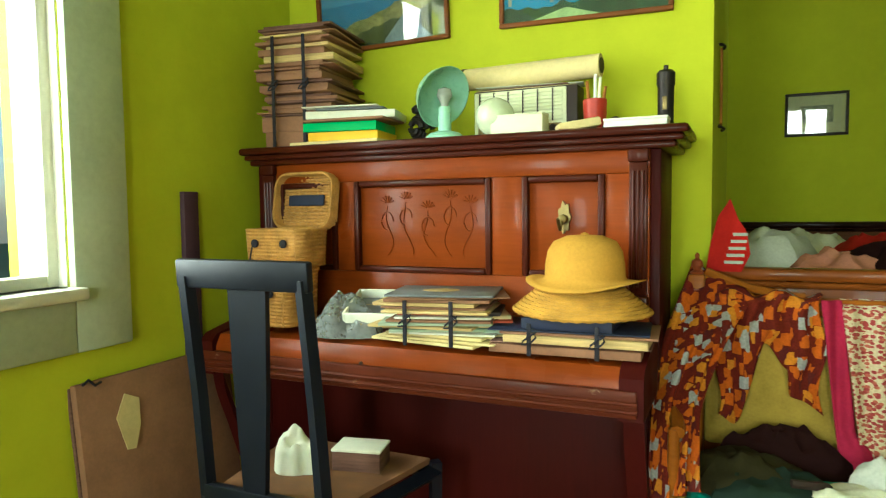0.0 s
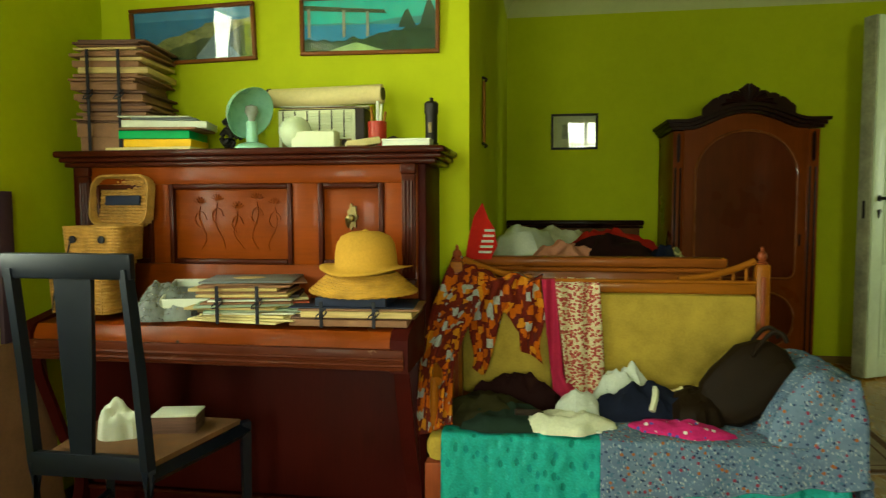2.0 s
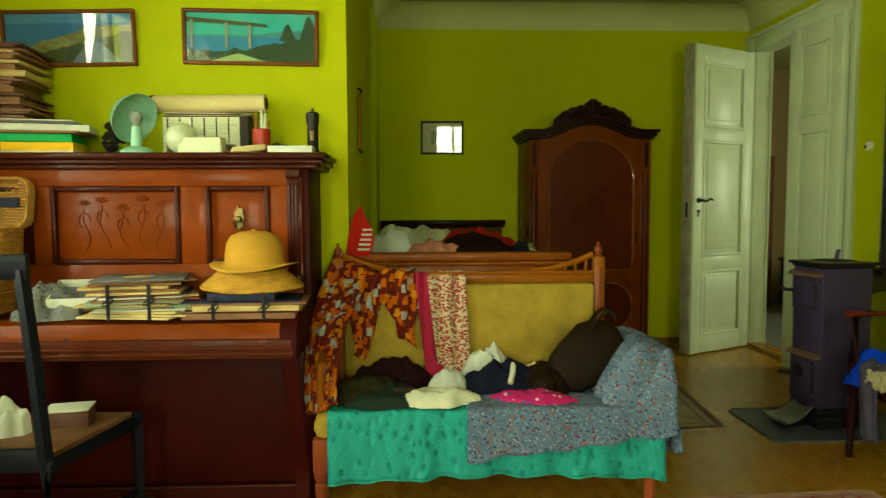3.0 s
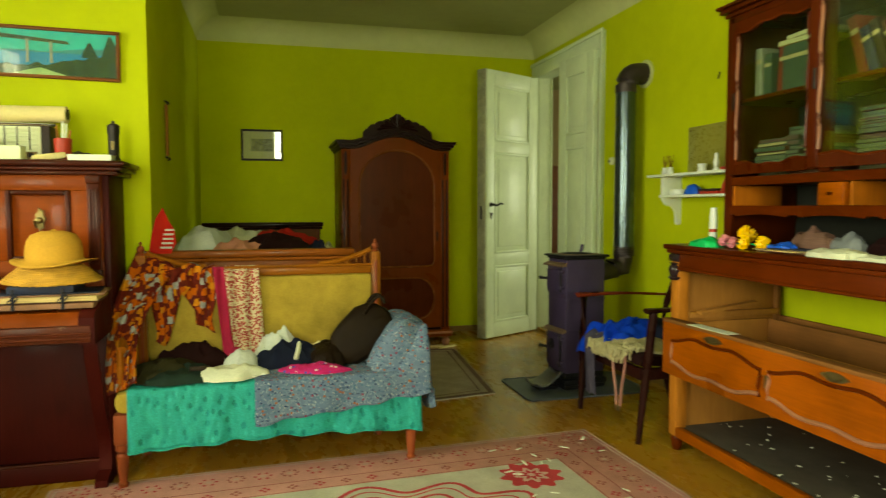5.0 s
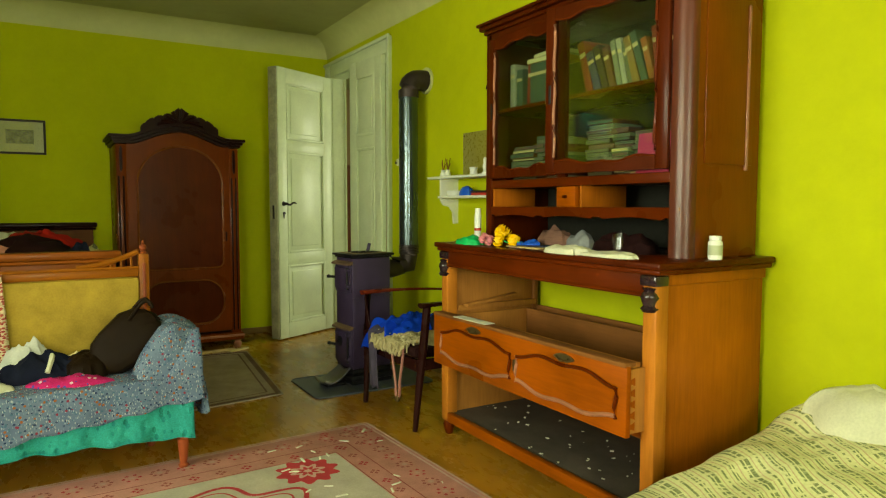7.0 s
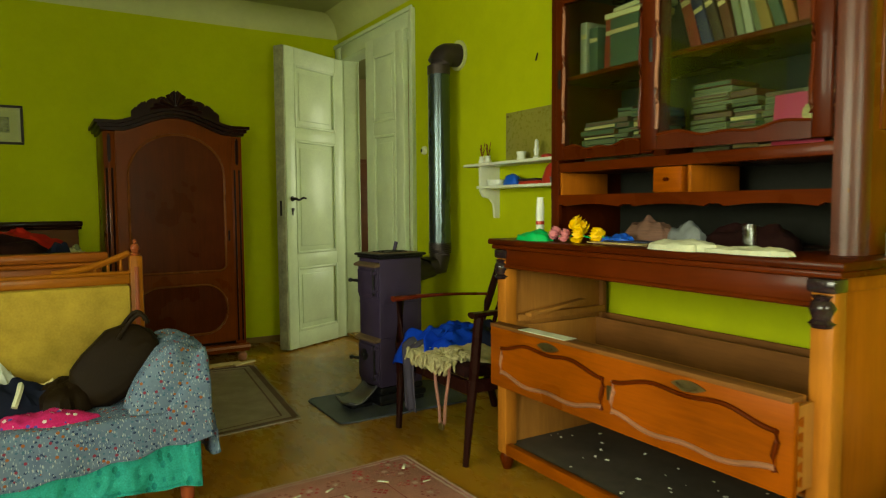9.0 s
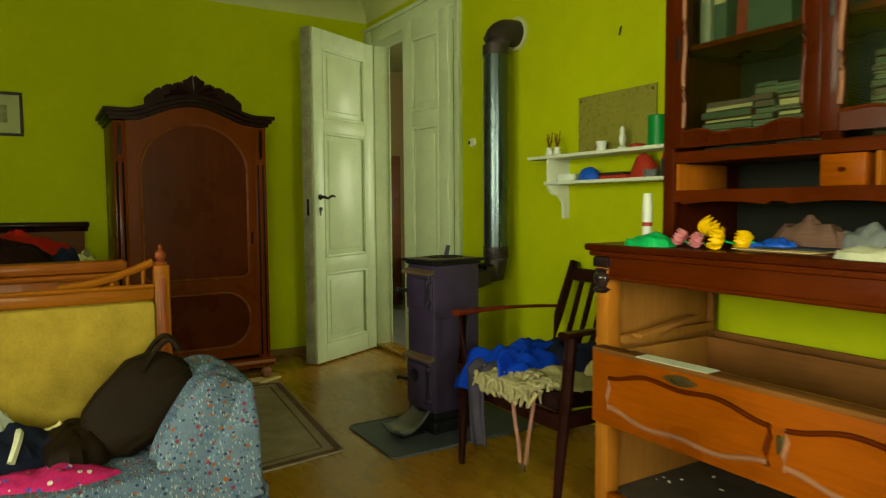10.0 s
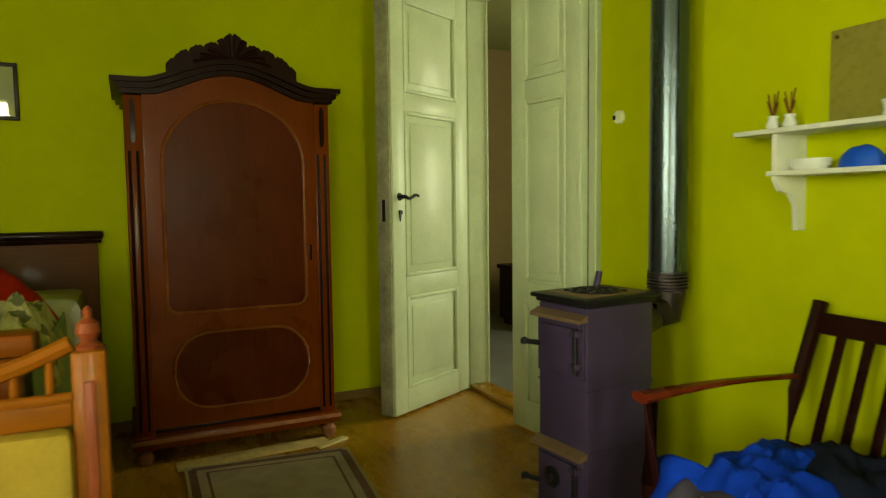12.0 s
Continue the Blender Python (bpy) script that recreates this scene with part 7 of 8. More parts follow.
part("toggle", box(XR - 0.028, XR - 0.017, 4.832, 4.842, 1.553, 1.573, b=0.002), IRON, th)
solo("wall_hook", tube(mk(), [(XR - 0.002 - 0.012 * k / 4, 3.58, 2.0 - 0.01 * k) for k in range(5)], 0.004, 6), IRON, (XR, 3.58, 1.98), "small black nail hook in the wall", "hook")

# ---- cabinet: base and glazed top ----
cab = thing("cabinet_base", 2.87, 2.35, 0, 0, "orange-brown cabinet base with an open drawer and missing doors", "cabinet")
CX0, CX1, CY0, CY1 = 2.575, 3.17, 1.63, 3.07
part("table_top", box(2.535, 3.185, 1.585, 3.115, 1.005, 1.030, b=0.008), CAB_DARK, cab, "dark cherry table top")
part("top_moulding", box(2.548, 3.182, 1.598, 3.102, 0.985, 1.005, b=0.007), CAB_RAIL, cab)
part("frieze", box(2.565, 2.590, CY0 + 0.05, CY1 - 0.05, 0.905, 0.985, b=0.004), CAB_RAIL, cab)
part("frieze_bead", rod(mk(), (2.563, CY0 + 0.05, 0.912), (2.563, CY1 - 0.05, 0.912), 0.008, seg=8), CAB_RAIL, cab)
part("side_panel", box(CX0 + 0.055, CX1, CY0, CY0 + 0.022, 0.075, 0.985, b=0.003), CAB_SIDE, cab, "plain orange side panel")
part("side_panel", box(CX0 + 0.055, CX1, CY1 - 0.022, CY1, 0.075, 0.985, b=0.003), CAB_SIDE, cab)
part("side_moulding", box(CX0 + 0.05, CX1 + 0.004, CY0 - 0.010, CY0, 0.945, 0.985, b=0.004), CAB_SIDE, cab)
for y in (CY0 + 0.022, CY1 - 0.022):
    po = part("corner_post", box(CX0 - 0.012, CX0 + 0.052, y - 0.032, y + 0.032, 0.075, 0.985, b=0.009), CAB_PILLAR, cab, "bright worn orange corner post")
    part("post_cap", box(CX0 - 0.024, CX0 + 0.045, y - 0.038, y + 0.038, 0.945, 0.984, b=0.008), CAPITAL, po)
    part("post_turning", lathe(mk(), ((0.004, 0), (0.026, 0.0), (0.034, 0.012), (0.024, 0.022), (0.034, 0.05), (0.030, 0.066), (0.022, 0.074), (0.030, 0.085), (0.004, 0.088)), (CX0 - 0.008, y, 0.855), 18), CAPITAL, po, "glossy near-black turned capital")
    part("foot", lathe(mk(), ((0.004, 0), (0.018, 0), (0.026, 0.02), (0.034, 0.055), (0.026, 0.075), (0.004, 0.076)), (CX0 + 0.02, y, 0), 16), CAB_RAIL, cab)
    part("foot", lathe(mk(), ((0.004, 0), (0.018, 0), (0.026, 0.02), (0.034, 0.055), (0.026, 0.075), (0.004, 0.076)), (CX1 - 0.04, y, 0), 16), CAB_RAIL, cab)
part("base_rail", box(CX0 - 0.014, CX0 + 0.02, CY0 + 0.054, CY1 - 0.054, 0.075, 0.125, b=0.005), CAB, cab)
part("bottom_board", box(CX0 + 0.02, CX1, CY0 + 0.022, CY1 - 0.022, 0.095, 0.118, b=0.002), DUST_BOARD, cab, "dusty grey bottom board")
part("inner_lining", box(CX0 + 0.056, CX1 - 0.01, CY1 - 0.030, CY1 - 0.022, 0.118, 0.985, b=0.001), RAW, cab, "raw pale wood lining")
part("back_batten", box(CX1 - 0.03, CX1 - 0.004, CY1 - 0.055, CY1 - 0.03, 0.118, 0.985, b=0.002), RAW_DARK, cab)
part("low_back", box(CX1 - 0.016, CX1 - 0.004, CY0 + 0.03, CY1 - 0.056, 0.118, 0.66, b=0.002), RAW_DARK, cab)
part("drawer_runner", box(CX0 + 0.056, CX1 - 0.02, CY1 - 0.06, CY1 - 0.031, 0.665, 0.695, b=0.003), RAW, cab)
part("drawer_runner", box(CX0 + 0.056, CX1 - 0.02, CY0 + 0.023, CY0 + 0.05, 0.40, 0.43, b=0.003), RAW, cab)
part("loose_slat", turned(box(-0.17, 0.17, -0.02, 0.02, -0.008, 0.008, b=0.002), pose(2.80, 2.955, 0.722, 0, -6, 4)), RAW, cab)
part("divider_rail", box(CX0 + 0.0, CX0 + 0.03, CY0 + 0.054, CY1 - 0.054, 0.39, 0.425, b=0.003), CAB, cab)
# drawer, pulled askew
dx, y0, y1, z0, z1 = 2.470, 1.662, 2.998, 0.415, 0.668
dw = part("drawer", box(dx, dx + 0.024, y0, y1, z0, z1, b=0.004), CAB, cab, "pulled-out orange drawer with waved panels")
part("drawer_side", box(dx + 0.024, 3.06, y0 + 0.002, y0 + 0.018, z0 + 0.012, z1 - 0.012, b=0.002), RAW, dw, "raw dovetailed side")
part("drawer_side", box(dx + 0.024, 3.06, y1 - 0.036, y1 - 0.02, z0 + 0.012, z1 - 0.012, b=0.002), RAW, dw)
part("drawer_back", box(3.044, 3.06, y0 + 0.036, y1 - 0.036, z0 + 0.012, z1 - 0.012, b=0.002), RAW_DARK, dw)
part("drawer_floor", box(dx + 0.024, 3.05, y0 + 0.03, y1 - 0.03, z0 + 0.012, z0 + 0.022, b=0.001), DUST_BOARD, dw)
part("drawer_top_edge", box(dx - 0.004, dx + 0.050, y0 + 0.004, y1 - 0.004, z1 - 0.004, z1 + 0.012, b=0.003), RAW_DARK, dw, "dusty brown top edge")
part("inner_ledge", box(dx + 0.052, dx + 0.090, y0 + 0.02, y1 - 0.10, z1 - 0.016, z1 + 0.004, b=0.003), RAW, dw, "pale raw inner ledge")
for k in range(5):
    part("dovetail", prism(mk(), ((dx + 0.024, z0 + 0.03 + 0.04 * k), (dx + 0.044, z0 + 0.022 + 0.04 * k), (dx + 0.044, z0 + 0.052 + 0.04 * k), (dx + 0.024, z0 + 0.045 + 0.04 * k)), 1, y0 + 0.0005, y0 + 0.0025), CAB, dw)
half = (y1 - y0 - 0.10) / 2
for q, ya in enumerate((y0 + 0.045, y0 + 0.055 + half)):
    yb = ya + half - 0.04
    wavz = lambda s: 0.010 * math.cos(s * 4 * math.pi) + 0.012 * math.cos(s * 2 * math.pi)
    lo = [(ya + (yb - ya) * k / 28, z0 + 0.050 + wavz(k / 28) * 0.9) for k in range(29)]
    hi = [(ya + (yb - ya) * k / 28, z1 - 0.062 - wavz(k / 28)) for k in range(28, -1, -1)]
    bm = mk()
    a, b = [bm.verts.new((dx - 0.003, p, z)) for p, z in lo], [bm.verts.new((dx - 0.003, p, z)) for p, z in hi[::-1]]
    for k in range(28):
        bm.faces.new((a[k], a[k + 1], b[k + 1], b[k]))
    pn = part("waved_panel", bm, CAB, dw, thick=0.006, angle=0)
    part("panel_bead", tube(mk(), [(dx - 0.006, p, z) for p, z in hi], 0.0075, 8), CAB_RAIL, pn)
    # left and lower beads pale: wear, with sheen put into the colour
    part("panel_bead", tube(mk(), [(dx - 0.006, p, z) for p, z in lo], 0.0085, 8), WORN_SHEEN_TRIM, pn, "shiny worn lower bead")
    for yy, mm in ((ya, CAB_RAIL), (yb, WORN_SHEEN_TRIM)):
        part("panel_bead", tube(mk(), [(dx - 0.006, yy, z0 + 0.06), (dx - 0.006, yy + 0.006, z0 + 0.10), (dx - 0.006, yy - 0.004, z0 + 0.14), (dx - 0.006, yy, z1 - 0.08)], 0.008, 8), mm, pn)
    hy = (ya + yb) / 2 + (0.0 if q else -0.01)
    pu = part("pull", prism(mk(), [(hy + 0.062 * math.cos(t) * (1 - 0.18 * abs(math.sin(2 * t))), z1 - 0.030 + 0.016 * math.sin(t)) for t in (2 * math.pi * k / 24 for k in range(24))], 0, dx - 0.005, dx), BRASS, dw, "tarnished shaped pull plate")
    part("bail", tube(mk(), [(dx - 0.012 - 0.006 * math.sin(math.pi * k / 8), hy - 0.035 + 0.07 * k / 8, z1 - 0.028 - 0.012 * math.sin(math.pi * k / 8)) for k in range(9)], 0.004, 6), BRASS, pu)
part("keyhole_plate", box(dx - 0.003, dx, 2.285, 2.315, z0 + 0.10, z0 + 0.15, b=0.001), BRASS, dw)
solo("paper_slip", turned(box(-0.03, 0.03, -0.13, 0.13, 0, 0.002, b=0), pose(2.492, 2.66, 0.6805, 0, 0, 3)), PAPER_WHITE, (2.488, 2.62, 0.682), "folded white paper slip on the drawer edge", "paper")
stack("drawer_papers", 2.85, 2.1, z0 + 0.022, 0.30, 0.5, [(0.02, PAPER, 1, 1, 8), (0.012, CARD_DARK, 0.9, 1, -6), (0.01, PAPER_EDGE, 0.8, 0.9, 14)], 0, "old papers lying in the drawer", "papers")
rl = random.Random(17)
bm = mk()
for k in range(46):
    x, y = rl.uniform(CX0 + 0.04, CX1 - 0.05), rl.uniform(CY0 + 0.06, CY1 - 0.06)
    s = rl.uniform(0.002, 0.009)
    turned_b = box(-s, s, -s * 0.6, s * 0.6, 0, 0.002, b=0)
    turned(turned_b, pose(x, y, 0.1185, 0, 0, rl.uniform(0, 180)))
    me = bpy.data.meshes.new("crumb")
    turned_b.to_mesh(me)
    bm.from_mesh(me)
    bpy.data.meshes.remove(me)
solo("plaster_crumbs", bm, PAPER_WHITE, (2.8, 2.3, 0.118), "scattered white plaster crumbs on the bottom board", "crumbs", kind="stuff")

cup = thing("glazed_bookcase", 2.96, 2.3, 1.03, 0, "dark cherry glazed bookcase top full of books", "bookcase")
UX, UY0, UY1, UZ0, UZ1 = 2.755, 1.665, 2.945, 1.03, 2.10
part("side_panel", box(UX + 0.055, CX1, UY0, UY0 + 0.022, UZ0, UZ1, b=0.003), BOOKCASE_SIDE, cup, "reddish orange bookcase side")
part("side_field", box(UX + 0.09, CX1 - 0.05, UY0 - 0.006, UY0 + 0.002, UZ0 + 0.35, UZ1 - 0.10, b=0.004), BOOKCASE_SIDE, cup)
part("side_bead", rod(mk(), (3.085, UY0 - 0.004, 1.36), (3.085, UY0 - 0.004, 1.98), 0.008, seg=8), WORN_SHEEN_TRIM, cup, "shiny worn side bead")
part("side_panel", box(UX + 0.02, CX1, UY1 - 0.022, UY1, UZ0, UZ1, b=0.003), CAB_DARK, cup)
bm = mk()
pr = [(UX + 0.055 - 0.055 * math.cos(a), UY0 + 0.055 - 0.055 * math.sin(a)) for a in (radians(9 * k) for k in range(11))] + [(UX + 0.055, UY0 + 0.075), (UX, UY0 + 0.075)]
part("round_corner", prism(bm, pr, 2, UZ0, UZ1), BOOKCASE_POST, cup, "polished rounded corner post", angle=60)
part("corner_stile", box(UX, UX + 0.022, UY1 - 0.05, UY1, UZ0, UZ1, b=0.005), CAB_DARK, cup)
# near-black lining: the shade inside the bookcase is in its colour
part("back_board", box(CX1 - 0.014, CX1, UY0 + 0.022, UY1 - 0.022, UZ0, UZ1, b=0), plain("shaded_lining", (0.012, 0.012, 0.008), 0.8), cup)
part("top_board", box(UX + 0.0, CX1, UY0 + 0.022, UY1 - 0.022, UZ1 - 0.03, UZ1, b=0.002), CAB_DARK, cup)
for k, (ov, za, zb) in enumerate(((0.012, 0.0, 0.02), (0.03, 0.02, 0.042), (0.042, 0.042, 0.058))):
    part("cornice", box(UX - ov, CX1, UY0 - ov, UY1 + ov, UZ1 + za, UZ1 + zb, b=0.007), CAB_DARK, cup)
for z in (1.335, 1.715):
    part("shelf_board", box(UX + 0.026, CX1 - 0.014, UY0 + 0.022, UY1 - 0.022, z - 0.018, z, b=0.002), CAB_RAIL, cup)
part("lower_rail", box(UX, UX + 0.024, UY0 + 0.075, UY1 - 0.05, 1.312, 1.352, b=0.004), CAB_RAIL, cup)
n = 60
apron = [(UY0 + 0.075 + (UY1 - UY0 - 0.125) * k / n, 1.165 + 0.014 * abs(math.sin(k / n * math.pi * 3)) + (0.012 if k % 20 in (0, 1, 19) else 0)) for k in range(n + 1)]
bm = mk()
a, b = [bm.verts.new((UX + 0.008, y, z)) for y, z in apron], [bm.verts.new((UX + 0.008, y, 1.218)) for y, _ in apron]
for k in range(n):
    bm.faces.new((a[k], a[k + 1], b[k + 1], b[k]))
part("waved_apron", bm, CAB_RAIL, cup, thick=0.016, angle=0)
part("niche_board", box(UX + 0.004, CX1 - 0.014, UY0 + 0.03, UY1 - 0.022, 1.205, 1.218, b=0.002), RAW_DARK, cup)
mb = part("small_drawer", box(UX + 0.004, UX + 0.26, 2.26, 2.385, 1.2185, 1.31, b=0.004), CAB, cup)
part("drawer_knob", rod(mk(), (UX + 0.004, 2.32, 1.265), (UX - 0.012, 2.32, 1.265), 0.007), CAB_DARK, mb)
for y in (2.225, 2.885):
    part("niche_divider", box(UX + 0.012, UX + 0.28, y, y + 0.014, 1.2185, 1.312, b=0.002), CAB_SIDE, cup)


def glass_door(ya, yb, rz, hinge_y):
    z0, z1, f, x = 1.362, 2.062, 0.052, UX - 0.020
    m = Matrix.Translation((x, hinge_y, 0)) @ pose(0, 0, 0, 0, 0, rz) @ Matrix.Translation((-x, -hinge_y, 0))
    d = part("glass_door", turned(box(x, x + 0.022, ya, ya + f, z0, z1, b=0.006), m), CAB_DARK, cup, "cherry door frame with waved opening")
    part("door_stile", turned(box(x, x + 0.022, yb - f, yb, z0, z1, b=0.006), m), CAB_DARK, d)
    n = 30
    for lo, sgn in ((z0, 1), (z1, -1)):
        bm = mk()
        pa = [(ya + f + (yb - ya - 2 * f) * k / n) for k in range(n + 1)]
        w = [f - 0.004 + 0.009 * math.cos(k / n * 2 * math.pi) - 0.005 * math.cos(k / n * 6 * math.pi) for k in range(n + 1)]
        a, b = [bm.verts.new((x + 0.011, y, lo)) for y in pa], [bm.verts.new((x + 0.011, y, lo + sgn * ww)) for y, ww in zip(pa, w)]
        for k in range(n):
            bm.faces.new((a[k], a[k + 1], b[k + 1], b[k]))
        part("door_rail", turned(bm, m), CAB_DARK, d, thick=0.020, angle=0)
        part("inner_bead", turned(tube(mk(), [(x - 0.001, y, lo + sgn * ww) for y, ww in zip(pa, w)], 0.005, 6), m), CAB_RAIL, d)
    # pale trim on one stile's bead only, a sheen in its colour
    for yy, s, mm in ((ya + f, 1, CAB_RAIL), (yb - f, -1, WORN_SHEEN_TRIM)):
        part("inner_bead", turned(tube(mk(), [(x - 0.001, yy + s * 0.003 * math.sin(k / 20 * math.pi * 5), z0 + 0.07 + 0.56 * k / 20) for k in range(21)], 0.0065, 6), m), mm, d)
    g = part("pane", turned(box(x + 0.009, x + 0.012, ya + f - 0.004, yb - f + 0.004, z0 + f - 0.006, z1 - f + 0.006, b=0), m), GLASS_TINT, d, "reflecting greenish glass")
    g.visible_shadow = False
    part("lock_plate", turned(box(x - 0.003, x, yb - 0.034, yb - 0.020, 1.66, 1.74, b=0.001), m), IRON, d)


glass_door(1.738, 2.335, 9.0, 1.738)
glass_door(2.375, 2.895, 0, 2.895)
part("centre_post", box(UX, UX + 0.022, 2.325, 2.385, 1.352, 2.07, b=0.004), CAB_DARK, cup)

# books behind the glass
BC = [(0.16, 0.05, 0.02), (0.34, 0.045, 0.02), (0.40, 0.22, 0.05), (0.30, 0.28, 0.16), (0.06, 0.05, 0.10), (0.10, 0.13, 0.07), (0.52, 0.46, 0.30), (0.07, 0.035, 0.02), (0.45, 0.14, 0.03), (0.20, 0.20, 0.10)]
# covers scaled down for the shade inside the bookcase
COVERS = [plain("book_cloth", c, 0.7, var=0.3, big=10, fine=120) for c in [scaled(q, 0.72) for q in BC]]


def book(x, y, z, w, h, d, lean, cover, label="", flat=False, pages=None):
    o = thing("book", x, y, z, 0, label or ("old cloth-bound book lying on the bookcase shelf" if flat else "old cloth-bound book standing on the bookcase shelf"), "book", "books in the bookcase")
    m = pose(0, 0, 0, 0, 0, lean) if flat else Matrix.Translation((0, 0, w / 2 * abs(math.sin(radians(lean))))) @ pose(0, 0, 0, lean, 0, 0)
    if flat:
        part("cover", turned(box(0, d, -h / 2, h / 2, 0, w, b=0.002), m), cover, o, local=True)
        part("page_block", turned(box(-0.001, 0.004, -h / 2 + 0.004, h / 2 - 0.004, 0.003, w - 0.003, b=0), m), pages or PAPER, o, local=True)
    else:
        part("cover", turned(box(0, d, -w / 2, w / 2, 0, h, b=0.003), m), cover, o, local=True)
        part("spine_label", turned(box(-0.001, 0.002, -w / 2 + 0.003, w / 2 - 0.003, h * 0.70, h * 0.78, b=0), m), PAPER_EDGE, o, local=True)
    return o


rl = random.Random(23)
BX = 2.86
# upper shelf: leaning row, then loose books by the far door
y = 2.285
for k in range(14):
    w, h = rl.uniform(0.022, 0.045), rl.uniform(0.19, 0.25)
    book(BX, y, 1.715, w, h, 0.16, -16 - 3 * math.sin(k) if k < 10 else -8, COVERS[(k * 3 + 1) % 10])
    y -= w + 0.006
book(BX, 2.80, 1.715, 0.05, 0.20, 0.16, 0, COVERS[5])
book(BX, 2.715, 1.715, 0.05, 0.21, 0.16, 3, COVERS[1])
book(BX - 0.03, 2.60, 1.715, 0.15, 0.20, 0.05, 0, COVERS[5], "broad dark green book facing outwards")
book(BX, 2.62, 1.925, 0.025, 0.22, 0.16, 4, COVERS[2], flat=True)
book(BX, 2.60, 1.95, 0.02, 0.20, 0.15, -6, COVERS[6], flat=True)
book(BX, 2.86, 1.715, 0.04, 0.235, 0.16, 0, COVERS[6])
# lower shelf: flat piles of journals
for yc, hh, n in ((2.225, 0.15, 15), (2.09, 0.10, 13), (1.965, 0.13, 10), (1.815, 0.14, 11), (2.76, 0.19, 10), (2.63, 0.08, 12), (2.525, 0.12, 12)):
    z = 1.335
    for k in range(n):
        w = rl.uniform(0.011, 0.024)
        book(BX + rl.uniform(-0.01, 0.02), yc + rl.uniform(-0.008, 0.008), z, w, hh, 0.17, rl.uniform(-4, 4), COVERS[(5, 7, 3, 9, 0, 3)[rl.randrange(6)]], flat=True, pages=rl.choice((PAGES_SHADED, PAGES_SHADED, PAPER_EDGE, CARD_DARK, COVERS[5])))
        z += w + 0.001
pk = thing("pink_booklet", BX - 0.04, 1.90, 1.335, 0, "bright pink booklet leaning behind the glass", "booklet")
part("cover", turned(box(0, 0.006, -0.082, 0.082, 0, 0.180, b=0.001), pose(BX - 0.045, 1.885, 1.335, 0, 6, 0)), plain("pink_card", (0.55, 0.05, 0.13), 0.5, var=0.2), pk)
part("cover_motif", turned(prism(mk(), [(-0.040 + 0.03 * math.cos(t), 0.115 + 0.03 * math.sin(t)) for t in (2 * math.pi * k / 16 for k in range(16))], 0, -0.002, -0.0005), pose(BX - 0.045, 1.885, 1.335, 0, 6, 0)), PAPER_EDGE, pk)

# clutter on the cabinet's table top
TZ = 1.030

def flower(name, x, y, z, r, tilt, turn, material, label):
    """A cloth flower lying on its side: curled petals round a dark heart."""
    o = thing(name, x, y, z, turn, label, "flower")
    o.matrix_basis = pose(x, y, z + r * 0.75, tilt, 0, turn)
    for k in range(7):
        a = 2 * math.pi * k / 7
        part("petal", turned(sheet(lambda u, v: (r * 0.72 * math.sin(v * 1.9) + r * 0.16 * (u - 0.5) ** 2, r * 1.05 * (u - 0.5) * math.sin(math.pi * min(1, 0.15 + 0.72 * v)), r * 0.95 * v * v + 0.13 * r * math.sin(u * 9 + v * 5)), 8, 8), pose(0, 0, 0.002 * (k % 2), 0, 0, math.degrees(a))), material, o, local=True, thick=0.0015, angle=80)
    part("heart", lathe(mk(), ((0.002, 0), (r * 0.22, 0.002), (r * 0.2, r * 0.2), (0.002, r * 0.28)), (0, 0, 0), 12), BOX_YELLOW, o, local=True)
    part("stem", tube(mk(), [(0, 0, -r * 0.9 * k / 4) for k in range(5)], 0.003, 6), BOX_GREEN, o, local=True)


PINK_PETAL = plain("pink_petals", (0.62, 0.20, 0.24), 0.6)
flower("pink_flower", 2.615, 2.735, TZ, 0.032, 55, 200, PINK_PETAL, "small pink cloth flower on the table top")
flower("pink_flower", 2.600, 2.660, TZ, 0.029, 65, 240, PINK_PETAL, "small pink cloth flower on the table top")
flower("yellow_flower", 2.675, 2.700, TZ + 0.010, 0.046, 40, 20, BOX_YELLOW, "yellow cloth flower lying on the table top")
flower("yellow_flower", 2.610, 2.590, TZ, 0.038, 75, 220, BOX_YELLOW, "drooping yellow cloth flower on the table top")
flower("yellow_flower", 2.640, 2.520, TZ, 0.036, 80, 190, BOX_YELLOW, "drooping yellow cloth flower on the table top")
for nm, x, y, rx, ry, h, sd, mm, lb in (
        ("green_ribbon", 2.60, 2.86, 0.05, 0.095, 0.032, 81, BOX_GREEN, "crumpled bright green plastic ribbon"),
        ("blue_ribbon", 2.67, 2.47, 0.04, 0.075, 0.03, 85, BLUE_PLASTIC, "curled blue plastic ribbon"),
        ("tan_bag", 2.80, 2.43, 0.075, 0.13, 0.075, 86, CARD_DARK, "tan paper bag slumped in the niche"),
        ("grey_bag", 2.81, 2.28, 0.055, 0.08, 0.07, 90, COVER_GREY, "crumpled grey plastic bag in the niche"),
        ("dark_cloth", 2.84, 2.05, 0.08, 0.17, 0.07, 87, DARK_CLOTH, "dark cloth bundled in the niche"),
        ("white_handkerchief", 2.595, 2.12, 0.055, 0.13, 0.026, 88, CREAM_CLOTH, "crumpled cream handkerchief on the table top"),
        ("white_cloth", 2.605, 1.90, 0.045, 0.15, 0.012, 89, CREAM_CLOTH, "flat strip of cream cloth on the table top")):
    solo(nm, heap(x, y, TZ, rx, ry, h, sd, nu=36, folds=1.1, power=0.4), mm, (x, y, TZ), lb, nm.split("_")[1])
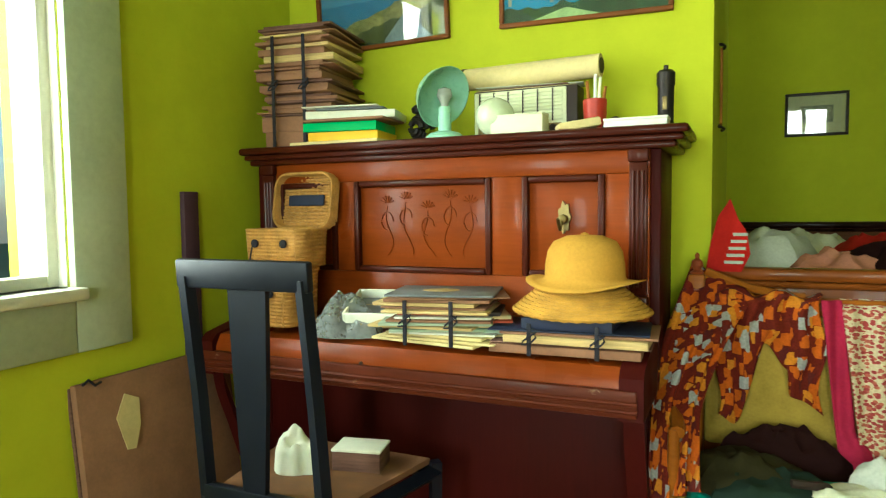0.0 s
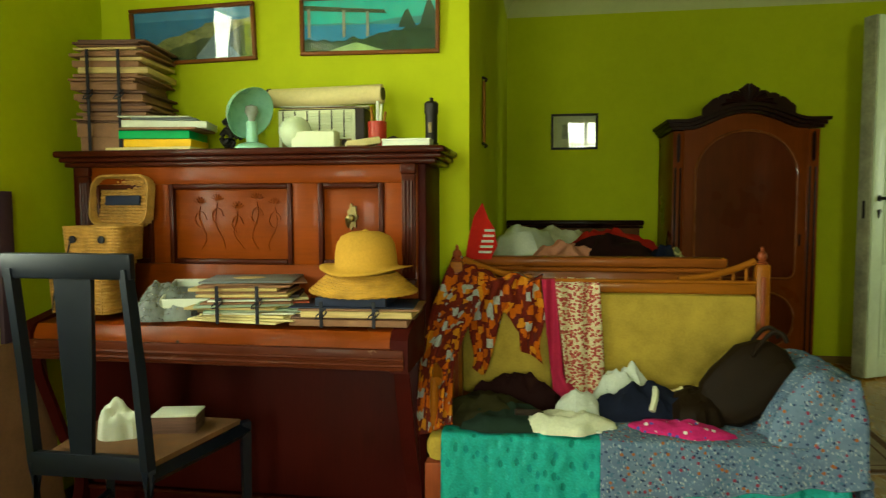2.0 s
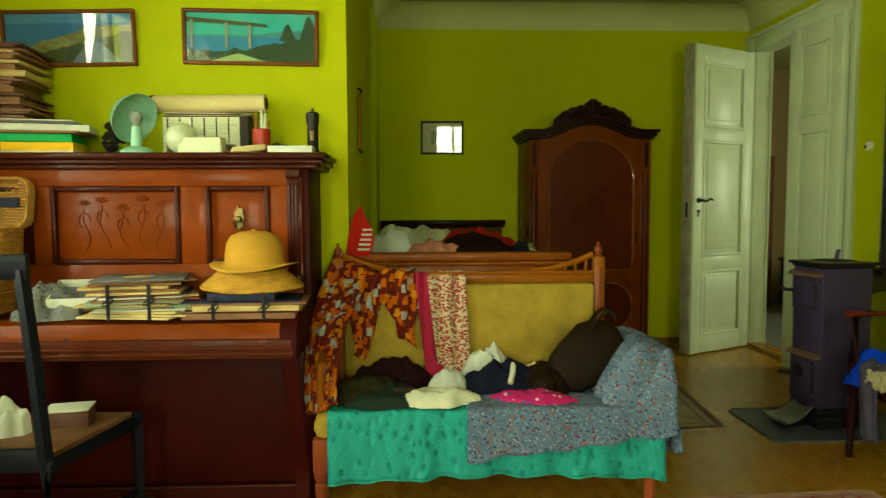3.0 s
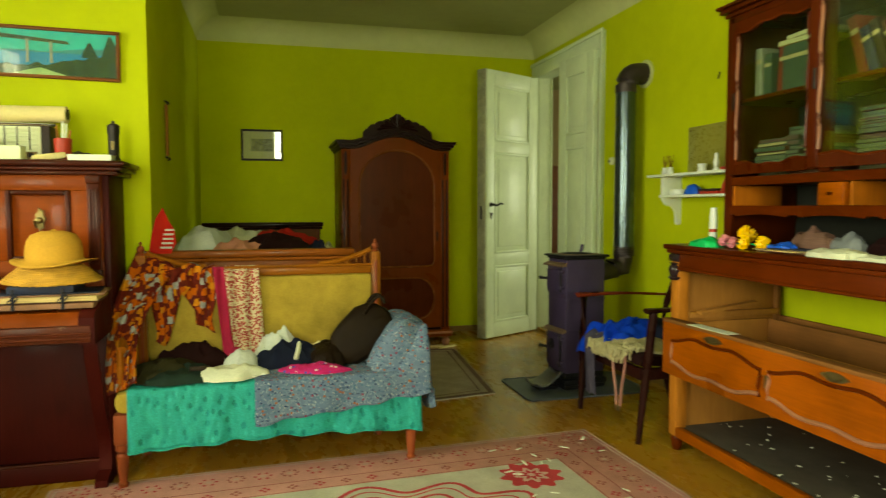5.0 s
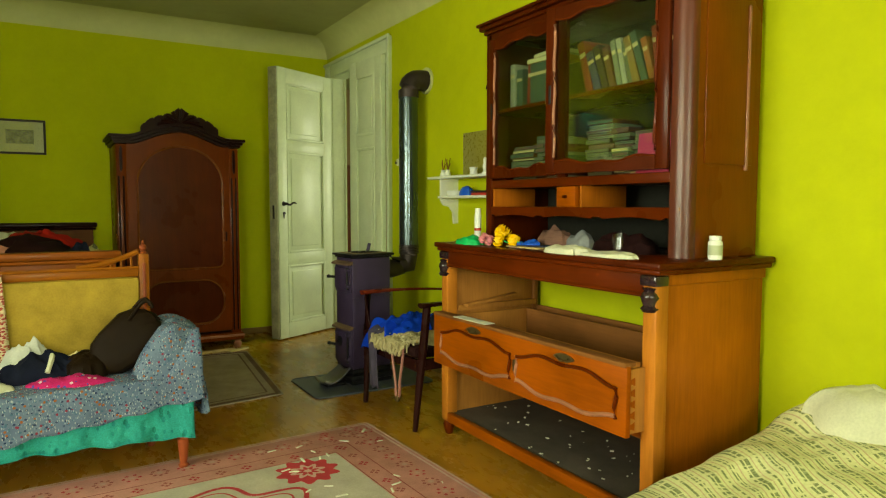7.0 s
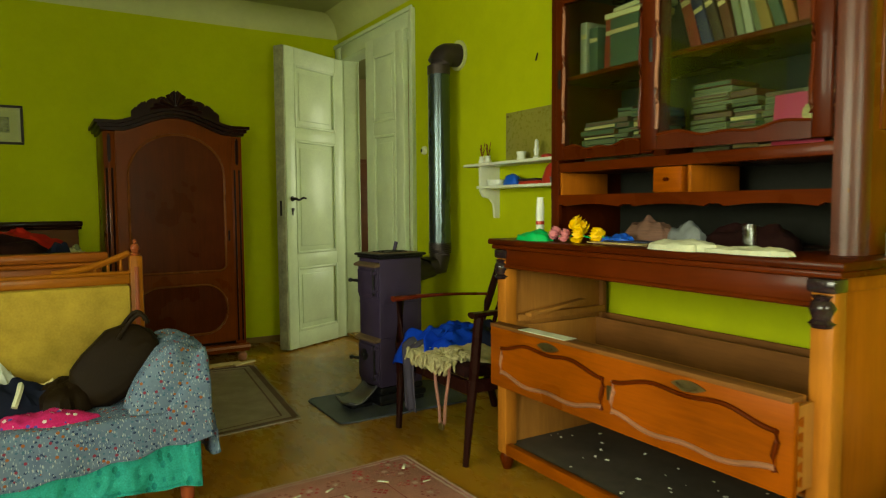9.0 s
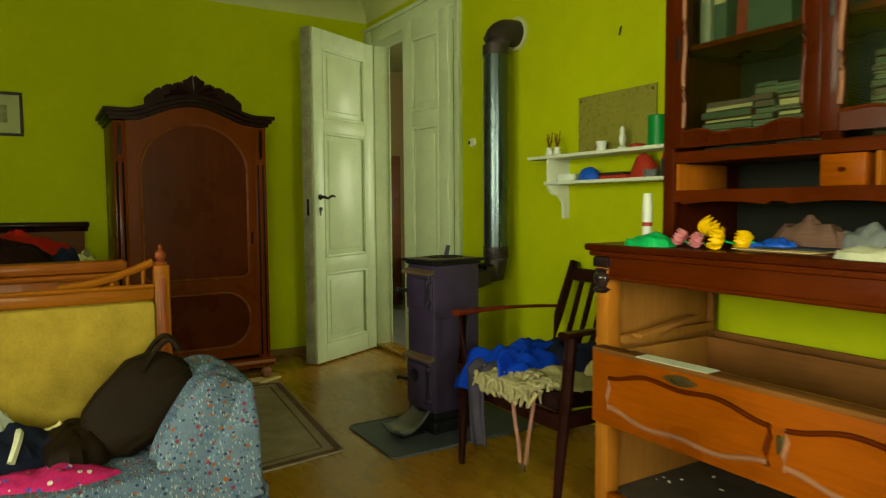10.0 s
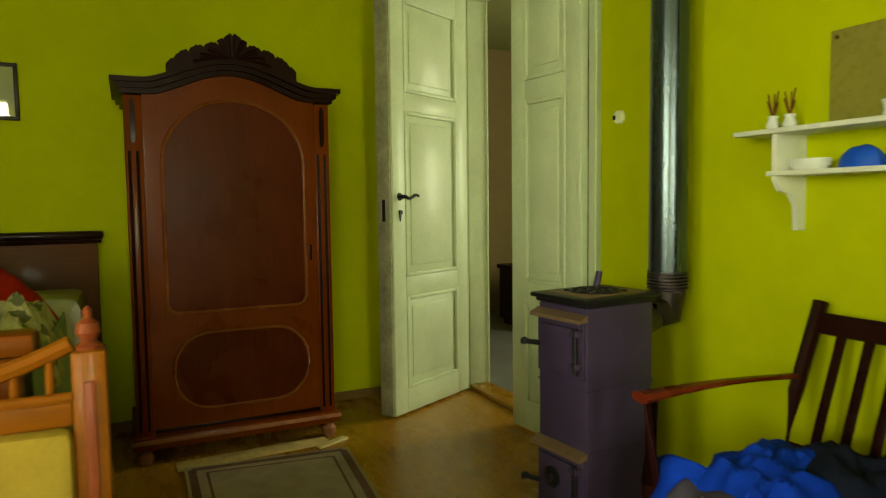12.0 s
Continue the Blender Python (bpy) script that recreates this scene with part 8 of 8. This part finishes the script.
stack("brown_envelopes", 2.66, 2.40, TZ, 0.12, 0.24, [(0.006, CARDBOARD, 1, 1, 6), (0.005, PAPER_EDGE, 1, 1.05, -8), (0.006, NAVY, 0.8, 0.8, 12)], 0, "few brown envelopes on the table top", "papers")
jar = thing("medicine_jar", 2.80, 1.645, TZ, 0, "small white medicine jar with a screw cap", "jar")
jar.location, jar.scale = (2.86, 1.616, TZ), (0.88, 0.88, 0.80)
part("jar", lathe(mk(), ((0.003, 0), (0.027, 0), (0.029, 0.006), (0.029, 0.078), (0.022, 0.088), (0.003, 0.089)), (0, 0, 0), 24), WHITE_PLASTIC, jar, local=True)
part("lid", lathe(mk(), ((0.003, 0), (0.025, 0), (0.025, 0.018), (0.003, 0.02)), (0, 0, 0.089), 24), WHITE_PLASTIC, jar, local=True)
part("label", rod(mk(), (0, 0, 0.02), (0, 0, 0.065), 0.0296, 0.0296, 24), plain("jar_label", (0.42, 0.45, 0.30), 0.6), jar, "pale greenish paper label", local=True)
spr = thing("spray_bottle", 2.72, 3.03, TZ, 0, "white aerosol can with red band", "can")
part("can", rod(mk(), (2.745, 3.005, TZ), (2.745, 3.005, TZ + 0.14), 0.018, 0.018, 20), WHITE_PLASTIC, spr)
part("band", rod(mk(), (2.745, 3.005, TZ + 0.06), (2.745, 3.005, TZ + 0.075), 0.0186, 0.0186, 20), RED_TIN, spr)
part("cap", rod(mk(), (2.745, 3.005, TZ + 0.14), (2.745, 3.005, TZ + 0.18), 0.017, 0.014, 20), WHITE_PLASTIC, spr)
gl = thing("drinking_glass", 2.80, 2.02, TZ, 0, "small clear drinking glass in the niche", "glass")
part("glass", lathe(mk(), ((0.003, 0), (0.02, 0), (0.024, 0.08), (0.022, 0.08), (0.018, 0.006), (0.003, 0.006)), (2.74, 1.98, TZ), 20), GLASS, gl)

# ---- bed with striped cover ----
sb = thing("low_bed", 2.5, 0.5, 0, 0, "low bed under a crumpled striped cotton cover", "bed")
part("bed_frame", box(1.72, 3.15, -0.75, 1.34, 0.08, 0.17), BED_DARK, sb)
for x in (1.78, 3.09):
    for y in (-0.7, 1.28):
        part("leg", box(x - 0.03, x + 0.03, y - 0.03, y + 0.03, 0, 0.08), BED_DARK, sb)
part("mattress", box(1.70, 3.16, -0.77, 1.36, 0.17, 0.285, b=0.05), CREAM_CLOTH, sb)


def cover_at(u, v):
    # u across from the open side to the wall, v from the near end to the cabinet end
    x, y = 1.62 + 1.55 * u, -0.80 + 2.24 * v
    z = 0.325 + 0.152 * (x - 1.80) + 0.030 * wob(x * 2.2, y * 2.2, 5) + 0.016 * wob(x * 7, y * 5, 2) + 0.010 * math.sin((y * 9 + x * 4) + 3 * wob(x * 2, y * 2, 8)) - 0.030 * abs(wob(x * 4 + 2, y * 7, 11))
    z += 0.055 * math.exp(-((x - 3.06) / 0.13) ** 2 - ((y - 1.32) / 0.16) ** 2)
    e = max(0.0, (0.10 - u) / 0.10)
    z -= 0.20 * e ** 1.6
    f = max(0.0, (v - 0.93) / 0.07)
    z -= 0.06 * f ** 2
    return x - 0.03 * e, y, z


solo("striped_cover", sheet(cover_at, 110, 130), STRIPES, (2.4, 0.4, 0.45), "cream cotton cover with green and olive stripes", "cover", thick=0.006, angle=80)
solo("cream_pillow", heap(3.05, 1.14, 0.485, 0.13, 0.22, 0.145, 91, nu=36, folds=0.2, power=0.5), CREAM_CLOTH, (3.05, 1.14, 0.485), "plump cream pillow against the wall", "pillow")

# ---- rugs ----
rug = thing("floral_rug", 1.2, 2.4, 0, 0, "rose and grey floral rug with crimson medallions", "rug")
rug.matrix_basis = pose(2.262, 3.402, 0, 0, 0, 2.6)
RW, RD = 2.55, 1.75
part("woven_ground", box(-RW, 0, -RD, 0, 0.0006, 0.010, b=0.003), RUG_GROUND, rug, local=True)
part("field", box(-RW + 0.33, -0.33, -RD + 0.33, -0.33, 0.0102, 0.0112, b=0), RUG_FIELD, rug, "grey rug field", local=True)


def flat_poly(bm, pts, z):
    vs = [bm.verts.new((x, y, z)) for x, y in pts]
    c = bm.verts.new((sum(p[0] for p in pts) / len(pts), sum(p[1] for p in pts) / len(pts), z))
    for k in range(len(vs)):
        bm.faces.new((c, vs[k], vs[(k + 1) % len(vs)]))


def rosette(bm, x, y, r, n, z, deep=0.22, ph=0.0):
    flat_poly(bm, [(x + r * (1 - deep + deep * math.cos(n * a)) * math.cos(a + ph), y + r * (1 - deep + deep * math.cos(n * a)) * math.sin(a + ph)) for a in (2 * math.pi * k / (n * 6) for k in range(n * 6))], z)


def strip(bm, p, q, w, z):
    p, q = Vector(p), Vector(q)
    s = (q - p).normalized()
    s = Vector((-s.y, s.x)) * w / 2
    vs = [bm.verts.new((*c, z)) for c in (p + s, p - s, q - s, q + s)]
    bm.faces.new(vs)


red, pink, brown = mk(), mk(), mk()
for e in (0.0, 0.022, 0.225, 0.325):
    a, b, c, d = (-RW + e, -RD + e), (-e, -RD + e), (-e, -e), (-RW + e, -e)
    for p, q in ((a, b), (b, c), (c, d), (d, a)):
        strip(pink if e < 0.1 else brown, p, q, 0.012 if e < 0.1 else 0.006, 0.0122)
rl = random.Random(31)
for side in range(4):
    ln = RW if side % 2 == 0 else RD
    n = int(ln / 0.115)
    for k in range(n):
        s = (k + 0.5) / n * ln
        for off, big in ((0.12, 1), (0.275, 0)):
            x, y = ((-s, -off), (-off, -s), (-s, -RD + off), (-RW + off, -s))[side]
            if big:
                nn = 8 if k % 2 else 6
                for q in range(nn):
                    t = 2 * math.pi * q / nn
                    rosette((red if k % 2 == 0 else brown), x + 0.034 * math.cos(t), y + 0.034 * math.sin(t), 0.010, 5, 0.0124)
                rosette(pink, x, y, 0.017, 6, 0.0126)
            else:
                for dx_, dy_ in ((0.016, 0), (-0.016, 0), (0, 0.016), (0, -0.016)):
                    rosette(brown if k % 2 else red, x + dx_, y + dy_, 0.011, 4, 0.0124)
for x, y in ((-0.53, -0.47), (-RW + 0.53, -0.47), (-0.53, -RD + 0.47), (-RW + 0.53, -RD + 0.47)):
    rosette(red, x, y, 0.150, 10, 0.0124, 0.12)
    rosette(pink, x, y, 0.085, 8, 0.0127, 0.2)
    rosette(red, x, y, 0.055, 8, 0.0130, 0.25)
    rosette(pink, x, y, 0.022, 6, 0.0133, 0.2)


def ribbon_line(bm, pts, w, z):
    for p, q in zip(pts, pts[1:]):
        strip(bm, p, q, w, z)


cxr, cyr = -RW / 2, -RD / 2
for w_, r0 in ((0.022, 1.0), (0.010, 0.90), (0.018, 0.78)):
    ribbon_line(red, [(cxr + r0 * 0.70 * math.cos(t) * (1 + 0.07 * math.cos(12 * t)), cyr + r0 * 0.45 * math.sin(t) * (1 + 0.10 * math.cos(12 * t))) for t in (2 * math.pi * k / 180 for k in range(181))], w_, 0.0124)
for k in range(12):
    t = 2 * math.pi * (k + 0.5) / 12
    rosette(red, cxr + 0.50 * math.cos(t), cyr + 0.31 * math.sin(t), 0.05, 6, 0.0124, 0.3)
    rosette(pink, cxr + 0.50 * math.cos(t), cyr + 0.31 * math.sin(t), 0.02, 6, 0.0127, 0.3)
rosette(red, cxr, cyr, 0.17, 12, 0.0124, 0.15)
rosette(pink, cxr, cyr, 0.09, 10, 0.0127, 0.2)
part("crimson_weave", red, RUG_RED, rug, "crimson woven flowers and scrolls", local=True)["kind"] = "stuff"
part("pink_weave", pink, RUG_PINK, rug, local=True)["kind"] = "stuff"
part("brown_weave", brown, RUG_BROWN, rug, local=True)["kind"] = "stuff"
for k in range(26):
    x, y = rl.uniform(1.55, 2.22), rl.uniform(2.4, 3.3)
    bm = box(-0.028, 0.028, -0.006, 0.006, 0, 0.003, b=0.001)
    s = rl.uniform(0.4, 1.1)
    bmesh.ops.scale(bm, vec=(s, s, 1), verts=bm.verts)
    solo("paper_scrap", turned(bm, pose(x, y, 0.0135, 0, rl.uniform(-4, 4), rl.uniform(0, 180))), PAPER_WHITE, (x, y, 0.0135), "small white paper scrap on the rug", "paper scrap", "paper scraps on the rug")
gr = thing("grey_rug", 1.75, 4.9, 0, 0, "worn grey runner rug with maroon border", "rug")
pts = [(2.045, 4.215), (2.165, 5.60), (1.42, 5.68), (1.40, 4.13)]
part("woven_ground", prism(mk(), pts, 2, 0.0008, 0.008), GREY_RUG, gr)
bm = mk()
ins = [(2.02, 4.24), (2.135, 5.57), (1.45, 5.64), (1.43, 4.16)]
for k in range(4):
    strip(bm, ins[k], ins[(k + 1) % 4], 0.035, 0.0088)
part("border", bm, GREY_RUG_EDGE, gr, "frayed maroon border")
ins = [(1.96, 4.30), (2.07, 5.51), (1.51, 5.58), (1.49, 4.22)]
bm = mk()
for k in range(4):
    strip(bm, ins[k], ins[(k + 1) % 4], 0.012, 0.0088)
part("border_line", bm, GREY_RUG_EDGE, gr)
bm = mk()
for k in range(70):
    f = k / 69
    x, y = 2.045 + 0.12 * f, 4.215 + 1.385 * f
    strip(bm, (x, y), (x + 0.012, y + 0.004 * math.sin(k * 7)), 0.006, 0.003)
part("fringe", bm, PAPER_EDGE, gr)
solo("floor_paper_scrap", prism(mk(), ((-0.30, 3.02), (-0.20, 2.98), (-0.17, 3.07), (-0.25, 3.11)), 2, 0.001, 0.004), PAPER, (-0.25, 3.05, 0), "torn cream paper on the floor", "paper scrap")
